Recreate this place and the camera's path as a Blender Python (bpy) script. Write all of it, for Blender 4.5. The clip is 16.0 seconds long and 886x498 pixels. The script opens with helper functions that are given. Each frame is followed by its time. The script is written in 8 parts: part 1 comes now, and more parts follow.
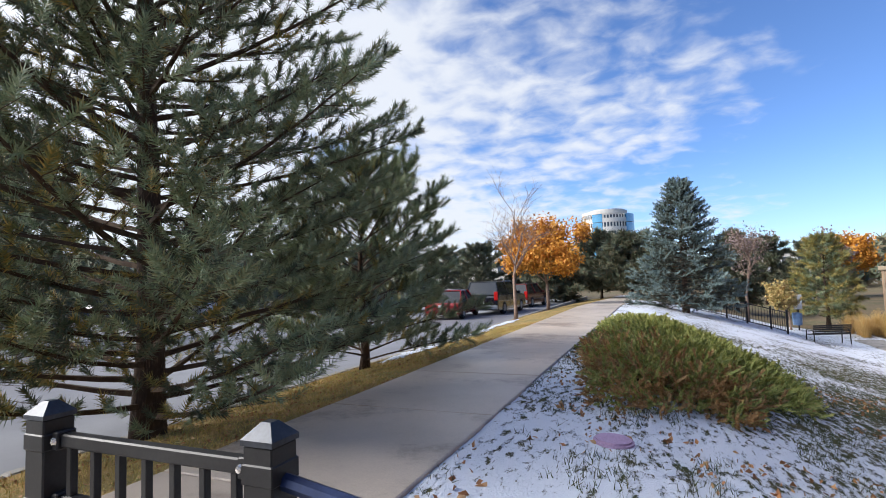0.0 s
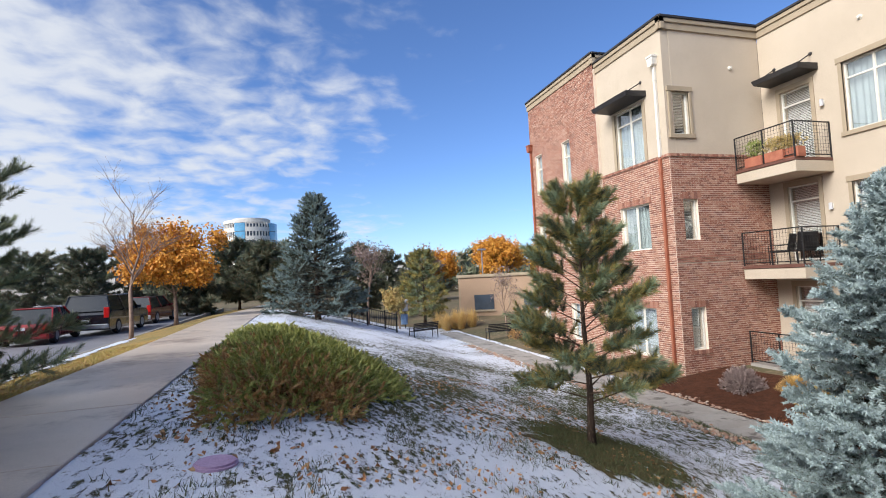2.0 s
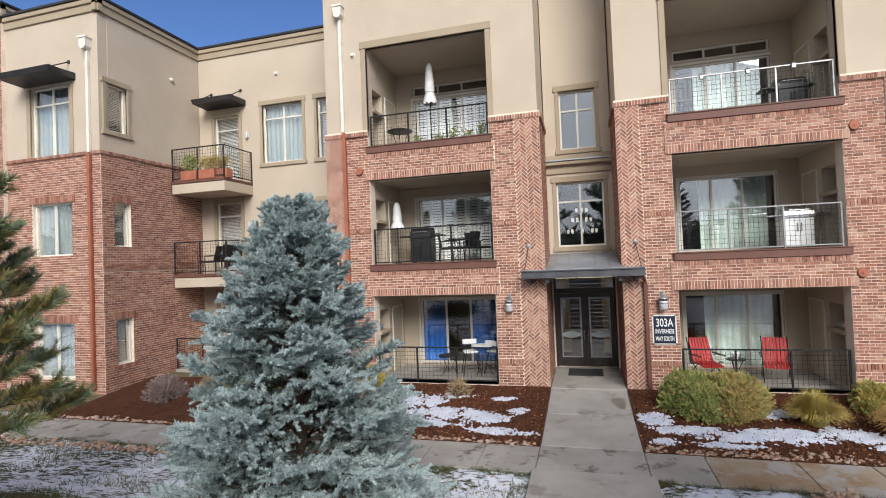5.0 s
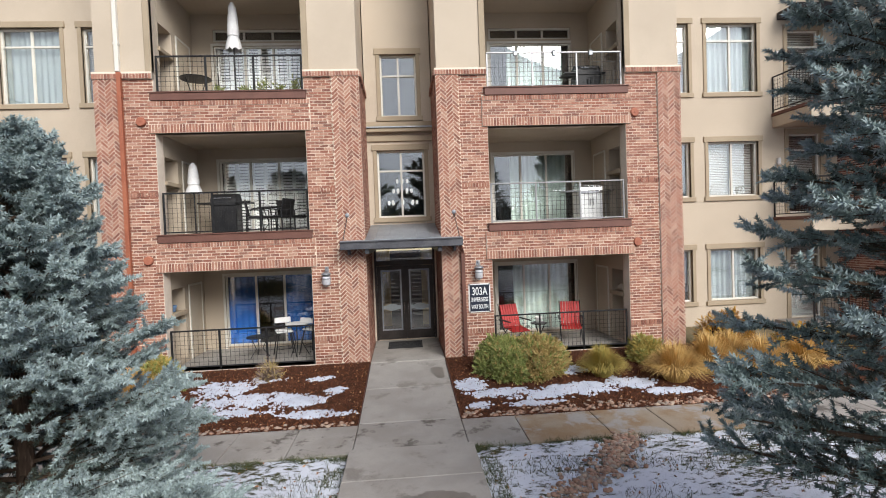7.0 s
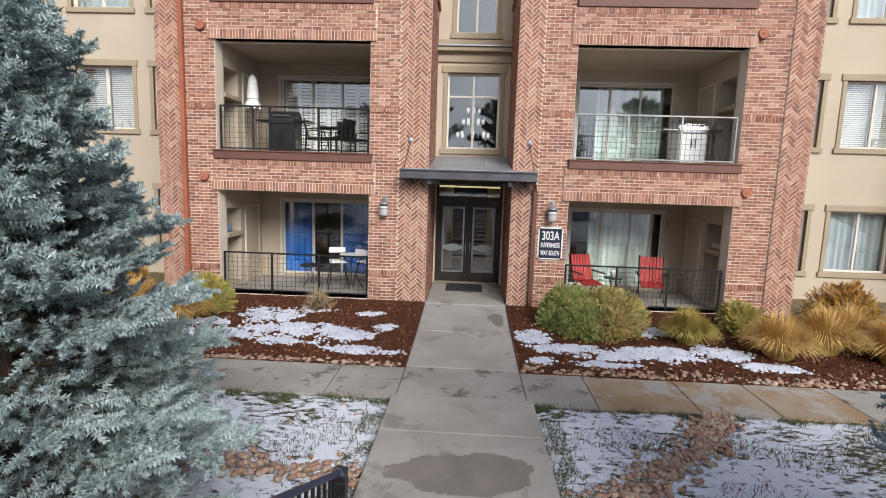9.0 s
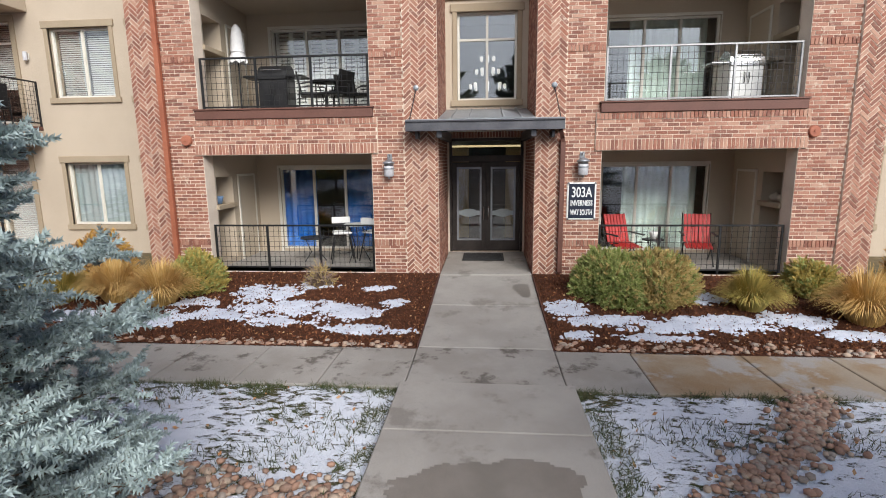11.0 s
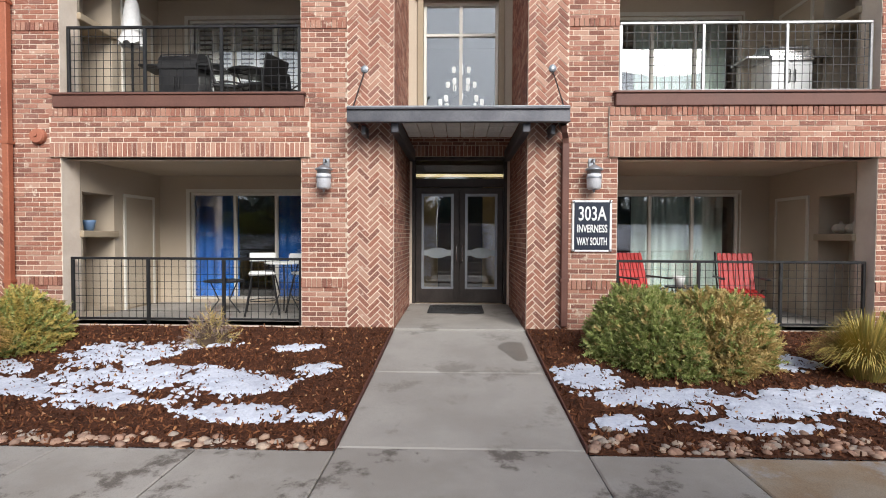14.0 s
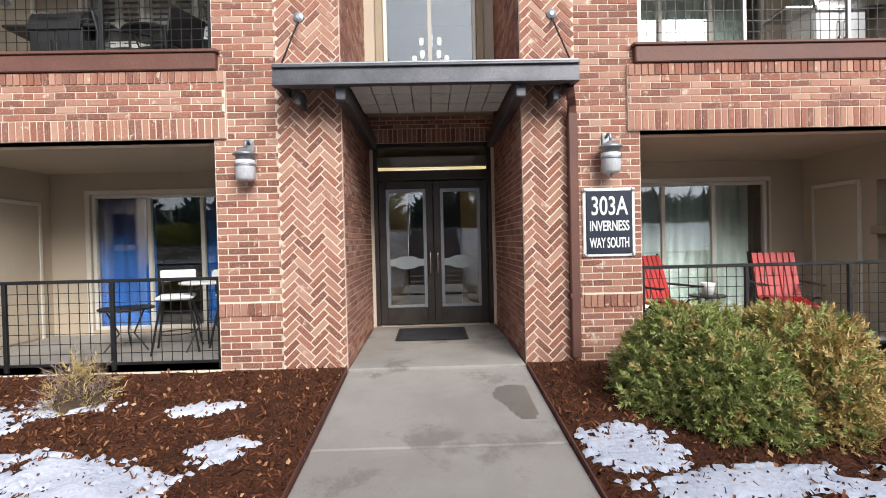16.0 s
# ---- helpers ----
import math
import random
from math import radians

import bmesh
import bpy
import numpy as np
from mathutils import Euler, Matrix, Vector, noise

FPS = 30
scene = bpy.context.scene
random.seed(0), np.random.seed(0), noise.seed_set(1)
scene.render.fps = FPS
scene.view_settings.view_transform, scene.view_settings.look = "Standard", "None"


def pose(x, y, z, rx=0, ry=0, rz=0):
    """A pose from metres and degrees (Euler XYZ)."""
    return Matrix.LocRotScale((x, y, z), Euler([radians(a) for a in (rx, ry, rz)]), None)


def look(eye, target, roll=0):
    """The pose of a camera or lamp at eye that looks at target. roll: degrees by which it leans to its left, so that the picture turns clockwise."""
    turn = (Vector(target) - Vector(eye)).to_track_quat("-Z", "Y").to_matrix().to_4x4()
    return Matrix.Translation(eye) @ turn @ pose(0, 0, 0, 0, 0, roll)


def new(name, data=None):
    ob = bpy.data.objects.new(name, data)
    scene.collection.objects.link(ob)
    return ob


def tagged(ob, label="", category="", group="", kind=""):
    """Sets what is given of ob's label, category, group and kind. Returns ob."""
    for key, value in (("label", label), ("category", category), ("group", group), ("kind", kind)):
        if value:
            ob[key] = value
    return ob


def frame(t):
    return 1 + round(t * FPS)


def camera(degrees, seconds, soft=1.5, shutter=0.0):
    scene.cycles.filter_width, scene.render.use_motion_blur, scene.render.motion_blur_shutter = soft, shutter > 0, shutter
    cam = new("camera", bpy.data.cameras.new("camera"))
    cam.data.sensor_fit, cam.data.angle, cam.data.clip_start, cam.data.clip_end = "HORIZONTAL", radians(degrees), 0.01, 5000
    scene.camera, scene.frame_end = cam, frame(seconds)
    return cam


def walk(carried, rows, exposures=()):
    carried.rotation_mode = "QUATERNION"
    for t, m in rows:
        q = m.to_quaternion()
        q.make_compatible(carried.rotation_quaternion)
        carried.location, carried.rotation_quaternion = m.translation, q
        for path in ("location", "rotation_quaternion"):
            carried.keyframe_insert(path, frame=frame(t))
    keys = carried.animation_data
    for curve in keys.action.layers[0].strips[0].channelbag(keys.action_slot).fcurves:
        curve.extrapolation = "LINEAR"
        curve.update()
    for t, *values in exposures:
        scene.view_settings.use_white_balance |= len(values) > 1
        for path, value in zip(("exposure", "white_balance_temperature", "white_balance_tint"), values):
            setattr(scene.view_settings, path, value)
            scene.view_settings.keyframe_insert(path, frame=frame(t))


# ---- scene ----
cam = camera(82.6, 16.0, soft=1.0)
METRES, EYE, TILT, LEAN, TURN = 8.5, 3.485, 0.0, 0.0, 22.8
ROWS = [
    (0.0, 0.0, 0.0, 0.0, 0.13, 3.76, 1.95),
    (0.5, 0.0127, 0.0011, 0.0004, -8.48, 3.81, 1.87),
    (1.0, 0.024, 0.0004, 0.0002, -16.82, 3.69, 1.94),
    (1.5, 0.0303, 0.0015, -0.0013, -26.94, 3.29, 2.26),
    (2.0, 0.0334, 0.0018, -0.0007, -38.88, 3.18, 2.82),
    (2.5, 0.0374, 0.0007, -0.0011, -50.85, 3.34, 2.7),
    (3.0, 0.0401, -0.0021, -0.0013, -61.93, 3.54, 2.55),
    (3.5, 0.0426, -0.0059, -0.0012, -71.99, 3.6, 2.52),
    (4.0, 0.0446, -0.0097, -0.0017, -81.02, 3.19, 2.36),
    (4.5, 0.0456, -0.0136, -0.0025, -89.42, 2.66, 2.34),
    (5.0, 0.0483, -0.0155, -0.0042, -97.18, 1.41, 2.3),
    (7.5, 0.1591, -0.0594, -0.0397, -119.44, -2.06, 0.87),
    (8.0, 0.1879, -0.069, -0.052, -118.78, -2.23, -2.05),
    (8.5, 0.2176, -0.0802, -0.0631, -114.8, -3.87, -3.25),
    (9.0, 0.2513, -0.1, -0.0717, -109.62, -7.5, -1.79),
    (11.5, 0.4259, -0.1693, -0.1419, -107.84, -9.92, 0.88),
    (12.0, 0.4672, -0.1846, -0.1653, -110.2, -6.71, 0.42),
    (12.5, 0.5217, -0.2065, -0.193, -112.47, -4.59, -0.42),
    (13.0, 0.5777, -0.2297, -0.2067, -112.9, -3.53, -0.82),
    (13.5, 0.6311, -0.2514, -0.2229, -112.15, -1.68, -0.75),
    (14.0, 0.6898, -0.2771, -0.2307, -111.11, -1.55, -0.26),
    (14.5, 0.7513, -0.2995, -0.234, -111.21, -2.99, -0.75),
    (15.0, 0.8034, -0.32, -0.2324, -112.68, -2.89, -0.95),
    (15.5, 0.8433, -0.3428, -0.2315, -113.45, -1.71, 0.4),
    (16.0, 0.8796, -0.3575, -0.2327, -114.01, -0.89, 1.36),
]
walk(cam, [(t, pose(0, 0, EYE, TILT, LEAN, TURN) @ pose(METRES * x, METRES * y, METRES * z, 90 + pitch, roll, yaw)) for t, x, y, z, yaw, pitch, roll in ROWS],
     exposures=[(0.0, 0.46), (2.5, 0.20), (4.0, -0.05), (7.5, 0.0), (9.0, 0.02), (12.0, 0.08), (14.0, 0.18), (16.0, 0.32)])

# ---- world and sun ----
SUN_ELEVATION, SUN_AZIMUTH = 33.0, 246.0   # compass degrees from +y, clockwise
world = bpy.data.worlds.new("sky")
scene.world = world
world.use_nodes = True
wn, wl = world.node_tree.nodes, world.node_tree.links
wn.clear()


def wnode(kind, **sets):
    n = wn.new(kind)
    for k, v in sets.items():
        n.inputs[k].default_value = v
    return n


sky = wn.new("ShaderNodeTexSky")
sky.sky_type = "NISHITA"
sky.sun_disc = False
sky.sun_elevation = radians(SUN_ELEVATION)
sky.sun_rotation = radians(SUN_AZIMUTH)
sky.altitude = 1700
sky.air_density, sky.dust_density, sky.ozone_density = 1.0, 0.6, 2.5
coord = wn.new("ShaderNodeTexCoord")
sep = wn.new("ShaderNodeSeparateXYZ")
wl.new(coord.outputs["Generated"], sep.inputs[0])


def wmath(op, a, b=None):
    n = wn.new("ShaderNodeMath")
    n.operation = op
    for i, v in enumerate((a, b)):
        if v is None:
            continue
        if isinstance(v, bpy.types.NodeSocket):
            wl.new(v, n.inputs[i])
        else:
            n.inputs[i].default_value = v
    return n.outputs[0]


up = wmath("ADD", wmath("MAXIMUM", sep.outputs[2], 0.0), 0.16)
comb = wn.new("ShaderNodeCombineXYZ")
wl.new(wmath("DIVIDE", sep.outputs[0], up), comb.inputs[0])
wl.new(wmath("DIVIDE", sep.outputs[1], up), comb.inputs[1])
big = wnode("ShaderNodeTexNoise", Scale=0.75, Detail=3.0, Roughness=0.5)
small = wnode("ShaderNodeTexNoise", Scale=6.5, Detail=5.0, Roughness=0.5, Distortion=0.3)
wl.new(comb.outputs[0], big.inputs["Vector"])
wl.new(comb.outputs[0], small.inputs["Vector"])
# more cloud towards the north-west, clear towards the east
lean = wmath("ADD", wmath("MULTIPLY", sep.outputs[0], -0.52), wmath("MULTIPLY", sep.outputs[1], 0.06))
dens = wmath("ADD", wmath("ADD", wmath("MULTIPLY", big.outputs[0], 0.85), wmath("MULTIPLY", small.outputs[0], 0.6)), lean)
cover = wn.new("ShaderNodeMapRange")
cover.interpolation_type = "SMOOTHSTEP"
wl.new(dens, cover.inputs[0])
cover.inputs[1].default_value, cover.inputs[2].default_value = 0.70, 1.02
cover.inputs[3].default_value, cover.inputs[4].default_value = 0.0, 0.92
haze = wn.new("ShaderNodeMapRange")
haze.interpolation_type = "SMOOTHSTEP"
wl.new(sep.outputs[2], haze.inputs[0])
haze.inputs[1].default_value, haze.inputs[2].default_value = -0.02, 0.22
haze.inputs[3].default_value, haze.inputs[4].default_value = 0.22, 0.0
CLOUD = (6.2, 6.5, 7.0, 1)
tint = wn.new("ShaderNodeMix")
tint.data_type, tint.blend_type = "RGBA", "MULTIPLY"
tint.inputs["Factor"].default_value = 1.0
wl.new(sky.outputs[0], tint.inputs["A"])
tint.inputs["B"].default_value = (0.96, 1.17, 1.52, 1)
hz = wn.new("ShaderNodeMix")
hz.data_type = "RGBA"
wl.new(haze.outputs[0], hz.inputs["Factor"])
wl.new(tint.outputs["Result"], hz.inputs["A"])
hz.inputs["B"].default_value = (5.0, 5.9, 7.2, 1)
mx = wn.new("ShaderNodeMix")
mx.data_type = "RGBA"
wl.new(cover.outputs[0], mx.inputs["Factor"])
wl.new(hz.outputs["Result"], mx.inputs["A"])
# thin cloud is brighter towards the veiled sun
sun_dot = wn.new("ShaderNodeVectorMath")
sun_dot.operation = "DOT_PRODUCT"
wl.new(coord.outputs["Generated"], sun_dot.inputs[0])
sun_dot.inputs[1].default_value = (math.sin(radians(SUN_AZIMUTH)) * math.cos(radians(SUN_ELEVATION)), math.cos(radians(SUN_AZIMUTH)) * math.cos(radians(SUN_ELEVATION)), math.sin(radians(SUN_ELEVATION)))
gain = wmath("ADD", wmath("MULTIPLY", wmath("POWER", wmath("MAXIMUM", sun_dot.outputs["Value"], 0.0), 5.0), 2.4), 1.0)
veil = wn.new("ShaderNodeVectorMath")
veil.operation = "SCALE"
veil.inputs[0].default_value = CLOUD[:3]
wl.new(gain, veil.inputs["Scale"])
wl.new(veil.outputs["Vector"], mx.inputs["B"])
bg = wnode("ShaderNodeBackground", Strength=0.104)
wl.new(mx.outputs["Result"], bg.inputs[0])
wout = wn.new("ShaderNodeOutputWorld")
wl.new(bg.outputs[0], wout.inputs[0])

sun = new("sun", bpy.data.lights.new("sun", "SUN"))
sun.data.energy, sun.data.angle, sun.data.color = 4.2, radians(34), (1.0, 0.965, 0.93)
az, el = radians(SUN_AZIMUTH), radians(SUN_ELEVATION)
sun.matrix_world = look((math.sin(az) * 60, math.cos(az) * 60, math.tan(el) * 60), (0, 0, 0))

# ---- materials ----


def mat(name, c1, c2=None, rough=0.8, scale=6.0, fine=60.0, bump=0.15, depth=0.004, metal=0.0, c3=None, spread="", tones=(), coat=0.0, stretch=(1, 1, 1), spec=0.4, smear=None, smear_at=(3.2, 0.56, 0.66)):
    """Colour that wanders between c1 and c2 with broad noise, flecks of c3 with fine noise, and fine relief.
    spread: 'island' or 'object' picks a tone of tones for each piece."""
    m = bpy.data.materials.new(name)
    m.use_nodes = True
    n, l = m.node_tree.nodes, m.node_tree.links
    b = n["Principled BSDF"]
    geo = n.new("ShaderNodeNewGeometry")
    mp = n.new("ShaderNodeMapping")
    mp.inputs["Scale"].default_value = stretch
    l.new(geo.outputs["Position"], mp.inputs[0])
    a = n.new("ShaderNodeTexNoise")
    a.inputs["Scale"].default_value, a.inputs["Detail"].default_value, a.inputs["Roughness"].default_value = scale, 5, 0.6
    f = n.new("ShaderNodeTexNoise")
    f.inputs["Scale"].default_value, f.inputs["Detail"].default_value = fine, 4
    l.new(mp.outputs[0], a.inputs["Vector"])
    l.new(mp.outputs[0], f.inputs["Vector"])

    def blend(fac, x, y, mode="MIX"):
        k = n.new("ShaderNodeMix")
        k.data_type, k.blend_type = "RGBA", mode
        for slot, v in (("Factor", fac), ("A", x), ("B", y)):
            if isinstance(v, (int, float)):
                k.inputs[slot].default_value = v
            elif isinstance(v, tuple):
                k.inputs[slot].default_value = (*v, 1)
            else:
                l.new(v, k.inputs[slot])
        return k.outputs["Result"]

    def step(x, lo, hi):
        r = n.new("ShaderNodeMapRange")
        r.interpolation_type = "SMOOTHSTEP"
        l.new(x, r.inputs[0])
        r.inputs[1].default_value, r.inputs[2].default_value = lo, hi
        return r.outputs[0]
    col = blend(step(a.outputs[0], 0.35, 0.65), c1, c2 or c1)
    if tones:
        ramp = n.new("ShaderNodeValToRGB")
        ramp.color_ramp.interpolation = "CONSTANT"
        e = ramp.color_ramp.elements
        for i, t in enumerate(tones):
            x = e[i] if i < 2 else e.new(i / len(tones))
            x.position, x.color = i / len(tones), (*t, 1)
        if spread == "object":
            src = n.new("ShaderNodeObjectInfo").outputs["Random"]
        else:
            src = geo.outputs["Random Per Island"]
        l.new(src, ramp.inputs[0])
        col = blend(0.78, col, ramp.outputs[0])
    if smear:
        sm = n.new("ShaderNodeTexNoise")
        sm.inputs["Scale"].default_value, sm.inputs["Detail"].default_value, sm.inputs["Roughness"].default_value = smear_at[0], 8, 0.7
        l.new(mp.outputs[0], sm.inputs["Vector"])
        col = blend(step(sm.outputs[0], smear_at[1], smear_at[2]), col, smear)
    if c3:
        col = blend(step(f.outputs[0], 0.55, 0.7), col, c3)
    col = blend(0.35, col, f.outputs[0], "OVERLAY")
    l.new(col, b.inputs["Base Color"])
    rr = n.new("ShaderNodeMapRange")
    l.new(a.outputs[0], rr.inputs[0])
    rr.inputs[3].default_value, rr.inputs[4].default_value = max(0.02, rough - 0.1), min(1, rough + 0.1)
    l.new(rr.outputs[0], b.inputs["Roughness"])
    b.inputs["Metallic"].default_value = metal
    b.inputs["Coat Weight"].default_value = coat
    b.inputs["Specular IOR Level"].default_value = spec
    if bump:
        u = n.new("ShaderNodeBump")
        u.inputs["Strength"].default_value, u.inputs["Distance"].default_value = bump, depth
        l.new(f.outputs[0], u.inputs["Height"])
        l.new(u.outputs[0], b.inputs["Normal"])
    return m


TONES = ((0.25, 0.105, 0.072), (0.33, 0.155, 0.108), (0.17, 0.072, 0.054), (0.36, 0.185, 0.13), (0.28, 0.115, 0.078), (0.165, 0.074, 0.056),
         (0.36, 0.185, 0.132), (0.30, 0.125, 0.082), (0.45, 0.275, 0.20), (0.235, 0.095, 0.066), (0.22, 0.105, 0.08), (0.38, 0.205, 0.145))
M_BRICK = mat("brick", (0.24, 0.105, 0.075), (0.28, 0.13, 0.09), 0.88, 1.2, 90, 0.4, 0.004, spread="island", tones=TONES, c3=(0.40, 0.24, 0.175), spec=0.2, smear=(0.56, 0.44, 0.345), smear_at=(9.0, 0.585, 0.66))
M_BRICK1 = mat("brick_single", (0.24, 0.105, 0.075), (0.28, 0.13, 0.09), 0.88, 1.2, 90, 0.4, 0.004, spread="object", tones=TONES, c3=(0.40, 0.24, 0.175), spec=0.2, smear=(0.56, 0.44, 0.345), smear_at=(9.0, 0.585, 0.66))
M_MORTAR = mat("mortar", (0.74, 0.63, 0.515), (0.66, 0.55, 0.445), 0.95, 3, 120, 0.4, spec=0.2)
M_STUCCO = mat("stucco", (0.49, 0.412, 0.320), (0.455, 0.380, 0.294), 0.92, 0.7, 220, 0.5, 0.003, spec=0.2)
M_STUCCO_IN = mat("stucco_inner", (0.49, 0.412, 0.318), (0.455, 0.380, 0.292), 0.92, 0.7, 220, 0.4, 0.003, spec=0.2)
M_TRIM = mat("trim_tan", (0.36, 0.29, 0.205), (0.33, 0.265, 0.185), 0.9, 1.2, 160, 0.3, spec=0.2)
M_CAP = mat("dark_cap", (0.03, 0.028, 0.03), (0.045, 0.042, 0.042), 0.5, 2, 40, 0.05, metal=0.3)
M_BLACK = mat("black_metal", (0.012, 0.012, 0.013), (0.022, 0.021, 0.021), 0.45, 4, 90, 0.08, metal=0.2)
M_BROWN = mat("brown_fascia", (0.115, 0.05, 0.036), (0.14, 0.062, 0.045), 0.6, 2, 60, 0.1)
M_COPPER = mat("copper_pipe", (0.38, 0.13, 0.07), (0.31, 0.10, 0.055), 0.5, 2, 50, 0.06, metal=0.2)
M_GREYMETAL = mat("zinc", (0.30, 0.32, 0.34), (0.40, 0.42, 0.44), 0.45, 2, 60, 0.08, metal=0.7, c3=(0.22, 0.23, 0.25))
M_DARKMETAL = mat("canopy_steel", (0.085, 0.085, 0.095), (0.12, 0.12, 0.13), 0.42, 3, 60, 0.05, metal=0.5)
M_VINYL = mat("vinyl", (0.66, 0.63, 0.56), (0.62, 0.59, 0.52), 0.5, 3, 80, 0.03)
M_DOORPAINT = mat("door_paint", (0.50, 0.42, 0.32), (0.47, 0.395, 0.30), 0.6, 2, 120, 0.08)
M_BRONZE = mat("bronze_door", (0.055, 0.047, 0.043), (0.075, 0.064, 0.058), 0.4, 3, 60, 0.05, metal=0.5)
M_STEEL = mat("steel", (0.62, 0.62, 0.62), (0.5, 0.5, 0.5), 0.25, 4, 60, 0.02, metal=1.0)
# dark base colour stands in for the missing light inside the rooms
M_ROOM = mat("room_unlit", (0.10, 0.09, 0.08), (0.07, 0.065, 0.06), 0.9, 1, 20, 0.05)
M_CURTAIN = mat("curtain_white", (0.225, 0.26, 0.262), (0.19, 0.222, 0.225), 0.9, 2, 30, 0.1)
M_BLUE = mat("curtain_blue", (0.012, 0.138, 0.465), (0.008, 0.100, 0.375), 0.8, 2, 30, 0.1)
M_BLIND = mat("blind", (0.50, 0.50, 0.48), (0.44, 0.44, 0.42), 0.6, 2, 30, 0.05)
M_SHUTTER = mat("white_shutter", (0.84, 0.83, 0.80), (0.78, 0.77, 0.74), 0.5, 2, 30, 0.05)
M_CONCRETE = mat("concrete", (0.345, 0.322, 0.290), (0.285, 0.262, 0.234), 0.85, 1.1, 130, 0.5, 0.004, c3=(0.25, 0.23, 0.205), spec=0.3, smear=(0.215, 0.195, 0.172), smear_at=(1.6, 0.54, 0.66))
M_CONCRETE_STAIN = mat("stained_concrete", (0.33, 0.308, 0.277), (0.265, 0.243, 0.215), 0.8, 1.3, 130, 0.5, 0.004, c3=(0.22, 0.20, 0.178), spec=0.35, smear=(0.115, 0.10, 0.086), smear_at=(2.1, 0.535, 0.63))
M_CONCRETE_WET = mat("concrete_damp", (0.50, 0.42, 0.345), (0.42, 0.355, 0.29), 0.42, 0.5, 120, 0.3, 0.003, spec=0.5, smear=(0.22, 0.175, 0.14), smear_at=(0.55, 0.50, 0.66))
M_RUST = mat("stained_slab", (0.31, 0.255, 0.19), (0.255, 0.17, 0.095), 0.8, 1.6, 120, 0.4, 0.003, smear=(0.32, 0.30, 0.275), smear_at=(1.0, 0.52, 0.60))
M_ASPHALT = mat("asphalt", (0.20, 0.20, 0.215), (0.155, 0.155, 0.17), 0.55, 0.3, 120, 0.3, 0.004, spec=0.5)
M_MULCH = mat("mulch", (0.085, 0.032, 0.016), (0.055, 0.022, 0.012), 0.95, 5, 45, 1.0, 0.03, c3=(0.13, 0.05, 0.025), spec=0.15)
M_CHIP = mat("mulch_chip", (0.13, 0.05, 0.024), (0.09, 0.034, 0.017), 0.95, 8, 90, 0.4, spread="island", tones=((0.145, 0.054, 0.026), (0.085, 0.032, 0.017), (0.21, 0.085, 0.04), (0.05, 0.02, 0.012), (0.165, 0.066, 0.033)), spec=0.15)
M_SNOW = mat("snow", (0.55, 0.58, 0.65), (0.46, 0.49, 0.565), 0.75, 3, 40, 0.6, 0.012)
STONES = ((0.36, 0.24, 0.17), (0.30, 0.17, 0.115), (0.42, 0.33, 0.25), (0.24, 0.15, 0.11), (0.38, 0.22, 0.15), (0.30, 0.26, 0.22))
M_STONE = mat("river_stone", (0.34, 0.23, 0.16), (0.28, 0.18, 0.13), 0.75, 5, 60, 0.3, spread="island", tones=STONES)
M_STONE1 = mat("river_stone_single", (0.34, 0.23, 0.16), (0.28, 0.18, 0.13), 0.75, 5, 60, 0.3, spread="object", tones=STONES)
M_BARK = mat("bark", (0.075, 0.05, 0.036), (0.045, 0.032, 0.025), 0.95, 7, 45, 1.0, 0.02, c3=(0.12, 0.085, 0.062), stretch=(1, 1, 0.25), spec=0.15)
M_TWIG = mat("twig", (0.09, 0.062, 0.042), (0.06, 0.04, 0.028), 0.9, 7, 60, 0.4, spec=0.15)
M_BARE = mat("bare_bark", (0.27, 0.19, 0.145), (0.20, 0.14, 0.105), 0.9, 7, 60, 0.4, spec=0.15)


def leafmat(name, tones, rough=0.6, spec=0.25):
    return mat(name, tones[0], tones[1], rough, 1.5, 40, 0, spread="island", tones=tones, spec=spec)


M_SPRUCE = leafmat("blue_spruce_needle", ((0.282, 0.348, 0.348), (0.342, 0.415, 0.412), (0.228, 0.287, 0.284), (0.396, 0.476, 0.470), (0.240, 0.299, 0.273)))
M_DRYGROUND = mat("dry_ground", (0.17, 0.125, 0.075), (0.11, 0.10, 0.055), 0.95, 0.25, 6, 0.6, 0.03, c3=(0.22, 0.17, 0.11), spec=0.15)
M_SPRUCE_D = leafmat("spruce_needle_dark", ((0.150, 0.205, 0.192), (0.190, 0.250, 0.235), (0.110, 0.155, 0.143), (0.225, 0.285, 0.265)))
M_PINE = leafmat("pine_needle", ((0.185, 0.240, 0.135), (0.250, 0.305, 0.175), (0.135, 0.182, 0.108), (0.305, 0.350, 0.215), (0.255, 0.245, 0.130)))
# darker pine needles: the crown's own shade put into the colour
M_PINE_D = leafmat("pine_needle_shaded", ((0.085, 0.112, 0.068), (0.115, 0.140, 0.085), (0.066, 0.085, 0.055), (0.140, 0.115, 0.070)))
M_PINE_Y = leafmat("pine_needle_yellow", ((0.225, 0.220, 0.075), (0.340, 0.255, 0.078), (0.160, 0.180, 0.070), (0.415, 0.280, 0.080), (0.130, 0.155, 0.062)))
# inner spruce needles, darkened to paint the shade within the crown
M_SPRUCE_IN = leafmat("spruce_inner_shade", ((0.06, 0.075, 0.06), (0.085, 0.10, 0.08), (0.045, 0.055, 0.045), (0.10, 0.085, 0.06)))
M_JUNIPER = leafmat("juniper", ((0.300, 0.325, 0.085), (0.400, 0.405, 0.120), (0.215, 0.240, 0.066), (0.470, 0.440, 0.155)))
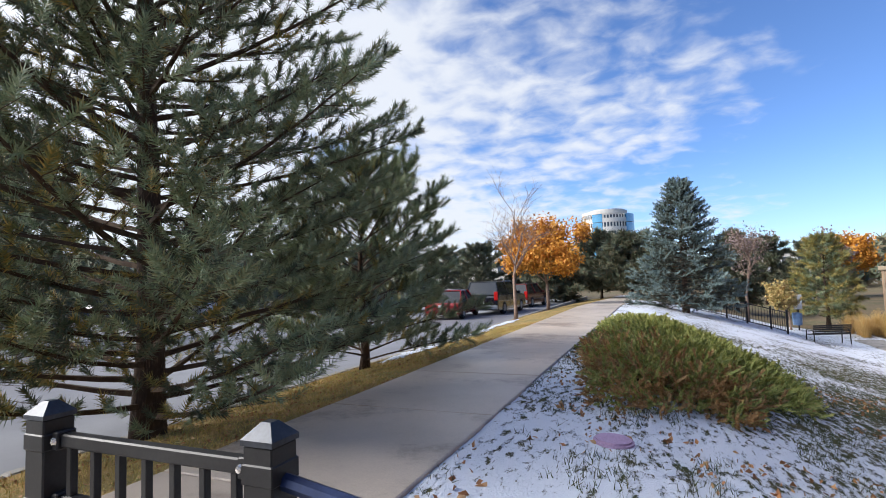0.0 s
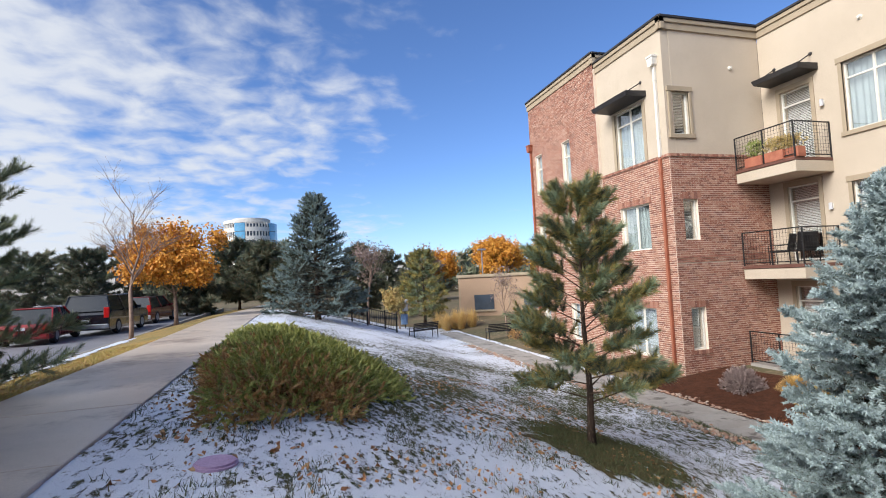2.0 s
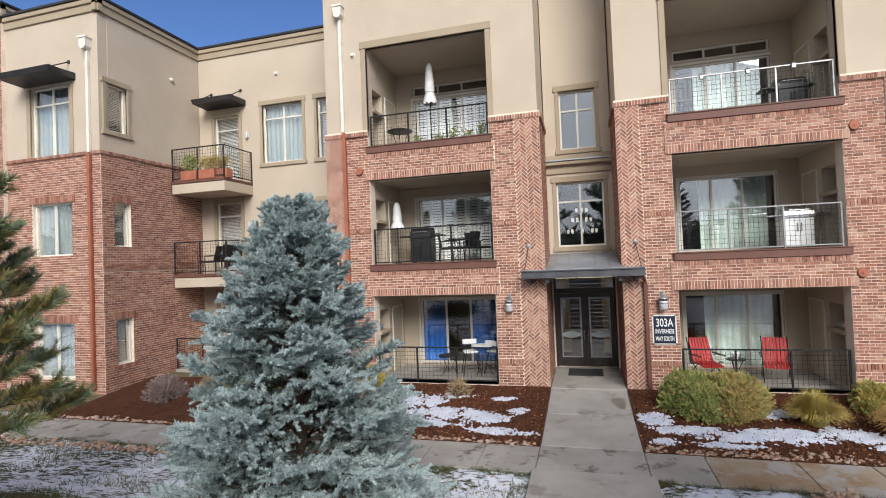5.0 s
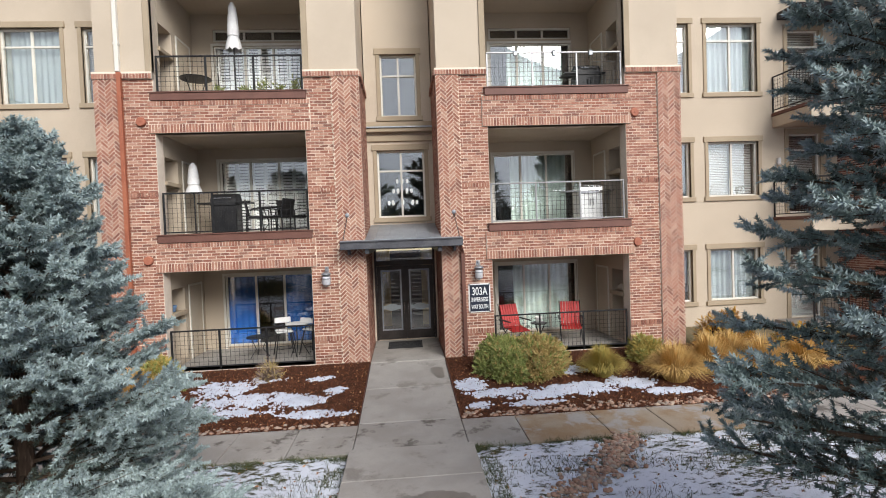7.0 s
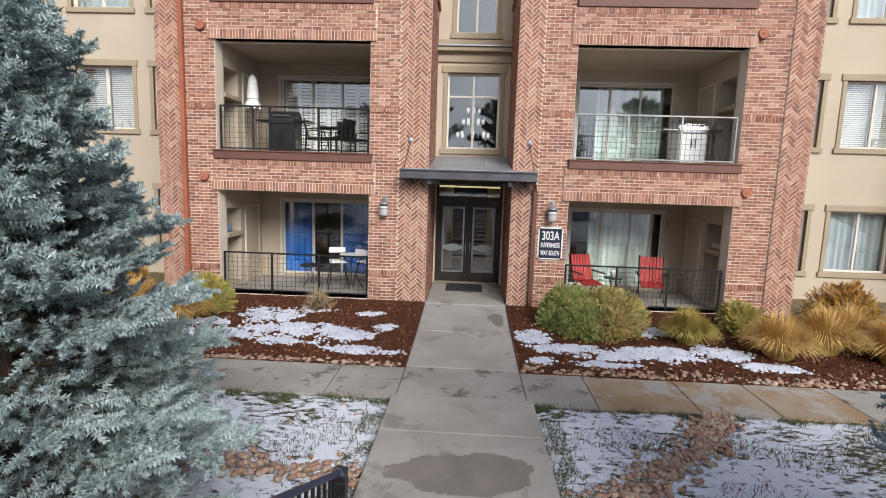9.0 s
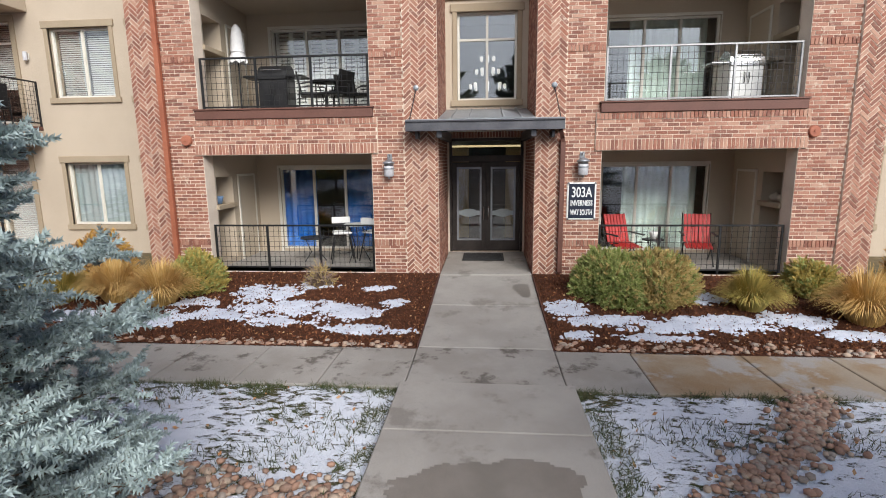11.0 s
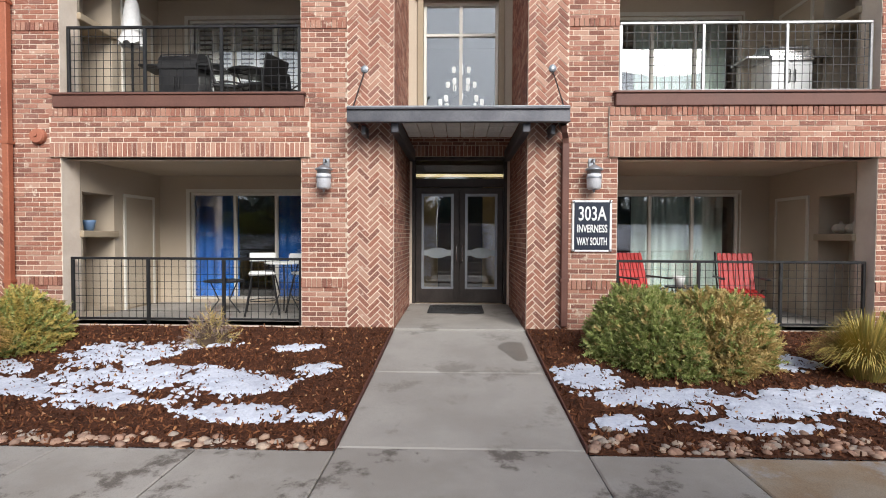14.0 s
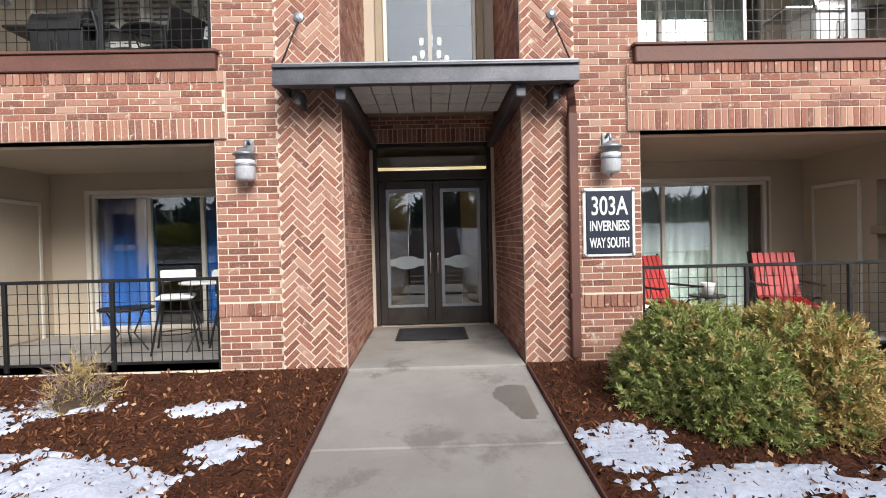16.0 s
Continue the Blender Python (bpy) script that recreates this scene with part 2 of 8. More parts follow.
M_JUNIPER_B = leafmat("juniper_brown", ((0.395, 0.216, 0.085), (0.503, 0.291, 0.121), (0.288, 0.162, 0.068), (0.575, 0.389, 0.173)))
M_ORANGE = leafmat("orange_leaf", ((0.52, 0.22, 0.03), (0.62, 0.29, 0.04), (0.42, 0.16, 0.025), (0.66, 0.34, 0.06)))
M_YELLOW = leafmat("yellow_leaf", ((0.50, 0.27, 0.04), (0.58, 0.33, 0.06), (0.40, 0.20, 0.03), (0.30, 0.20, 0.05)))
M_SHRUB = leafmat("shrub_leaf", ((0.225, 0.275, 0.072), (0.315, 0.350, 0.110), (0.170, 0.215, 0.060), (0.420, 0.400, 0.170)))
M_SHRUB_Y = leafmat("shrub_leaf_olive", ((0.440, 0.340, 0.130), (0.540, 0.400, 0.170), (0.335, 0.280, 0.095), (0.400, 0.255, 0.095)))
M_STRAW = leafmat("dry_grass", ((0.546, 0.338, 0.104), (0.65, 0.429, 0.156), (0.455, 0.286, 0.091), (0.728, 0.52, 0.234)))
M_STRAW_G = leafmat("olive_grass", ((0.435, 0.319, 0.087), (0.348, 0.29, 0.072), (0.522, 0.377, 0.116), (0.261, 0.246, 0.072)))
M_GRASS = leafmat("grass_blade", ((0.064, 0.081, 0.03), (0.085, 0.098, 0.043), (0.136, 0.115, 0.055), (0.047, 0.064, 0.025)))
M_LEAF = leafmat("fallen_leaf", ((0.36, 0.168, 0.072), (0.456, 0.24, 0.108), (0.264, 0.12, 0.06), (0.504, 0.324, 0.168)))
M_DARKTREE = leafmat("far_conifer", ((0.095, 0.115, 0.072), (0.135, 0.150, 0.090), (0.075, 0.095, 0.066), (0.165, 0.150, 0.090), (0.180, 0.135, 0.085)))
M_GREYTWIG = leafmat("grey_twigs", ((0.255, 0.188, 0.165), (0.315, 0.24, 0.217), (0.21, 0.15, 0.135)))


def snow_ground(name, grass1, grass2, lo, hi, scale):
    """Winter turf: grass between sheets of thin snow, which thin out in streaks."""
    m = mat(name, grass1, grass2, 0.9, 2.5, 55, 0.8, 0.02, c3=(0.13, 0.10, 0.05), spec=0.15)
    n, l = m.node_tree.nodes, m.node_tree.links
    b = n["Principled BSDF"]
    old = b.inputs["Base Color"].links[0].from_socket
    geo = n.new("ShaderNodeNewGeometry")
    mp = n.new("ShaderNodeMapping")
    mp.inputs["Scale"].default_value = (1.0, 0.45, 1.0)
    l.new(geo.outputs["Position"], mp.inputs[0])
    x = n.new("ShaderNodeTexNoise")
    x.inputs["Scale"].default_value, x.inputs["Detail"].default_value, x.inputs["Roughness"].default_value = scale, 10, 0.78
    l.new(mp.outputs[0], x.inputs["Vector"])
    y = n.new("ShaderNodeTexNoise")
    y.inputs["Scale"].default_value, y.inputs["Detail"].default_value = 0.55, 2
    l.new(geo.outputs["Position"], y.inputs["Vector"])
    add = n.new("ShaderNodeMath")
    add.operation = "MULTIPLY_ADD"
    l.new(y.outputs[0], add.inputs[0])
    add.inputs[1].default_value = 0.34
    l.new(x.outputs[0], add.inputs[2])
    r = n.new("ShaderNodeMapRange")
    r.interpolation_type = "SMOOTHSTEP"
    # the sunny slope is half thawed
    d = n.new("ShaderNodeVectorMath")
    d.operation = "DISTANCE"
    l.new(geo.outputs["Position"], d.inputs[0])
    d.inputs[1].default_value = (3.6, 12.5, 1.0)
    e = n.new("ShaderNodeMapRange")
    e.interpolation_type = "SMOOTHSTEP"
    l.new(d.outputs["Value"], e.inputs[0])
    e.inputs[1].default_value, e.inputs[2].default_value = 4.0, 9.0
    e.inputs[3].default_value, e.inputs[4].default_value = -0.065, 0.008
    more = n.new("ShaderNodeMath")
    l.new(add.outputs[0], more.inputs[0])
    l.new(e.outputs[0], more.inputs[1])
    l.new(more.outputs[0], r.inputs[0])
    r.inputs[1].default_value, r.inputs[2].default_value = lo, hi
    k = n.new("ShaderNodeMix")
    k.data_type = "RGBA"
    l.new(r.outputs[0], k.inputs["Factor"])
    l.new(old, k.inputs["A"])
    k.inputs["B"].default_value = (0.66, 0.69, 0.75, 1)
    l.new(k.outputs["Result"], b.inputs["Base Color"])
    u = n.new("ShaderNodeBump")
    u.inputs["Strength"].default_value, u.inputs["Distance"].default_value = 0.7, 0.03
    l.new(r.outputs[0], u.inputs["Height"])
    l.new(b.inputs["Normal"].links[0].from_socket, u.inputs["Normal"])
    l.new(u.outputs[0], b.inputs["Normal"])
    return m


M_LAWN = snow_ground("snowy_lawn", (0.055, 0.068, 0.027), (0.088, 0.078, 0.038), 0.58, 0.645, 12.0)
M_VERGE = mat("dry_verge", (0.36, 0.23, 0.085), (0.20, 0.17, 0.065), 0.95, 1.6, 60, 1.0, 0.03, c3=(0.34, 0.25, 0.13), spec=0.15)
M_TURF = mat("turf", (0.07, 0.068, 0.03), (0.12, 0.092, 0.045), 0.95, 2.5, 60, 1.0, 0.03, c3=(0.17, 0.12, 0.05), spec=0.15)


def glass(name, tone=(0.93, 0.96, 0.96), rough=0.0):
    m = bpy.data.materials.new(name)
    m.use_nodes = True
    b = m.node_tree.nodes["Principled BSDF"]
    b.inputs["Base Color"].default_value = (*tone, 1)
    b.inputs["Roughness"].default_value = rough
    b.inputs["Transmission Weight"].default_value = 1.0
    b.inputs["IOR"].default_value = 2.05
    b.inputs["Specular IOR Level"].default_value = 0.9
    return m


M_GLASS = glass("window_glass")
M_FROST = mat("lamp_glass", (0.55, 0.55, 0.56), (0.48, 0.48, 0.5), 0.3, 6, 60, 0.05)

# ---- mesh tools ----


class Geo:
    """Collects faces, and becomes one mesh."""

    def __init__(self, m=None):
        self.v, self.f, self.m = [], [], m

    def box(self, a0, a1, b0, b1, c0, c1, chamfer=0.0):
        if chamfer:
            k = chamfer
            n = len(self.v)
            for c, e in ((c0, k), (c0 + k, 0), (c1 - k, 0), (c1, k)):
                a, b, d, g = a0 + e, a1 - e, b0 + e, b1 - e
                q = min(k, (a1 - a0) / 3, (b1 - b0) / 3)
                self.v += [(a + q, d, c), (b - q, d, c), (b, d + q, c), (b, g - q, c), (b - q, g, c), (a + q, g, c), (a, g - q, c), (a, d + q, c)]
            for i in range(3):
                for j in range(8):
                    p, q = n + 8 * i + j, n + 8 * i + (j + 1) % 8
                    self.f.append((p, q, q + 8, p + 8))
            self.f += [tuple(range(n + 7, n - 1, -1)), tuple(range(n + 24, n + 32))]
            return self
        n = len(self.v)
        self.v += [(a0, b0, c0), (a1, b0, c0), (a1, b1, c0), (a0, b1, c0), (a0, b0, c1), (a1, b0, c1), (a1, b1, c1), (a0, b1, c1)]
        self.f += [tuple(n + i for i in q) for q in ((3, 2, 1, 0), (4, 5, 6, 7), (0, 1, 5, 4), (1, 2, 6, 5), (2, 3, 7, 6), (3, 0, 4, 7))]
        return self

    def tube(self, points, radii, sides=8, caps=True):
        """A round bar along points."""
        n = len(self.v)
        points = [Vector(p) for p in points]
        if not hasattr(radii, "__len__"):
            radii = [radii] * len(points)
        last = None
        for i, p in enumerate(points):
            d = (points[min(i + 1, len(points) - 1)] - points[max(i - 1, 0)]).normalized()
            x = last - d * last.dot(d) if last else d.orthogonal()
            if x.length < 1e-6:
                x = d.orthogonal()
            x.normalize()
            last = x
            y = d.cross(x)
            self.v += [tuple(p + radii[i] * (math.cos(a) * x + math.sin(a) * y)) for a in (2 * math.pi * j / sides for j in range(sides))]
        for i in range(len(points) - 1):
            for j in range(sides):
                a, b = n + i * sides + j, n + i * sides + (j + 1) % sides
                self.f.append((a, b, b + sides, a + sides))
        if caps:
            self.f += [tuple(range(n + sides - 1, n - 1, -1)), tuple(range(len(self.v) - sides, len(self.v)))]
        return self

    def lathe(self, profile, centre=(0, 0, 0), sides=16):
        """A turned shape: profile of (radius, height)."""
        n = len(self.v)
        for r, h in profile:
            self.v += [(centre[0] + r * math.cos(2 * math.pi * j / sides), centre[1] + r * math.sin(2 * math.pi * j / sides), centre[2] + h) for j in range(sides)]
        for i in range(len(profile) - 1):
            for j in range(sides):
                a, b = n + i * sides + j, n + i * sides + (j + 1) % sides
                self.f.append((a, b, b + sides, a + sides))
        self.f += [tuple(range(n + sides - 1, n - 1, -1)), tuple(range(len(self.v) - sides, len(self.v)))]
        return self

    def prism(self, poly, c0, c1):
        """A polygon in the first two axes, drawn out along the third."""
        n, k = len(self.v), len(poly)
        self.v += [(a, b, c0) for a, b in poly] + [(a, b, c1) for a, b in poly]
        self.f += [tuple(range(n + k - 1, n - 1, -1)), tuple(range(n + k, n + 2 * k))]
        self.f += [(n + i, n + (i + 1) % k, n + k + (i + 1) % k, n + k + i) for i in range(k)]
        return self

    def tablet(self, poly, c0, c1):
        """A flat piece with sharp rims and no underside."""
        n, q = len(self.v), len(poly)
        self.v += [(a, b, c0) for a, b in poly] + [(a, b, c1) for a, b in poly]
        self.f += [(n + i, n + (i + 1) % q, n + q + (i + 1) % q, n + q + i) for i in range(q)] + [tuple(range(n + q, n + 2 * q))]
        return self

    def slab(self, poly, c0, c1, k=0.004):
        """A flat piece with its upper rim eased and no underside."""
        cx, cy = sum(p[0] for p in poly) / len(poly), sum(p[1] for p in poly) / len(poly)
        n, q = len(self.v), len(poly)

        def inset(p):
            d = math.hypot(p[0] - cx, p[1] - cy) or 1
            return (p[0] - (p[0] - cx) / d * k, p[1] - (p[1] - cy) / d * k)
        self.v += [(a, b, c0) for a, b in poly] + [(a, b, c1 - k) for a, b in poly] + [(*inset(p), c1) for p in poly]
        for r in (0, q):
            self.f += [(n + r + i, n + r + (i + 1) % q, n + r + q + (i + 1) % q, n + r + q + i) for i in range(q)]
        self.f.append(tuple(range(n + 2 * q, n + 3 * q)))
        return self

    def mesh(self, name, material, smooth=False):
        me = bpy.data.meshes.new(name)
        v = [tuple(self.m @ Vector(p)) for p in self.v] if self.m else self.v
        me.from_pydata(v, [], self.f)
        me.materials.append(material)
        if smooth:
            me.shade_smooth()
        me.update()
        return me


def thing(name, at=(0, 0, 0), label="", category="", group="", kind=""):
    ob = new(name)
    ob.location = at
    ob.empty_display_size = 0.2
    return tagged(ob, label, category, group, kind)


def part(name, geo, material, parent=None, label="", smooth=False):
    """One mesh object under a thing or a part; geometry is in world space unless its parent stands at the origin."""
    ob = new(name, geo.mesh(name, material, smooth) if isinstance(geo, Geo) else geo)
    if parent:
        ob.parent = parent
        root, off = parent, Vector((0, 0, 0))
        while root:
            off += root.location
            root = root.parent
        ob.location = -off
    return tagged(ob, label)


def solo(name, geo, material, label="", category="", group="", kind="", smooth=False):
    return tagged(part(name, geo, material, None, "", smooth), label, category, group, kind)


def fast_mesh(name, v, f, material):
    """A triangle mesh from arrays."""
    me = bpy.data.meshes.new(name)
    v, f = np.asarray(v, np.float32), np.asarray(f, np.int32)
    me.vertices.add(len(v))
    me.vertices.foreach_set("co", v.ravel())
    me.loops.add(f.size)
    me.loops.foreach_set("vertex_index", f.ravel())
    me.polygons.add(len(f))
    me.polygons.foreach_set("loop_start", np.arange(0, f.size, f.shape[1], dtype=np.int32))
    me.materials.append(material)
    me.update(calc_edges=True)
    return me


def front(x0):
    """Wall space of a wall that faces -x: along it to the right, up, out."""
    return Matrix(((0, 0, -1, x0), (-1, 0, 0, 0), (0, 1, 0, 0), (0, 0, 0, 1)))


def south(y0):
    return Matrix(((1, 0, 0, 0), (0, 0, -1, y0), (0, 1, 0, 0), (0, 0, 0, 1)))


def north(y0):
    return Matrix(((-1, 0, 0, 0), (0, 0, 1, y0), (0, 1, 0, 0), (0, 0, 0, 1)))


# ---- walls ----


def wall(name, m, u0, u1, v0, v1, holes, thick, material, label):
    """A wall with openings through it; its outer face lies at w = 0."""
    us = sorted({u0, u1, *[x for h in holes for x in h[:2] if u0 < x < u1]})
    vs = sorted({v0, v1, *[x for h in holes for x in h[2:] if v0 < x < v1]})

    def solid(i, j):
        if not (0 <= i < len(us) - 1 and 0 <= j < len(vs) - 1):
            return False
        a, b = (us[i] + us[i + 1]) / 2, (vs[j] + vs[j + 1]) / 2
        return not any(h[0] < a < h[1] and h[2] < b < h[3] for h in holes)
    g = Geo(m)

    def quad(*p):
        n = len(g.v)
        g.v.extend(p)
        g.f.append((n, n + 1, n + 2, n + 3))
    for i in range(len(us) - 1):
        for j in range(len(vs) - 1):
            if not solid(i, j):
                continue
            a, b, c, d, t = us[i], us[i + 1], vs[j], vs[j + 1], -thick
            quad((a, c, 0), (b, c, 0), (b, d, 0), (a, d, 0))
            quad((b, c, t), (a, c, t), (a, d, t), (b, d, t))
            if not solid(i - 1, j):
                quad((a, c, t), (a, c, 0), (a, d, 0), (a, d, t))
            if not solid(i + 1, j):
                quad((b, c, 0), (b, c, t), (b, d, t), (b, d, 0))
            if not solid(i, j - 1):
                quad((a, c, t), (b, c, t), (b, c, 0), (a, c, 0))
            if not solid(i, j + 1):
                quad((a, d, 0), (b, d, 0), (b, d, t), (a, d, t))
    return solo(name, g, material, label, "wall", kind="structure")


COURSE, BRICK, JOINT = 0.0677, 0.2032, 0.0125


def course_rects(u0, u1, v0, v1, holes):
    """Running bond between the openings: rectangles of bricks."""
    out = []
    rows = int(round((v1 - v0) / COURSE))
    h = (v1 - v0) / rows
    for r in range(rows):
        a, b = v0 + r * h, v0 + (r + 1) * h
        spans = [(u0, u1)]
        for p in holes:
            if p[2] < (a + b) / 2 < p[3]:
                spans = [s for x, y in spans for s in ((x, min(y, p[0])), (max(x, p[1]), y)) if s[1] - s[0] > 0.03]
        for x, y in spans:
            k = math.floor(x / BRICK) * BRICK + (BRICK / 2 if r % 2 else 0)
            while k > x:
                k -= BRICK
            while k < y - 0.02:
                p, q = max(k, x), min(k + BRICK, y)
                if q - p > 0.03:
                    out.append((p + JOINT / 2, q - JOINT / 2, a + JOINT / 2, b - JOINT / 2))
                k += BRICK
    return out


def soldier_rects(u0, u1, v0, v1, w=COURSE):
    n = max(1, int(round((u1 - u0) / w)))
    s = (u1 - u0) / n
    return [(u0 + i * s + JOINT / 2, u0 + (i + 1) * s - JOINT / 2, v0 + JOINT / 2, v1 - JOINT / 2) for i in range(n)]


def clip_poly(poly, u0, u1, v0, v1):
    for axis, lim, sign in ((0, u0, 1), (0, u1, -1), (1, v0, 1), (1, v1, -1)):
        out = []
        for i, p in enumerate(poly):
            q = poly[(i + 1) % len(poly)]
            a, b = sign * (p[axis] - lim), sign * (q[axis] - lim)
            if a >= 0:
                out.append(p)
            if a * b < 0:
                t = a / (a - b)
                out.append((p[0] + t * (q[0] - p[0]), p[1] + t * (q[1] - p[1])))
        poly = out
        if len(poly) < 3:
            return []
    return poly


def herringbone(u0, u1, v0, v1):
    """Bricks laid at 45 degrees, cut off at the strip's edges."""
    out, w, n = [], COURSE, 3
    c = math.sqrt(0.5)
    span = int((abs(v1 - v0) + abs(u1 - u0)) / w) + 8
    for r in range(-span, span):
        for k in range(-span // (2 * n) - 1, span // (2 * n) + 2):
            for x, y, a, b in ((r + 2 * n * k, r, n, 1), (r, r - 2 * n + 1 + 2 * n * k, 1, n)):
                j = JOINT / 2
                rect = [(x * w + j, y * w + j), ((x + a) * w - j, y * w + j), ((x + a) * w - j, (y + b) * w - j), (x * w + j, (y + b) * w - j)]
                cx = ((x + a / 2) - (y + b / 2)) * w * c + (u0 + u1) / 2
                cy = ((x + a / 2) + (y + b / 2)) * w * c + v0
                if cx < u0 - 0.2 or cx > u1 + 0.2 or cy < v0 - 0.2 or cy > v1 + 0.2:
                    continue
                p = clip_poly([((a_ - b_) * c + (u0 + u1) / 2, (a_ + b_) * c + v0) for a_, b_ in rect], u0 + 0.003, u1 - 0.003, v0, v1)
                if p and abs(sum(p[i][0] * p[(i + 1) % len(p)][1] - p[(i + 1) % len(p)][0] * p[i][1] for i in range(len(p)))) > 0.0012:
                    out.append(p)
    return out


LATE = []   # single bricks are linked last


def lay(m, owner, pieces, w=0.0, proud=0.007, single=None, name="brick_courses"):
    """Bricks on a wall: joined, but those for which single(u, v) holds become objects of their own."""
    g = Geo(m)
    for p in pieces:
        poly = [(p[0], p[2]), (p[1], p[2]), (p[1], p[3]), (p[0], p[3])] if len(p) == 4 and not isinstance(p[0], tuple) else p
        cu, cv = sum(q[0] for q in poly) / len(poly), sum(q[1] for q in poly) / len(poly)
        if single and single(cu, cv):
            LATE.append((m, owner, poly, w, proud))
        else:
            g.tablet(poly, w - 0.002, w + proud + random.uniform(-0.0015, 0.0015))
    if g.v:
        tagged(part(name, g, M_BRICK, owner), kind="stuff")


def lay_single():
    shared = {}
    for m, owner, poly, w, proud in LATE:
        cu, cv = sum(q[0] for q in poly) / len(poly), sum(q[1] for q in poly) / len(poly)
        key = tuple((round(a - cu, 4), round(b - cv, 4)) for a, b in poly) + (round(w, 3), tuple(m[0]))
        if key not in shared:
            rot = m.to_3x3().to_4x4()
            shared[key] = Geo(rot).slab([(a - cu, b - cv) for a, b in poly], w - 0.002, w + proud, 0.003).mesh("brick", M_BRICK1)
        ob = new("brick", shared[key])
        ob.parent = owner
        ob.location = m @ Vector((cu, cv, 0)) + m.to_3x3() @ Vector((0, 0, random.uniform(-0.001, 0.001)))


# ---- the building ----
FX, BX = 13.15, 15.45            # fronts of the bays, and the wall behind
F, B = front(FX), front(BX)
L0, L1, R0, R1 = -6.85, -0.97, 0.82, 6.80
OL, OR = (-5.58, -2.24), (2.03, 5.42)
FLOORS = ((0.27, 2.575), (3.40, 5.74), (6.52, 9.37))
BRICKTOP, BAYTOP, WALLTOP = 7.10, 12.3, 11.35
WX, WY, WR = 11.55, 13.1, -13.0  # wings: front, inner sides


def near_door(u, v):
    return 0.25 < v < 2.75


def window(m, u0, u1, v0, v1, cols=2, transom=0.0, inside="curtain", trim=True, brick_head=False, back=0.09, num=[0], glazing=None, frame_mat=None):
    """A window in an opening: casing, sash, panes, and a blind or curtain behind."""
    num[0] += 1
    c = m @ Vector(((u0 + u1) / 2, v0, 0))
    w = thing(f"window_{num[0]}", c, {"curtain": "white vinyl window with pale drawn curtains", "blind": "white vinyl window with half-drawn blinds",
              "shutter": "sliding glass door with white louvred shutters", "blue": "sliding glass door with bright blue curtains",
              "dark": "tall glazed window reflecting sky and trees", "sheer": "sliding glass door with pale green sheer curtains"}[inside], "window", kind="structure")
    fm = frame_mat or M_VINYL
    g = Geo(m)
    t, d = 0.05, 0.07
    for a, b, p, q in ((u0, u0 + t, v0, v1), (u1 - t, u1, v0, v1), (u0 + t, u1 - t, v0, v0 + t), (u0 + t, u1 - t, v1 - t, v1)):
        g.box(a, b, p, q, -back - d, -back, 0.005)
    part("window_frame", g, fm, w)
    top = v1 - t - transom
    if transom:
        part("transom_bar", Geo(m).box(u0 + t, u1 - t, top - 0.025, top + 0.025, -back - d + 0.01, -back - 0.005, 0.004), fm, w)
    s = (u1 - u0 - 2 * t) / cols
    for i in range(cols):
        a, b = u0 + t + i * s, u0 + t + (i + 1) * s
        if i:
            part("mullion", Geo(m).box(a - 0.028, a + 0.028, v0 + t, v1 - t, -back - d + 0.004, -back - 0.004, 0.004), fm, w)
        for p, q in (((v0 + t, top - 0.025), (top + 0.025, v1 - t)) if transom else ((v0 + t, v1 - t),)):
            ob = part("pane", Geo(m).box(a + 0.004, b - 0.004, p, q, -back - 0.045, -back - 0.037), glazing or M_GLASS, w)
            ob.visible_shadow = False
    e = -back - (0.10 if inside == "shutter" else 0.16)
    if inside in ("curtain", "blue", "sheer"):
        cm = {"curtain": M_CURTAIN, "blue": M_BLUE, "sheer": M_SHEER}[inside]
        n = int((u1 - u0) / 0.025)
        for x0, x1 in (((u0, u1),) if inside == "curtain" else ((u0, u0 + (u1 - u0) * 0.345), (u0 + (u1 - u0) * 0.655, u1)) if inside == "blue" else ((u0 + (u1 - u0) * 0.22, u1 - 0.2),)):
            g = Geo(m)
            k = max(6, int(n * (x1 - x0) / (u1 - u0)))
            g.v = [(x0 + (x1 - x0) * i / k, y, e + 0.022 * math.sin(i * 0.9 + 0.6 * math.sin(i * 0.31))) for i in range(k + 1) for y in (v0 + 0.03, v1)]
            g.f = [(2 * i, 2 * i + 2, 2 * i + 3, 2 * i + 1) for i in range(k)]
            part("curtain", g, cm, w, smooth=True)
    elif inside in ("blind", "shutter"):
        lo = v0 + (0.35 * (v1 - v0) if inside == "blind" and num[0] % 3 == 0 else 0.03)
        step = 0.05 if inside == "blind" else 0.085
        g = Geo(m)
        for x in range(cols):
            a, b = u0 + t + x * s + 0.02, u0 + t + (x + 1) * s - 0.02
            if inside == "shutter":
                for c, w2 in ((a, 0.07), (b - 0.07, 0.07), ((a + b) / 2 - 0.05, 0.10)):
                    g.box(c, c + w2, v0 + 0.03, v1 - 0.05, e - 0.015, e + 0.022)
                g.box(a, b, (v0 + v1) / 2 - 0.05, (v0 + v1) / 2 + 0.05, e - 0.015, e + 0.021)
            y = lo
            while y < v1 - 0.05:
                n = len(g.v)
                g.v += [(a, y, e + 0.02), (b, y, e + 0.02), (b, y + step * 0.8, e - 0.02), (a, y + step * 0.8, e - 0.02)]
                g.f.append((n, n + 1, n + 2, n + 3))
                y += step
        part("louvres", g, M_SHUTTER if inside == "shutter" else M_BLIND, w)
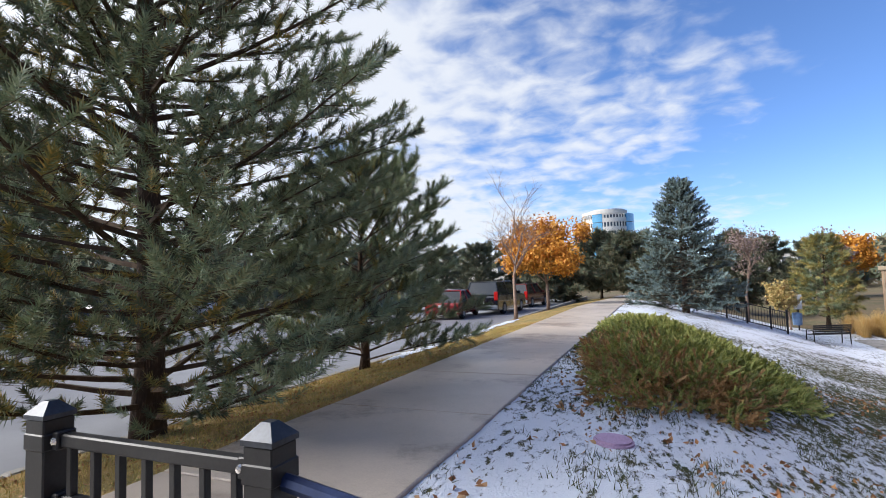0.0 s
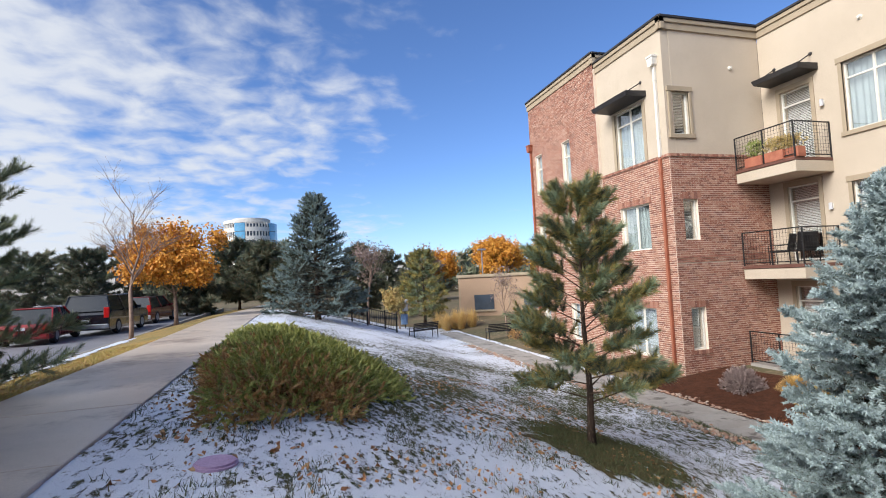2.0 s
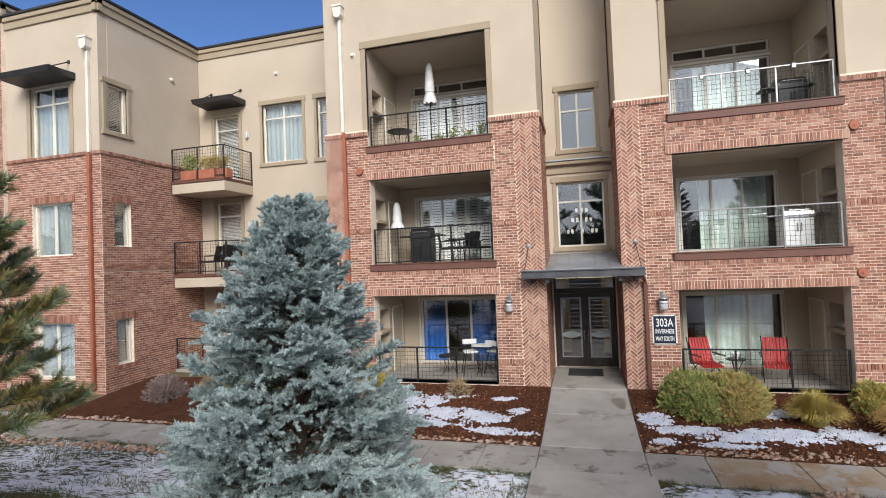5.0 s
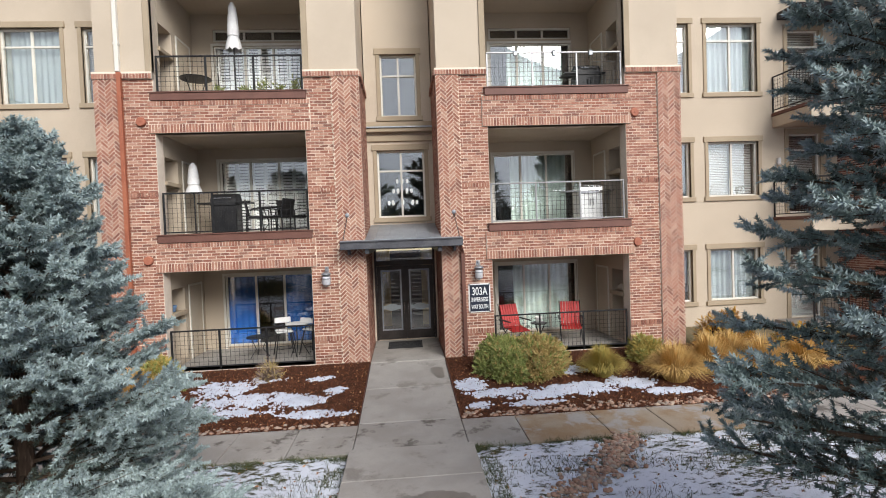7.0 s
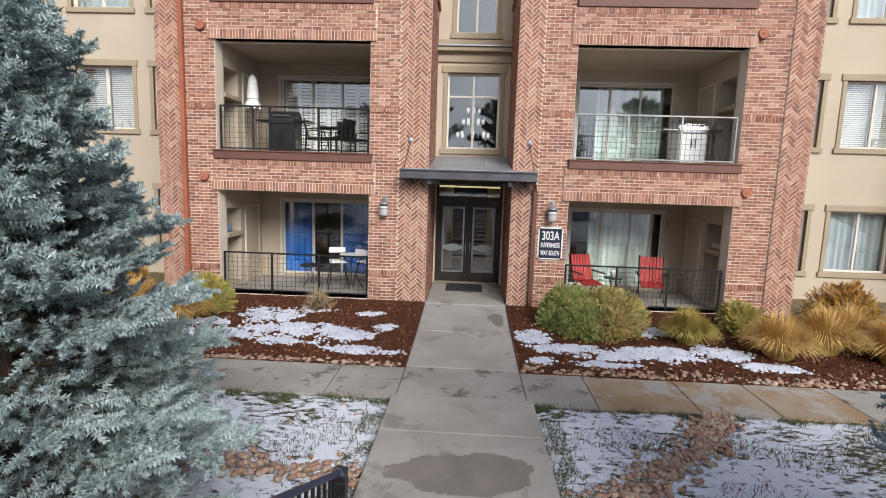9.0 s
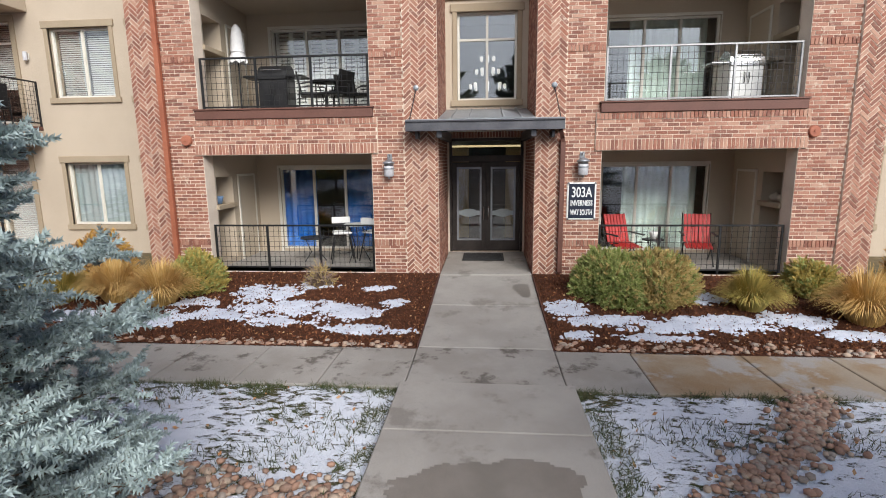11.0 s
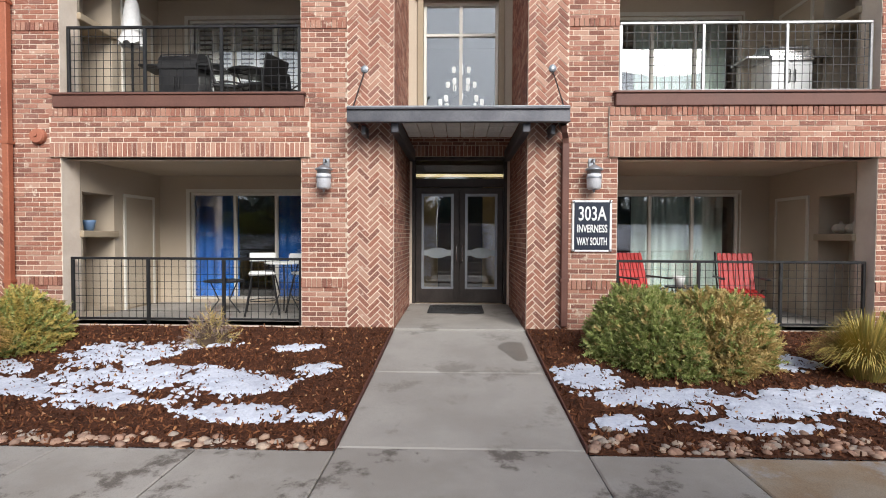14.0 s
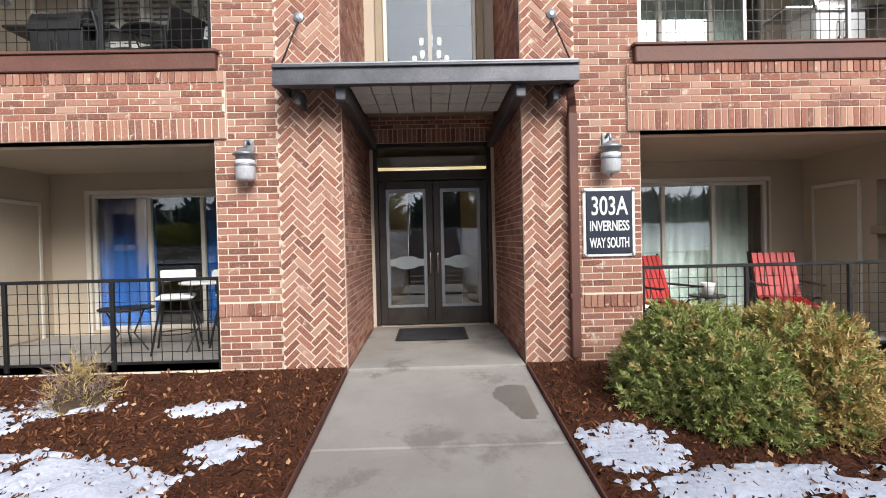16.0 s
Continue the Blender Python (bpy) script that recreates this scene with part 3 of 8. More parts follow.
    if trim:
        g = Geo(m)
        g.box(u0 - 0.14, u1 + 0.14, v1, v1 + 0.16, -0.05, 0.045, 0.008)
        g.box(u0 - 0.10, u0, v0, v1, -0.05, 0.03, 0.006)
        g.box(u1, u1 + 0.10, v0, v1, -0.05, 0.03, 0.006)
        part("casing", g, M_TRIM, w)
        part("sill", Geo(m).box(u0 - 0.14, u1 + 0.14, v0 - 0.13, v0, -0.05, 0.055, 0.008), M_TRIM, w)
    return w


M_SHEER = mat("sheer_curtain", (0.62, 0.72, 0.66), (0.54, 0.64, 0.58), 0.9, 2, 30, 0.1)


def railing(m, u0, u1, v0, w, h=1.05, posts=3, label="black steel balcony railing with wire mesh", material=None, grid=0.1, name="railing", returns=0.0):
    material = material or M_BLACK
    r = thing(name, m @ Vector(((u0 + u1) / 2, v0, w)), label, "railing", group="balcony railings")
    part("top_rail", Geo(m).box(u0, u1, v0 + h - 0.035, v0 + h, w - 0.02, w + 0.02, 0.006), material, r)
    part("bottom_rail", Geo(m).box(u0, u1, v0 + 0.07, v0 + 0.10, w - 0.013, w + 0.013, 0.004), material, r)
    for i in range(posts):
        u = u0 + 0.02 + (u1 - u0 - 0.04) * i / (posts - 1)
        part("post", Geo(m).box(u - 0.02, u + 0.02, v0, v0 + h - 0.035, w - 0.019, w + 0.019, 0.005), material, r)
    g = Geo(m)
    k = 0.003
    n = int((u1 - u0) / grid)
    for i in range(1, n):
        u = u0 + (u1 - u0) * i / n
        g.box(u - k, u + k, v0 + 0.09, v0 + h - 0.03, w - k, w + k)
    n = int((h - 0.12) / grid)
    for i in range(1, n):
        y = v0 + 0.09 + (h - 0.12) * i / n
        g.box(u0 + 0.02, u1 - 0.02, y - k, y + k, w - k, w + k)
    part("wire_mesh", g, M_BLACK, r, "thin dark wire mesh")
    return r


def bay(side, u0, u1, hole, inner, outer, inside):
    """One balcony bay: brick below, stucco above, three loggias."""
    holes = [(*hole, *f) for f in FLOORS]
    lower = wall(f"wall_bay_{side}", F, u0, u1, -0.1, BRICKTOP, holes[:2] + [(*hole, FLOORS[2][0], 9)], 0.35, M_MORTAR, "red-brown brick bay wall with loggia openings")
    upper = wall(f"wall_bay_upper_{side}", F, u0 + 0.03, u1 - 0.03, BRICKTOP, BAYTOP, [(*hole, BRICKTOP - 1, FLOORS[2][1])], 0.32, M_STUCCO, "cream stucco upper bay wall")
    i0, i1 = inner
    o0, o1 = outer
    a, b = min(i1, o1), max(i0, o0)
    # plain field between the herringbone strips, without the spandrel bands
    band = [(hole[0] - 0.13, hole[1] + 0.13, 2.575, 3.24), (hole[0] - 0.13, hole[1] + 0.13, 5.74, 6.46)]
    field = course_rects(a, b, 0.0, BRICKTOP - 0.14, holes + band + [(hole[0], hole[1], -1, 0.3), (hole[0], hole[1], 3.2, 3.5), (hole[0], hole[1], 6.4, 6.7), (a, b, 0.80, 0.935), (a, b, 4.30, 4.42)])
    lay(F, lower, field, single=lambda u, v: near_door(u, v) and (abs(u - (i0 + i1) / 2) < 1.35))
    # soldier belts on the piers
    for y0, y1 in ((0.80, 0.935), (4.30, 4.42)):
        for p, q in ((a, hole[0]), (hole[1], b)):
            lay(F, lower, soldier_rects(p, q, y0, y1), proud=0.02)
    for y0, y1 in ((2.575, 3.24), (5.74, 6.46)):
        g = Geo(F).box(hole[0] - 0.13, hole[1] + 0.13, y0, y1, -0.2, 0.035)
        sp = part("spandrel", g, M_MORTAR, lower)
        lay(F, sp, soldier_rects(hole[0] - 0.13, hole[1] + 0.13, y0, y0 + 0.2), 0.035)
        lay(F, sp, course_rects(hole[0] - 0.13, hole[1] + 0.13, y0 + 0.2, y1 - 0.12, []), 0.035)
        lay(F, sp, soldier_rects(hole[0] - 0.13, hole[1] + 0.13, y1 - 0.12, y1, 0.0677), 0.035, 0.016)
        part("fascia", Geo(F).box(hole[0] - 0.06, hole[1] + 0.06, y1 + 0.004, y1 + 0.17, -0.2, 0.075, 0.01).box(hole[0] - 0.08, hole[1] + 0.08, y1 + 0.17, y1 + 0.20, -0.2, 0.095, 0.006), M_BROWN, lower, "brown painted steel fascia")
    # herringbone strips, a little proud
    for s0, s1, near in ((i0, i1, True), (o0, o1, False)):
        st = part("herringbone_strip", Geo(F).box(s0, s1, -0.1, BRICKTOP - 0.14, -0.02, 0.045), M_MORTAR, lower)
        lay(F, st, herringbone(s0, s1, 0.0, BRICKTOP - 0.14), 0.045, single=(lambda u, v: 0.25 < v < 2.6) if near else None)
    # corbelled cap
    lay(F, part("brick_cap", Geo(F).box(u0 - 0.02, hole[0] - 0.0, BRICKTOP - 0.14, BRICKTOP + 0.02, -0.05, 0.06).box(hole[1], u1 + 0.02, BRICKTOP - 0.14, BRICKTOP + 0.02, -0.05, 0.06), M_MORTAR, lower),
        soldier_rects(u0 - 0.02, hole[0], BRICKTOP - 0.14, BRICKTOP - 0.02) + soldier_rects(hole[1], u1 + 0.02, BRICKTOP - 0.14, BRICKTOP - 0.02), 0.06, 0.012)
    # trim round the top loggia
    g = Geo(F)
    g.box(hole[0] - 0.16, hole[1] + 0.16, FLOORS[2][1], FLOORS[2][1] + 0.2, -0.1, 0.05, 0.01)
    g.box(hole[0] - 0.14, hole[0], BRICKTOP + 0.02, FLOORS[2][1], -0.1, 0.035, 0.008)
    g.box(hole[1], hole[1] + 0.14, BRICKTOP + 0.02, FLOORS[2][1], -0.1, 0.035, 0.008)
    part("loggia_trim", g, M_TRIM, upper)
    # flanks of the bay
    for m, sgn, y in ((south, -1, -u1), (north, 1, -u0)):
        mm = m(y)
        x0, x1 = (FX, BX) if sgn < 0 else (-BX, -FX)
        fl = wall(f"wall_flank_{side}_{'in' if (sgn < 0) == (side == 'left') else 'out'}", mm, x0 + (0.36 if sgn < 0 else 0), x1 - (0 if sgn < 0 else 0.36), -0.1, BRICKTOP, [], 0.3, M_MORTAR, "brick side wall of the bay")
        lay(mm, fl, course_rects(x0, x1, 0.0, BRICKTOP - 0.14, []))
        lay(mm, fl, soldier_rects(x0, x1, BRICKTOP - 0.14, BRICKTOP), 0.0, 0.05)
        wall(f"wall_flank_upper_{side}_{'in' if (sgn < 0) == (side == 'left') else 'out'}", mm @ Matrix.Translation((0, 0, -0.03)), x0 + (0.33 if sgn < 0 else 0), x1 - (0 if sgn < 0 else 0.33), BRICKTOP, BAYTOP, [], 0.25, M_STUCCO, "cream stucco side wall of the bay")
    # floors, soffits and inner walls of the loggias
    hu0, hu1 = hole[0] - 0.06, hole[1] + 0.06
    out_side = side == "left"
    for n, (z0, z1) in enumerate(FLOORS):
        solo(f"floor_loggia_{side}_{n + 1}", Geo(B).box(hu0 - 0.3, hu1 + 0.3, z0 - 0.2, z0, 0.0, BX - FX - (0.02 if n == 0 else 0.2)), M_CONCRETE, "grey concrete balcony floor", "floor", kind="structure")
        solo(f"ceiling_loggia_{side}_{n + 1}", Geo(B).box(hu0 - 0.3, hu1 + 0.3, z1 + 0.02, z1 + 0.22, -0.05, BX - FX - 0.34), M_STUCCO_IN, "tan stucco loggia soffit", "ceiling", kind="structure")
        # side walls: the outer one has a niche shelf and a closet door
        mo = south(-hole[0] - 0.0) if out_side else north(-hole[1] + 0.0)
        mi = north(-hole[1]) if out_side else south(-hole[0])
        f2 = (lambda x: x) if out_side else (lambda x: -x)
        xs = sorted((f2(FX + 0.34), f2(BX)))
        n0, n1 = sorted((f2(FX + 0.38), f2(FX + 1.06)))
        d0, d1 = sorted((f2(FX + 1.32), f2(FX + 2.05)))
        sw = wall(f"wall_loggia_{side}_outer_{n + 1}", mo, xs[0], xs[1], z0, z1 + 0.02, [(n0, n1, z0 + 0.10, z0 + 1.87)], 0.08, M_STUCCO_IN, "tan stucco loggia side wall with niche")
        g = Geo(mo)
        g.box(n0 - 0.04, n1 + 0.04, z0 + 0.06, z0 + 1.92, -0.5, -0.46).box(n0, n1, z0 + 0.06, z0 + 0.10, -0.46, -0.08).box(n0 - 0.04, n1 + 0.04, z0 + 1.87, z0 + 1.92, -0.46, -0.08).box(n0 - 0.04, n0, z0 + 0.06, z0 + 1.87, -0.46, -0.08)
        g.box(n1, n1 + 0.04, z0 + 0.06, z0 + 1.87, -0.46, -0.08)
        part("niche", g, M_STUCCO_IN, sw)
        part("niche_shelf", Geo(mo).box(n0 - 0.05, n1 + 0.05, z0 + 1.20, z0 + 1.30, -0.46, 0.05, 0.01), M_TRIM, sw)
        dr = part("closet_door", Geo(mo).box(d0, d1, z0 + 0.03, z0 + 1.86, -0.02, 0.018, 0.004), M_DOORPAINT, sw, "cream painted closet door")
        part("door_casing", Geo(mo).box(d0 - 0.05, d0, z0, z0 + 1.91, 0.0, 0.03, 0.004).box(d1, d1 + 0.05, z0, z0 + 1.91, 0.0, 0.03, 0.004).box(d0, d1, z0 + 1.86, z0 + 1.91, 0.0, 0.03, 0.004), M_VINYL, dr)
        wall(f"wall_loggia_{side}_inner_{n + 1}", mi, *sorted((-f2(FX + 0.34), -f2(BX))), z0, z1 + 0.02, [], 0.08, M_STUCCO_IN, "tan stucco loggia side wall")
        # sliding doors
        hd = z0 + 2.02
        if out_side:
            s0, s1 = -5.02, -2.62
        else:
            s0, s1 = 2.54, 4.90
        hh = [(s0, s1, z0 + 0.06, hd)] + ([(s0, s1, hd + 0.12, hd + 0.44)] if n == 2 else [])
        wall(f"wall_back_{side}_{n + 1}", B, hole[0] - 0.02, hole[1] + 0.02, z0, z1 + 0.02, hh, 0.2, M_STUCCO_IN, "tan stucco loggia back wall")
        window(B, s0, s1, z0 + 0.06, hd, 3, 0, inside[n], trim=False, back=0.04)
        part("slider_casing", Geo(B).box(s0 - 0.06, s0, z0, hd, 0, 0.02).box(s1, s1 + 0.02, z0, hd, 0, 0.02).box(s0 - 0.06, s1 + 0.02, hd, hd + 0.06, 0, 0.02), M_VINYL, bpy.data.objects[f"wall_back_{side}_{n + 1}"])
        if n == 2:
            window(B, s0, s1, hd + 0.12, hd + 0.44, 3, 0, "dark", trim=False, back=0.04)
        if n:
            railing(F, hole[0] + 0.03, hole[1] - 0.03, z0, -0.10, 1.0, 4, material=M_BLACK if side == "left" else M_GREYRAIL, label="black steel balcony railing with wire mesh" if side == "left" else "pale grey steel balcony railing with wire mesh")
        else:
            railing(F, hole[0] + 0.03, hole[1] - 0.03, z0 - 0.02, -0.12, 0.95, 4, "black steel patio railing with wire mesh")
    solo(f"roof_bay_{side}", Geo(F).box(u0, u1, BAYTOP - 0.4, BAYTOP - 0.3, -2.4, -0.3), M_CAP, "dark flat roof of the bay", "roof", kind="structure")
    cornice(F, u0, u1, BAYTOP, 0.0)
    cornice(south(-u1), FX, BX, BAYTOP, 0.0)
    cornice(north(-u0), -BX, -FX, BAYTOP, 0.0)


def cornice(m, u0, u1, v1, w, num=[0]):
    num[0] += 1
    c = thing(f"trim_cornice_{num[0]}", m @ Vector((u0, v1, w)), "tan parapet moulding under a dark metal cap", "cornice", kind="structure")
    part("moulding", Geo(m).box(u0, u1, v1 - 0.36, v1 - 0.14, w - 0.1, w + 0.05, 0.01).box(u0, u1, v1 - 0.14, v1, w - 0.1, w + 0.10, 0.015), M_TRIM, c)
    part("cap", Geo(m).box(u0, u1, v1 + 0.002, v1 + 0.08, w - 0.3, w + 0.14, 0.01), M_CAP, c)


M_GREYRAIL = mat("grey_rail", (0.27, 0.27, 0.27), (0.32, 0.32, 0.32), 0.4, 3, 60, 0.05, metal=0.6)
bay("left", L0, L1, OL, (-1.60, L1), (L0, -6.30), ("blue", "shutter", "shutter"))
bay("right", R0, R1, OR, (R0, 1.36), (6.22, R1), ("sheer", "sheer", "sheer"))

# entrance recess between the bays
EX = front(15.3)
UX = front(15.05)
ew = wall("wall_entrance", EX, L1, R0, -0.1, 3.3, [(-0.92, 0.77, 0.30, 2.92)], 0.3, M_MORTAR, "brick wall over the entrance doors")
lay(EX, ew, soldier_rects(L1, R0, 2.92, 3.12) + course_rects(L1, R0, 3.12, 3.3, []))
wall("wall_recess", UX, L1, R0, 3.3, WALLTOP, [(-0.71, 0.58, 3.72, 5.54), (-0.54, 0.44, 6.46, 8.12)], 0.3, M_STUCCO, "cream stucco stair wall with tall windows")
window(UX, -0.71, 0.58, 3.72, 5.54, 2, 0.5, "dark")
window(UX, -0.54, 0.44, 6.46, 8.12, 2, 0.5, "dark")
solo("trim_recess_ledge", Geo(UX).box(L1, R0, 6.02, 6.12, -0.05, 0.16, 0.01).prism([(L1, 6.12), (R0, 6.12), (R0, 6.31), (L1, 6.31)], 0.0, 0.04).box(L1, R0, 5.78, 5.94, -0.05, 0.05, 0.01), M_TRIM, "tan ledge with a small metal roof", "ledge", kind="structure")
solo("ledge_roof", Geo(UX).box(L1 + 0.01, R0 - 0.01, 6.125, 6.16, -0.02, 0.20, 0.004), M_GREYMETAL, "grey metal flashing on the ledge", "flashing", kind="structure")
cornice(UX, L1, R0, WALLTOP, 0.0)

M_FROSTED = mat("frosted_film", (0.42, 0.47, 0.48), (0.38, 0.43, 0.44), 0.5, 3, 60, 0.03)
# doors
dd = thing("door_1", (15.3, 0.075, 0.3), "dark bronze double glass entrance door, closed", "door", kind="structure")
g = Geo(EX)
for a, b, p, q in ((-0.92, -0.86, 0.3, 2.92), (0.71, 0.77, 0.3, 2.92), (-0.86, 0.71, 2.86, 2.92), (-0.86, 0.71, 2.39, 2.53)):
    g.box(a, b, p, q, -0.14, -0.02, 0.005)
part("door_frame", g, M_BRONZE, dd)
ob = part("transom_pane", Geo(EX).box(-0.86, 0.71, 2.53, 2.86, -0.085, -0.075), M_GLASS, dd)
ob.visible_shadow = False
for s, (a, b) in enumerate(((-0.855, -0.078), (-0.072, 0.705))):
    leaf = part("door_leaf", Geo(EX).box(a, a + 0.10, 0.32, 2.38, -0.11, -0.06, 0.004).box(b - 0.10, b, 0.32, 2.38, -0.11, -0.06, 0.004).box(a + 0.1, b - 0.1, 0.32, 0.56, -0.11, -0.06, 0.004).box(a + 0.1, b - 0.1, 2.27, 2.38, -0.11, -0.06, 0.004), M_BRONZE, dd, "dark bronze door leaf")
    ob = part("pane", Geo(EX).box(a + 0.1, b - 0.1, 0.56, 2.27, -0.09, -0.08), M_GLASS, leaf)
    ob.visible_shadow = False
    g = Geo(EX)
    for p, q, r, t in ((a + 0.1, a + 0.145, 0.56, 2.27), (b - 0.145, b - 0.1, 0.56, 2.27), (a + 0.145, b - 0.145, 0.56, 0.60), (a + 0.145, b - 0.145, 2.22, 2.27)):
        g.box(p, q, r, t, -0.079, -0.072, 0.002)
    part("glazing_bead", g, M_GREYMETAL, leaf, "pale metal glazing bead")
    c = (a + b) / 2
    part("frosted_band", Geo(EX).box(a + 0.145, b - 0.145, 1.16, 1.26, -0.079, -0.075), M_FROSTED, leaf, "pale frosted band with an oval emblem")
    part("oval_emblem", Geo(EX).prism([(c + 0.20 * math.cos(k * math.pi / 14), 1.21 + 0.095 * math.sin(k * math.pi / 14)) for k in range(28)], -0.0745, -0.072), M_FROSTED, leaf)
    h = b - 0.05 if s == 0 else a + 0.05
    part("pull_handle", Geo(EX).tube([(h, 1.05, -0.06), (h, 1.05, 0.0), (h, 1.10, 0.02), (h, 1.32, 0.02), (h, 1.37, 0.0), (h, 1.37, -0.06)], 0.012, 8), M_STEEL, leaf, "steel pull handle", smooth=True)

# canopy
cn = thing("entrance_canopy", (13.0, 0.08, 3.2), "grey steel entrance canopy with a sloping metal roof", "canopy")
CU0, CU1 = -1.51, 1.29
part("front_channel", Geo(F).box(CU0, CU1, 2.945, 2.965, 0.40, 0.49, 0.004).box(CU0, CU1, 2.965, 3.105, 0.44, 0.46).box(CU0, CU1, 3.105, 3.13, 0.40, 0.49, 0.005).box(CU0, CU0 + 0.06, 2.95, 3.12, 0.06, 0.40, 0.006).box(CU1 - 0.06, CU1, 2.95, 3.12, 0.06, 0.40, 0.006), M_DARKMETAL, cn, "dark steel channel with flanges")
part("deck", Geo(F).box(CU0 + 0.005, CU1 - 0.005, 3.132, 3.15, 0.055, 0.48, 0.004).box(CU0 + 0.06, CU1 - 0.06, 3.03, 3.06, 0.06, 0.40), M_GREYMETAL, cn)
ROOF = ((3.15, 0.36), (3.53, -1.9))
g = Geo(F)
for d in (0.0, -0.035):
    (za, wa), (zb, wb2) = ROOF
    g.v += [(L1 + 0.02, za + d, wa), (R0 - 0.02, za + d, wa), (R0 - 0.02, zb + d, wb2), (L1 + 0.02, zb + d, wb2)]
g.f = [(0, 1, 2, 3), (7, 6, 5, 4), (0, 4, 5, 1), (1, 5, 6, 2), (2, 6, 7, 3), (3, 7, 4, 0)]
part("sloping_roof", g, M_GREYMETAL, cn, "weathered zinc standing-seam roof")
for i in range(5):
    u = L1 + 0.25 + i * 0.32
    g = Geo(F)
    for d in (0.0, 0.03):
        g.v += [(u - 0.012, 3.15 + d, 0.36), (u + 0.012, 3.15 + d, 0.36), (u + 0.012, 3.53 + d, -1.89), (u - 0.012, 3.53 + d, -1.89)]
    g.f = [(4, 5, 6, 7), (0, 1, 5, 4), (1, 2, 6, 5), (3, 0, 4, 7)]
    part("seam", g, M_GREYMETAL, cn)
for u in (L1 + 0.06, R0 - 0.06):
    part("beam", Geo(F).box(u - 0.05, u + 0.05, 2.83, 3.02, -2.13, 0.40, 0.01), M_DARKMETAL, cn)
M_PANEL = mat("translucent_panel", (0.62, 0.62, 0.58), (0.54, 0.54, 0.51), 0.4, 4, 40, 0.05)
for i in range(8):
    for j in range(3):
        a = L1 + 0.13 + i * 0.1915
        part("soffit_panel", Geo(F).box(a + 0.006, a + 0.185, 2.985, 3.005, -0.72 + j * 0.37, -0.365 + j * 0.37), M_PANEL, cn)
for u, s in ((CU0 + 0.12, -1), (CU1 - 0.12, 1)):
    part("tie_rod", Geo(F).tube([(u - s * 0.03, 3.72, 0.05), (u + s * 0.05, 3.12, 0.45)], 0.009, 6), M_BLACK, cn)
    part("rod_plate", Geo(F).lathe([(0.0, 0.0), (0.05, 0.0), (0.05, 0.02), (0.02, 0.035), (0.0, 0.035)], (u - s * 0.03, 3.74, 0.048), 12), M_GREYMETAL, cn)
for u in (CU0 + 0.18, CU1 - 0.18):
    part("bracket", Geo(F).box(u - 0.03, u + 0.03, 2.82, 2.945, 0.05, 0.30, 0.01), M_DARKMETAL, cn)

# lobby seen through the doors
M_LOBBY = mat("lobby_wall", (0.56, 0.42, 0.22), (0.50, 0.37, 0.19), 0.8, 1.5, 40, 0.1)
M_COVE = bpy.data.materials.new("cove_light")
M_COVE.use_nodes = True
M_COVE.node_tree.nodes["Principled BSDF"].inputs["Emission Color"].default_value = (1.0, 0.78, 0.42, 1)
M_COVE.node_tree.nodes["Principled BSDF"].inputs["Emission Strength"].default_value = 0.8
for a, b in ((-1.9, -0.56), (0.46, 1.8)):
    solo("wall_lobby", Geo(EX).box(a, b, 0.26, 3.1, -2.6, -2.45, 0.01), M_LOBBY, "warm ochre lobby wall beside a dark passage", "wall", kind="structure")
solo("ceiling_lobby", Geo(EX).box(-1.9, 1.8, 2.98, 3.1, -2.44, -0.32), M_STUCCO_IN, "cream lobby ceiling", "ceiling", kind="structure")
cv_ = thing("cove_light", EX @ Vector((0, 2.86, -1.6)), "cream lobby ceiling beam with a warm light strip", "ceiling light")
part("beam", Geo(EX).box(-1.6, 1.5, 2.80, 2.978, -1.8, -1.5, 0.01), M_VINYL, cv_)
part("light_strip", Geo(EX).box(-1.5, 1.4, 2.755, 2.798, -1.72, -1.58, 0.006), M_COVE, cv_, "warm glowing light strip")


def pipe(name, m, u, v0, v1, w, material, label, r=0.045, head=False):
    p = thing(name, m @ Vector((u, v0, w)), label, "downspout", group="downspouts")
    part("pipe", Geo(m).box(u - r, u + r, v0, v1, w, w + 2 * r, 0.008), material, p)
    y = v0 + 0.6
    while y < v1:
        part("strap", Geo(m).box(u - r - 0.012, u + r + 0.012, y, y + 0.04, w - 0.01, w + 2 * r + 0.006), material, p)
        y += 1.9
    if head:
        part("conductor_head", Geo(m).prism([(u - 0.13, v1 + 0.30), (u - 0.11, v1 + 0.06), (u - 0.05, v1), (u + 0.05, v1), (u + 0.11, v1 + 0.06), (u + 0.13, v1 + 0.30)], w, w + 0.2).box(u - 0.15, u + 0.15, v1 + 0.30, v1 + 0.36, w - 0.01, w + 0.22), material, p)
    return p


pipe("downspout", F, -6.27, 0.25, 7.1, 0.03, M_COPPER, "copper-coloured square downspout on brick")
pipe("downspout", F, -6.30, 7.12, 10.3, 0.0, M_VINYL, "cream downspout with a conductor head", head=True)
cp = pipe("downspout", F, 1.31, 0.32, 2.75, 0.06, M_BROWN, "brown square downspout beside the entrance")
part("elbow", Geo(F).tube([(1.31, 2.72, 0.105), (1.30, 2.82, 0.15), (1.26, 2.88, 0.25), (1.24, 2.95, 0.30)], 0.05, 4), M_BROWN, cp)

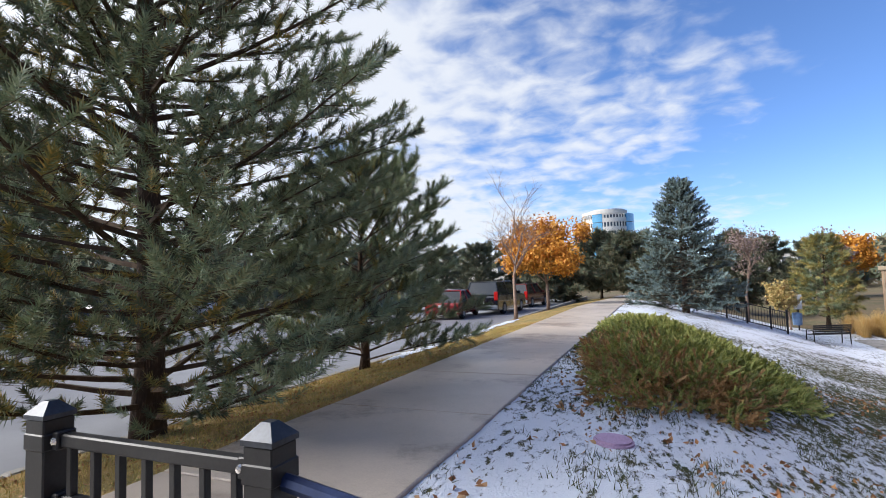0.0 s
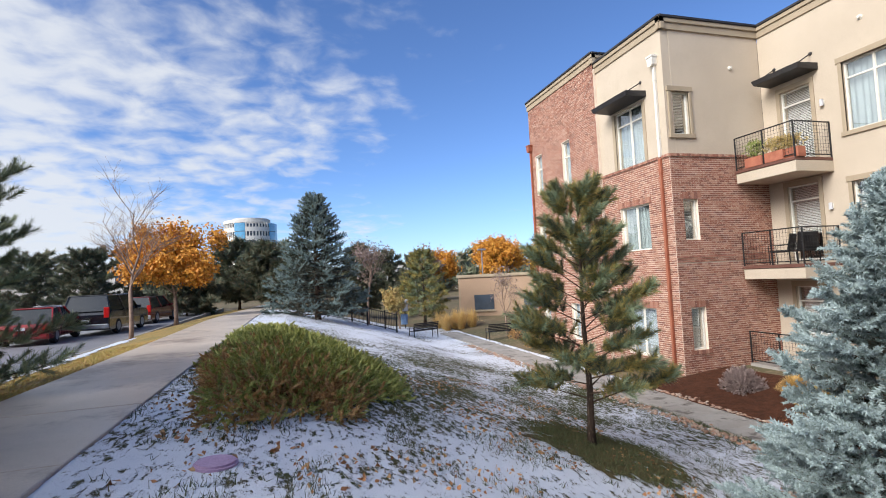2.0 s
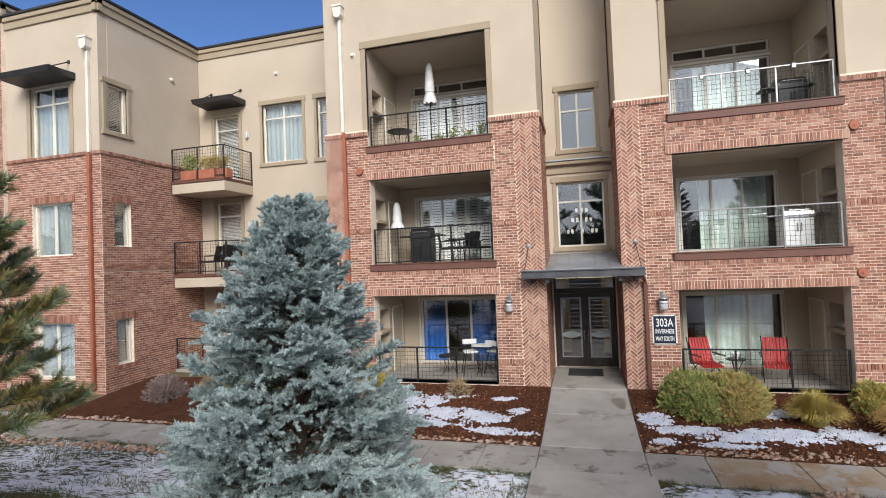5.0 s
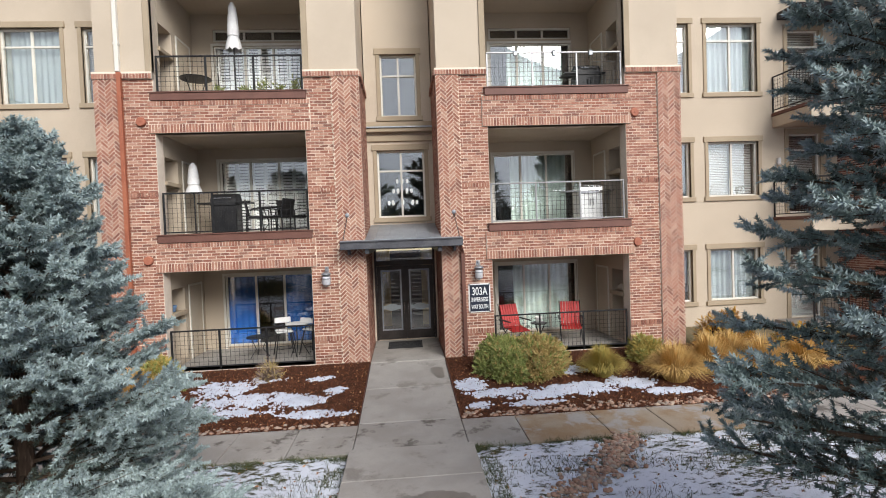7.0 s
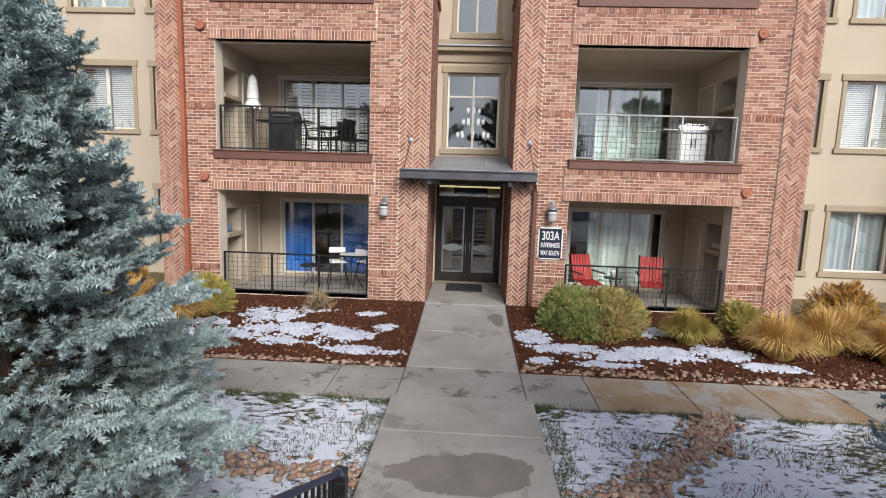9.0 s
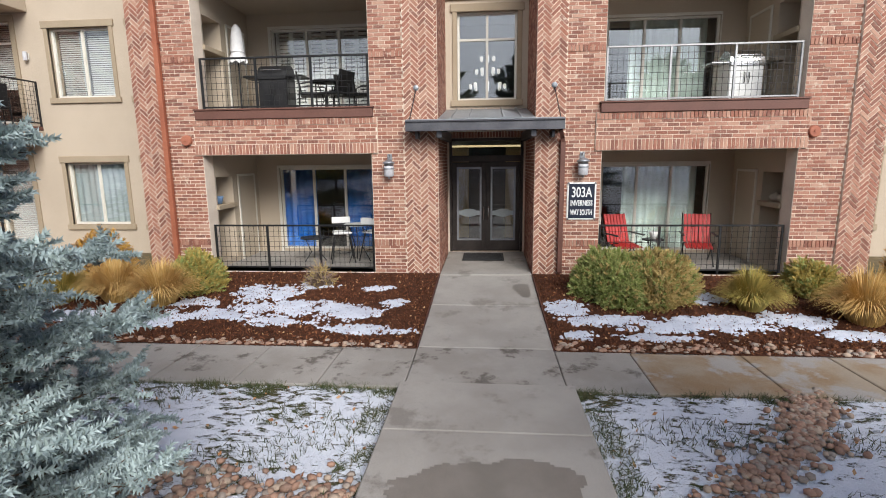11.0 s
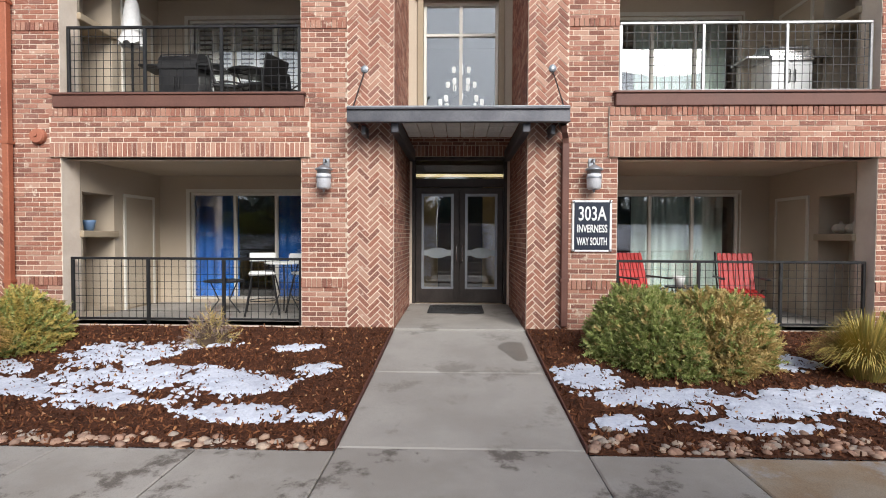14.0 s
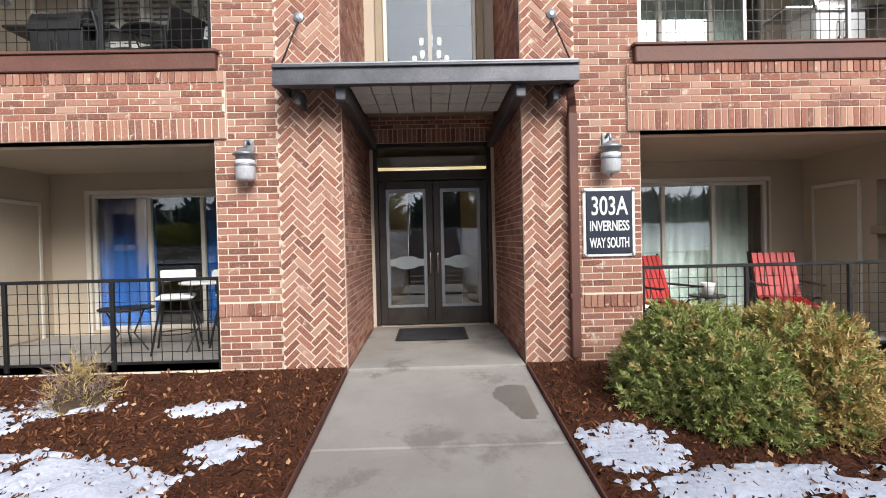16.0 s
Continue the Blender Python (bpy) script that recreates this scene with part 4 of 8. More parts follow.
# stucco walls behind, left and right
def pane_set(m, mirror):
    s = -1 if mirror else 1
    def r(a, b):
        return (min(s * a, s * b), max(s * a, s * b))
    out = []
    for n, (z0, z1) in enumerate(((0.93, 2.47), (4.02, 5.62), (7.06, 9.06))):
        out.append((*r(8.95, 10.50), z0, z1, 2, n))
        out.append((*r(7.75, 8.40), z0, z1, 1, n))
    return out


for side, mirror, uu in (("left", True, (-WY, L0)), ("right", False, (R1, -WR))):
    ps = pane_set(B, mirror)
    s = -1 if mirror else 1
    doors = []
    for n, z in enumerate((0.3, 3.45, 6.5)):
        a, b = sorted((s * 11.45, s * 12.45))
        doors.append((a, b, z, z + 2.35))
    wb = wall(f"wall_back_{side}", B, uu[0], uu[1], -0.1, WALLTOP, [p[:4] for p in ps] + doors, 0.3, M_STUCCO, "cream stucco wall with tan-trimmed windows")
    for a, b, z0, z1, cols, n in ps:
        window(B, a, b, z0, z1, cols, 0.42 if n == 2 else 0, "blind" if (n + cols) % 2 else "curtain")
    for n, (a, b, z0, z1) in enumerate(doors):
        d = window(B, a, b, z0, z1, 1, 0.42, "blind", trim=False, back=0.06)
        part("casing", Geo(B).box(a - 0.12, a, z0, z1, 0, 0.03).box(b, b + 0.12, z0, z1, 0, 0.03).box(a - 0.12, b + 0.12, z1, z1 + 0.15, 0, 0.04), M_TRIM, d)
    cornice(B, uu[0], uu[1], WALLTOP, 0.0)
    # cantilevered balconies at the inner corner
    a, b = sorted((s * 10.95, s * 12.98))
    for z in (3.35, 6.42):
        bl = thing("balcony", (14.7, -s * 12, z), "small cantilevered balcony with a cream slab edge", "balcony", group="corner balconies")
        part("slab", Geo(B).box(a, b, z - 0.42, z - 0.10, 0.0, 1.46, 0.012), M_STUCCO, bl)
        part("deck_edge", Geo(B).box(a - 0.02, b + 0.0, z - 0.095, z, 0.0, 1.49, 0.01), M_BROWN, bl)
        railing(B, a, b, z, 1.44, 1.07, 3)
        e = b if mirror else a
        railing(south(-e) if not mirror else south(-e), BX - 1.44, BX, z, 0.0 - (0.03 if mirror else -0.03), 1.07, 2)
    railing(B, a, b, 0.3, 1.44, 1.0, 3, "black steel patio railing with wire mesh")
    solo(f"floor_patio_{side}", Geo(B).box(a, b, 0.05, 0.29, 0.0, 1.5), M_CONCRETE, "grey concrete patio slab", "floor", kind="structure")


def awning(m, u0, u1, v, w=0.0):
    a = thing("awning", m @ Vector(((u0 + u1) / 2, v, w)), "black steel awning hung on tie rods", "awning", group="awnings")
    g = Geo(m)
    g.v = [(u0, v, w + 0.0), (u1, v, w), (u1 - 0.04, v + 0.02, w + 0.75), (u0 + 0.04, v + 0.02, w + 0.75), (u0, v + 0.2, w), (u1, v + 0.2, w), (u1, v + 0.17, w + 0.8), (u0, v + 0.17, w + 0.8)]
    g.f = [(3, 2, 1, 0), (4, 5, 6, 7), (0, 1, 5, 4), (1, 2, 6, 5), (2, 3, 7, 6), (3, 0, 4, 7)]
    part("hood", g, M_CAP, a)
    for k in (0.12, 0.5, 0.88):
        u = u0 + (u1 - u0) * k
        if k == 0.5 and u1 - u0 < 1.7:
            continue
        part("tie_rod", Geo(m).tube([(u, v + 0.55, w + 0.02), (u, v + 0.2, w + 0.6)], 0.018, 6), M_CAP, a)
        part("rod_foot", Geo(m).lathe([(0.0, 0), (0.06, 0), (0.05, 0.03), (0, 0.04)], (u, v + 0.55, w), 8), M_CAP, a)


awning(B, -12.75, -11.15, 9.15)
awning(B, 11.15, 12.75, 9.15)

# wings
WF = front(WX)
SD = south(WY)
wins = [(-15.72, -14.2, 0.50, 2.1, 2), (-15.72, -14.2, 4.05, 5.60, 2), (-15.72, -14.2, 6.98, 9.05, 2)]
nar = [(-21.85, -21.2, z0, z1, 1) for z0, z1 in ((0.6, 2.1), (4.1, 5.7), (7.15, 9.0))] + [(-19.35, -18.7, z0, z1, 1) for z0, z1 in ((0.6, 2.1), (4.1, 5.7), (7.15, 9.0))]
wf = wall("wall_wing_front", WF, -16.7, -WY, -0.1, 7.0, [w[:4] for w in wins], 0.3, M_MORTAR, "red-brown brick wing wall")
lay(WF, wf, course_rects(-16.7, -WY, 0.0, 6.9, [w[:4] for w in wins[:3]] + [(-15.85, -14.07, 5.6, 5.82), (-15.85, -14.07, 2.1, 2.32)]))
lay(WF, wf, soldier_rects(-15.85, -14.07, 5.6, 5.82) + soldier_rects(-15.85, -14.07, 2.1, 2.32), 0, 0.02)
lay(WF, wf, soldier_rects(-16.7, -WY + 0.03, 6.9, 7.0), 0, 0.05)
wall("wall_wing_front_upper", WF, -16.7, -WY - 0.02, 7.0, WALLTOP, [wins[2][:4]], 0.3, M_STUCCO, "cream stucco upper wing wall")
for i, w in enumerate(wins):
    window(WF, *w[:4], 2, 0.45 if i == 2 else 0, "curtain", trim=False)
g = Geo(WF).box(-15.86, -15.72, 7.0, 9.05, -0.03, 0.03, 0.006).box(-14.2, -14.06, 7.0, 9.05, -0.03, 0.03, 0.006)
solo("trim_wing_window", g, M_TRIM, "tan window casing on stucco", "trim", kind="structure")
wn2 = wall("wall_wing_north_part", front(WX - 0.12), -22.35, -16.7, -0.1, 11.7, [w[:4] for w in nar], 0.4, M_MORTAR, "tall red-brown brick wing wall")
WN = front(WX - 0.12)
lay(WN, wn2, course_rects(-22.35, -16.7, 0.0, 11.6, [w[:4] for w in nar]))
for w in nar:
    window(WN, *w[:4], 1, 0.6, "curtain", trim=False)
nw = [(11.95, 12.50, 0.84, 2.15, 1), (11.95, 12.50, 4.25, 5.55, 1), (11.75, 12.45, 7.62, 9.0, 1)]
ws = wall("wall_wing_side", SD, WX + 0.3, BX, -0.1, 7.0, [w[:4] for w in nw], 0.3, M_MORTAR, "red-brown brick wing side wall")
lay(SD, ws, course_rects(WX, BX, 0.0, 6.9, [w[:4] for w in nw[:2]] + [(11.82, 12.63, 2.15, 2.37), (11.82, 12.63, 5.55, 5.77), (WX, BX, 3.55, 3.75)]))
lay(SD, ws, soldier_rects(11.82, 12.63, 2.15, 2.37) + soldier_rects(11.82, 12.63, 5.55, 5.77) + soldier_rects(11.82, 12.63, 0.70, 0.84), 0, 0.02)
lay(SD, ws, course_rects(WX, BX, 3.55, 3.75, []), 0, 0.03)
lay(SD, ws, soldier_rects(WX - 0.03, BX, 6.9, 7.0), 0, 0.05)
wall("wall_wing_side_upper", SD @ Matrix.Translation((0, 0, -0.01)), WX + 0.3, BX, 7.0, WALLTOP, [nw[2][:4]], 0.3, M_STUCCO, "cream stucco upper wing side wall")
for i, w in enumerate(nw):
    window(SD, *w[:4], 1, 0, "blind", trim=i == 2)
cornice(WF, -16.7, -WY + 0.10, WALLTOP, 0.0)
cornice(SD, WX - 0.1, BX, WALLTOP, 0.0)
cornice(WN, -22.4, -16.6, 11.75, 0.0)
cornice(south(16.7), WX - 0.2, WX + 1.5, 11.75, 0.0)
solo("wall_wing_step", Geo(south(16.7)).box(WX - 0.12, WX + 1.5, 11.2, 11.75, -0.3, 0.0), M_BRICK, "short brick return above the roof", "wall", kind="structure")
awning(WF, -15.95, -13.95, 9.12)
pipe("downspout", WF, -13.45, 0.2, 6.9, 0.02, M_COPPER, "copper-coloured square downspout on brick")
pipe("downspout", WF, -13.45, 6.95, 9.9, 0.0, M_VINYL, "cream downspout with a conductor head", head=True)
pipe("downspout", WN, -22.2, 0.2, 9.3, 0.02, M_COPPER, "copper-coloured downspout on brick", head=True)
# southern wing, its inner side seen past the bay
NS = north(WR)
wr = wall("wall_wing_south_side", NS, -BX, -WX, -0.1, 7.0, [], 0.3, M_MORTAR, "red-brown brick wing side wall")
lay(NS, wr, course_rects(-BX, -WX, 0.0, 6.9, []))
wall("wall_wing_south_side_upper", NS, -BX, -WX, 7.0, WALLTOP, [], 0.3, M_STUCCO, "cream stucco upper wing side wall")
cornice(NS, -BX, -WX, WALLTOP, 0.0)
wz = wall("wall_wing_south_front", WF, -WR, 22.0, -0.1, 7.0, [], 0.3, M_BRICK, "red-brown brick wing wall")
wall("wall_wing_south_front_upper", WF, -WR, 22.0, 7.0, WALLTOP, [], 0.3, M_STUCCO, "cream stucco upper wing wall")
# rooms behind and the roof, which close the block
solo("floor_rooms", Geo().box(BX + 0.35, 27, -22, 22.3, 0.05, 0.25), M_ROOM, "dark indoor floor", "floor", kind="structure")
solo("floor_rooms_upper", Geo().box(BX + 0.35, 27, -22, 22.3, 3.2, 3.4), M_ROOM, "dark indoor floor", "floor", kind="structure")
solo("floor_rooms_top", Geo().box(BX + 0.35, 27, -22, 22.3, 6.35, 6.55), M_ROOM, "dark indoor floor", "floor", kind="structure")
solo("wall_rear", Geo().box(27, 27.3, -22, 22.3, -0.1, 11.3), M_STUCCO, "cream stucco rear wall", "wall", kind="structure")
solo("wall_rooms_inner", Geo().box(19.5, 19.6, -22, 22.3, 0.3, 11.0), M_ROOM, "dark-coloured backing wall behind the rooms", "wall", kind="structure")
solo("wall_north_end", Geo().box(WX + 0.3, 27, 22.1, 22.35, -0.1, 11.3), M_BRICK, "brick end wall", "wall", kind="structure")
solo("wall_south_end", Geo().box(WX + 0.3, 27, -22.2, -22, -0.1, 11.3), M_BRICK, "brick end wall", "wall", kind="structure")
solo("roof_main", Geo().box(WX + 0.31, 27, WY + 0.31, 22.1, 10.8, 11.0).box(BX + 0.31, 27, WR, WY + 0.31, 10.8, 11.0).box(WX + 0.31, 27, -22, WR - 0.31, 10.8, 11.0), M_CAP, "dark flat main roof", "roof", kind="structure")

# ---- ground ----
PATH0, PATH1, KERB = -3.50, -1.58, -6.0


def ground_z(x, y):
    z = float(np.interp(x, [-400, -30, -6.3, -6.0, PATH0, PATH1, -0.3, 3, 6.5, 8.6, 10.3, 13.1, 20], [1.2, 1.5, 1.55, 1.70, 2.11, 2.12, 2.05, 1.25, 0.25, -0.02, -0.02, 0.24, 0.24]))
    if abs(y) < 6.5 and 0.5 < x < 8.6:
        lo = float(np.interp(x, [0.5, 4.8, 6.0, 8.6], [1.9, 0.45, 0.02, -0.02]))
        z += (lo - z) * min(1, max(0, (6.5 - abs(y)) / 3.0))
    if y > 24:
        z += (min(z, 0.9) - z) * min(1, (y - 24) / 60)
    return z


def lumps(x, y):
    return 0.02 * noise.noise((x * 1.3, y * 1.3, 0)) + 0.012 * noise.noise((x * 5, y * 5, 3))


xs = sorted({-900, -500, -250, -120, -70, -45, -30, -22, *np.round(np.arange(-16, -7, 1.0), 3), *np.round(np.arange(-7, 14.01, 0.16), 3), 16, 20, 27, 40, 60, 100, 200, 400, 900})
ys = sorted({-900, -500, -250, -120, -70, -45, -30, *np.round(np.arange(-22, -8, 1.0), 3), *np.round(np.arange(-8, 30.01, 0.16), 3), 32, 35, 40, 46, 55, 70, 100, 200, 400, 900})


def in_stairs(x, y):
    return -0.95 < x < 6.3 and abs(y - 0.05) < 1.05


gv = []
for y in ys:
    for x in xs:
        z = ground_z(x, y)
        if -7 < x < 14 and -8 < y < 30:
            z += lumps(x, y)
        if in_stairs(x, y):
            z -= 0.45
        if (PATH0 + 0.1 < x < PATH1 - 0.1) or x < KERB + 0.1 or (abs(y - 0.07) < 0.9 and 6 < x < 15.3) or 8.7 < x < 9.75 or x > 13.2:
            z = min(z, ground_z(x, y)) - 0.04
        gv.append((float(x), float(y), z))
nx = len(xs)
gf = [(j * nx + i, j * nx + i + 1, (j + 1) * nx + i + 1, (j + 1) * nx + i) for j in range(len(ys) - 1) for i in range(nx - 1)]
gm = fast_mesh("ground", gv, gf, M_LAWN)
gm.materials.append(M_DRYGROUND)
gm.polygons.foreach_set("material_index", np.array([0 if -7 < gv[f[0]][0] < 10 and -20 < gv[f[0]][1] < 34 else 1 for f in gf], np.int32))
gm.shade_smooth()
tagged(new("ground", gm), "sloping lawn half covered with thin snow", "lawn", kind="structure")


def sheet(name, x0, x1, y0, y1, lift, material, label, category, step=0.3, edge=None, kind="structure"):
    """A skin on the ground, with an uneven rim where edge is given."""
    nx_, ny_ = max(2, int((x1 - x0) / step)), max(2, int((y1 - y0) / step))
    v, f, idx = [], [], {}
    for j in range(ny_ + 1):
        for i in range(nx_ + 1):
            x, y = x0 + (x1 - x0) * i / nx_, y0 + (y1 - y0) * j / ny_
            k = lift if not edge else lift - 0.10 * max(0, 1 - edge(x, y) * 6)
            v.append((x, y, ground_z(x, y) + lumps(x, y) * (1 if lift < 0.06 else 0) + k))
    f = [(j * (nx_ + 1) + i, j * (nx_ + 1) + i + 1, (j + 1) * (nx_ + 1) + i + 1, (j + 1) * (nx_ + 1) + i) for j in range(ny_) for i in range(nx_)]
    me = fast_mesh(name, v, f, material)
    me.shade_smooth()
    return tagged(new(name, me), label, category, kind=kind)


def slabs(name, cuts, along, lo, hi, zfun, material, label, special=None, thick=0.12):
    """A paved strip made of cast slabs with tooled joints."""
    p = thing(name, (0, 0, 0), label, "pavement", kind="structure")
    for i in range(len(cuts) - 1):
        a, b = cuts[i] + 0.006, cuts[i + 1] - 0.006
        q = [(a, lo), (b, lo), (b, hi), (a, hi)] if along == "x" else [(lo, a), (hi, a), (hi, b), (lo, b)]
        g = Geo()
        k = 0.012
        cx, cy = sum(c[0] for c in q) / 4, sum(c[1] for c in q) / 4
        ins = [(x + (k if x < cx else -k), y + (k if y < cy else -k)) for x, y in q]
        dz = random.uniform(-0.004, 0.004)
        g.v = [(x, y, zfun(x, y) - thick) for x, y in q] + [(x, y, zfun(x, y) - 0.008 + dz) for x, y in q] + [(x, y, zfun(x, y) + dz) for x, y in ins]
        g.f = [(j, (j + 1) % 4, 4 + (j + 1) % 4, 4 + j) for j in range(4)] + [(4 + j, 4 + (j + 1) % 4, 8 + (j + 1) % 4, 8 + j) for j in range(4)] + [(8, 9, 10, 11)]
        part("slab", g, (special or {}).get(i, material), p)
    return p


WALK_L, WALK_R = 0.95, -0.80
slabs("pavement_stair_foot", [6.15, 7.66, 8.655], "x", WALK_R - 0.07, WALK_L + 0.04, lambda x, y: 0.085, M_CONCRETE, "pale concrete slabs at the foot of the steps")
slabs("pavement_entry_walk", [8.66, 9.83, 11.45, 13.0], "x", WALK_R, WALK_L, lambda x, y: float(np.interp(x, [8, 10.3, 13.0], [0.02, 0.02, 0.25])), M_CONCRETE, "pale concrete entrance walk, damp in places", special={0: M_CONCRETE_STAIN})
slabs("pavement_door_landing", [13.0, 15.28], "x", WALK_R + 0.004, WALK_L - 0.004, lambda x, y: 0.275 if x < 13.2 else 0.30, M_CONCRETE, "pale concrete door landing")
rights = ([-0.806, -1.74, -3.08, -4.10, -5.28] + [-6.5 - 1.25 * i for i in range(12)])[::-1]
slabs("pavement_cross_walk_south", rights, "y", 8.66, 9.78, lambda x, y: 0.012, M_CONCRETE_STAIN, "pale concrete sidewalk with rusty stained slabs", special={len(rights) - 3: M_RUST, len(rights) - 4: M_RUST, len(rights) - 5: M_RUST})
slabs("pavement_cross_walk_north", [0.956 + 0.985 * i for i in range(31)], "y", 8.66, 9.78, lambda x, y: 0.012, M_CONCRETE_STAIN, "pale concrete sidewalk")
slabs("pavement_trail", [-8 + 2.15 * i for i in range(31)], "y", PATH0, PATH1, lambda x, y: ground_z(-2.5, y) + 0.03, M_CONCRETE_WET, "damp grey-brown concrete trail")
st = thing("stairs", (-0.95, 0.05, 2.1), "grey concrete garden stairs down the slope", "stairs", kind="structure")
part("landing", Geo().box(PATH1 + 0.01, -0.90, -1.05, 1.15, 1.9, 2.14, 0.01), M_CONCRETE_WET, st)
for i, (a, b, z) in enumerate([(-0.895, -0.605, 1.995), (-0.60, 0.60, 1.85)] + [(0.605 + 0.465 * k, 0.605 + 0.465 * (k + 1) - 0.005, 1.85 - 0.154 * (k + 1)) for k in range(11)] + [(5.725, 6.14, 0.02)]):
    part("step", Geo().box(a, b, -1.0, 1.1, z - 0.35, z, 0.012), M_CONCRETE, st)

solo("road", Geo().box(-17, KERB - 0.32, -120, 47, 1.3, 1.585), M_ASPHALT, "damp pale grey asphalt street", "road", kind="structure")
kb = thing("kerb", (KERB, 0, 1.7), "pale concrete kerb and gutter", "kerb", kind="structure")
for i in range(40):
    y = -12 + i * 1.5
    part("kerb_stone", Geo().box(KERB - 0.32, KERB - 0.14, y + 0.004, y + 1.496, 1.45, 1.60, 0.006).box(KERB - 0.14, KERB + 0.02, y + 0.004, y + 1.496, 1.45, 1.735, 0.02), M_CONCRETE, kb)
sheet("verge", KERB + 0.03, PATH0 - 0.01, -12, 48, 0.02, M_VERGE, "strip of dry yellow-brown grass beside the kerb", "verge", 0.25)
sheet("mulch_bed", 9.79, 13.1, WALK_L + 0.02, 13.0, 0.03, M_MULCH, "bark mulch bed along the building", "flower bed", 0.15)
sheet("mulch_bed_south", 9.79, 13.1, -13.0, WALK_R - 0.02, 0.03, M_MULCH, "bark mulch bed along the building", "flower bed", 0.15)
M_EDGING = mat("edging_steel", (0.12, 0.045, 0.03), (0.085, 0.034, 0.025), 0.7, 4, 60, 0.2)
for y in (WALK_L + 0.012, WALK_R - 0.012):
    g = Geo()
    for x, z in ((9.84, 0.05), (10.3, 0.065), (13.0, 0.29)):
        g.v += [(x, y - 0.006, z - 0.12), (x, y + 0.006, z - 0.12), (x, y + 0.006, z), (x, y - 0.006, z)]
    g.f = [(0, 1, 2, 3), (11, 10, 9, 8)] + [(4 * k + i, 4 * k + 4 + i, 4 * k + 4 + (i + 1) % 4, 4 * k + (i + 1) % 4) for k in range(2) for i in range(4)]
    solo("trim_bed_edging", g, M_EDGING, "thin rust-brown steel edging along the walk", "edging", kind="structure")
sheet("parking_lot", -60, -17.1, -60, 60, 0.0, M_ASPHALT, "pale asphalt parking lot across the street", "parking lot", 4)


# ---- plants ----
rng = np.random.default_rng(7)


def brush(length, needles, size, width, spread=55, flat=0.0):
    """A twig tip: needles round a short stem along +y."""
    v, f = [], []
    for i in range(needles):
        s = length * (i + 0.5) / needles
        a = i * 2.399 + rng.uniform(-0.3, 0.3)
        tilt = radians(spread * (1.05 - 0.55 * i / needles)) * rng.uniform(0.8, 1.2)
        d = np.array([math.sin(tilt) * math.cos(a), math.cos(tilt), math.sin(tilt) * math.sin(a) * (1 - flat)])
        side = np.cross(d, (0.3, 0.2, 1.0))
        side = side / np.linalg.norm(side) * width
        p = np.array([0, s, 0])
        n = len(v)
        ln = size * rng.uniform(0.75, 1.1)
        v += [p - side, p + side, p + d * ln]
        f.append((n, n + 1, n + 2))
    return np.array(v), np.array(f)


def scatter(v, f, pos, fwd, scale, up=None):
    """Copies of a small mesh along the given directions, as one pair of arrays."""
    pos, fwd, scale = np.asarray(pos, float), np.asarray(fwd, float), np.asarray(scale, float)
    n = len(pos)
    fwd = fwd / np.maximum(np.linalg.norm(fwd, axis=1, keepdims=True), 1e-9)
    ref = np.tile((0.0, 0.0, 1.0), (n, 1)) if up is None else np.asarray(up, float)
    x = np.cross(fwd, ref)
    bad = np.linalg.norm(x, axis=1) < 1e-3
    x[bad] = (1, 0, 0)
    x = x / np.linalg.norm(x, axis=1, keepdims=True)
    z = np.cross(x, fwd)
    spin = rng.uniform(0, 2 * math.pi, n) if up is None else np.zeros(n)
    c, s = np.cos(spin)[:, None], np.sin(spin)[:, None]
    x, z = x * c + z * s, -x * s + z * c
    rot = np.stack([x, fwd, z], axis=2) * scale[:, None, None]
    out = np.einsum("nij,kj->nki", rot, v) + pos[:, None, :]
    faces = f[None] + (np.arange(n) * len(v))[:, None, None]
    return out.reshape(-1, 3), faces.reshape(-1, f.shape[1])


def stack(*pairs):
    vs, fs, n = [], [], 0
    for v, f in pairs:
        vs.append(v)
        fs.append(np.asarray(f) + n)
        n += len(v)
    return np.concatenate(vs), np.concatenate(fs)


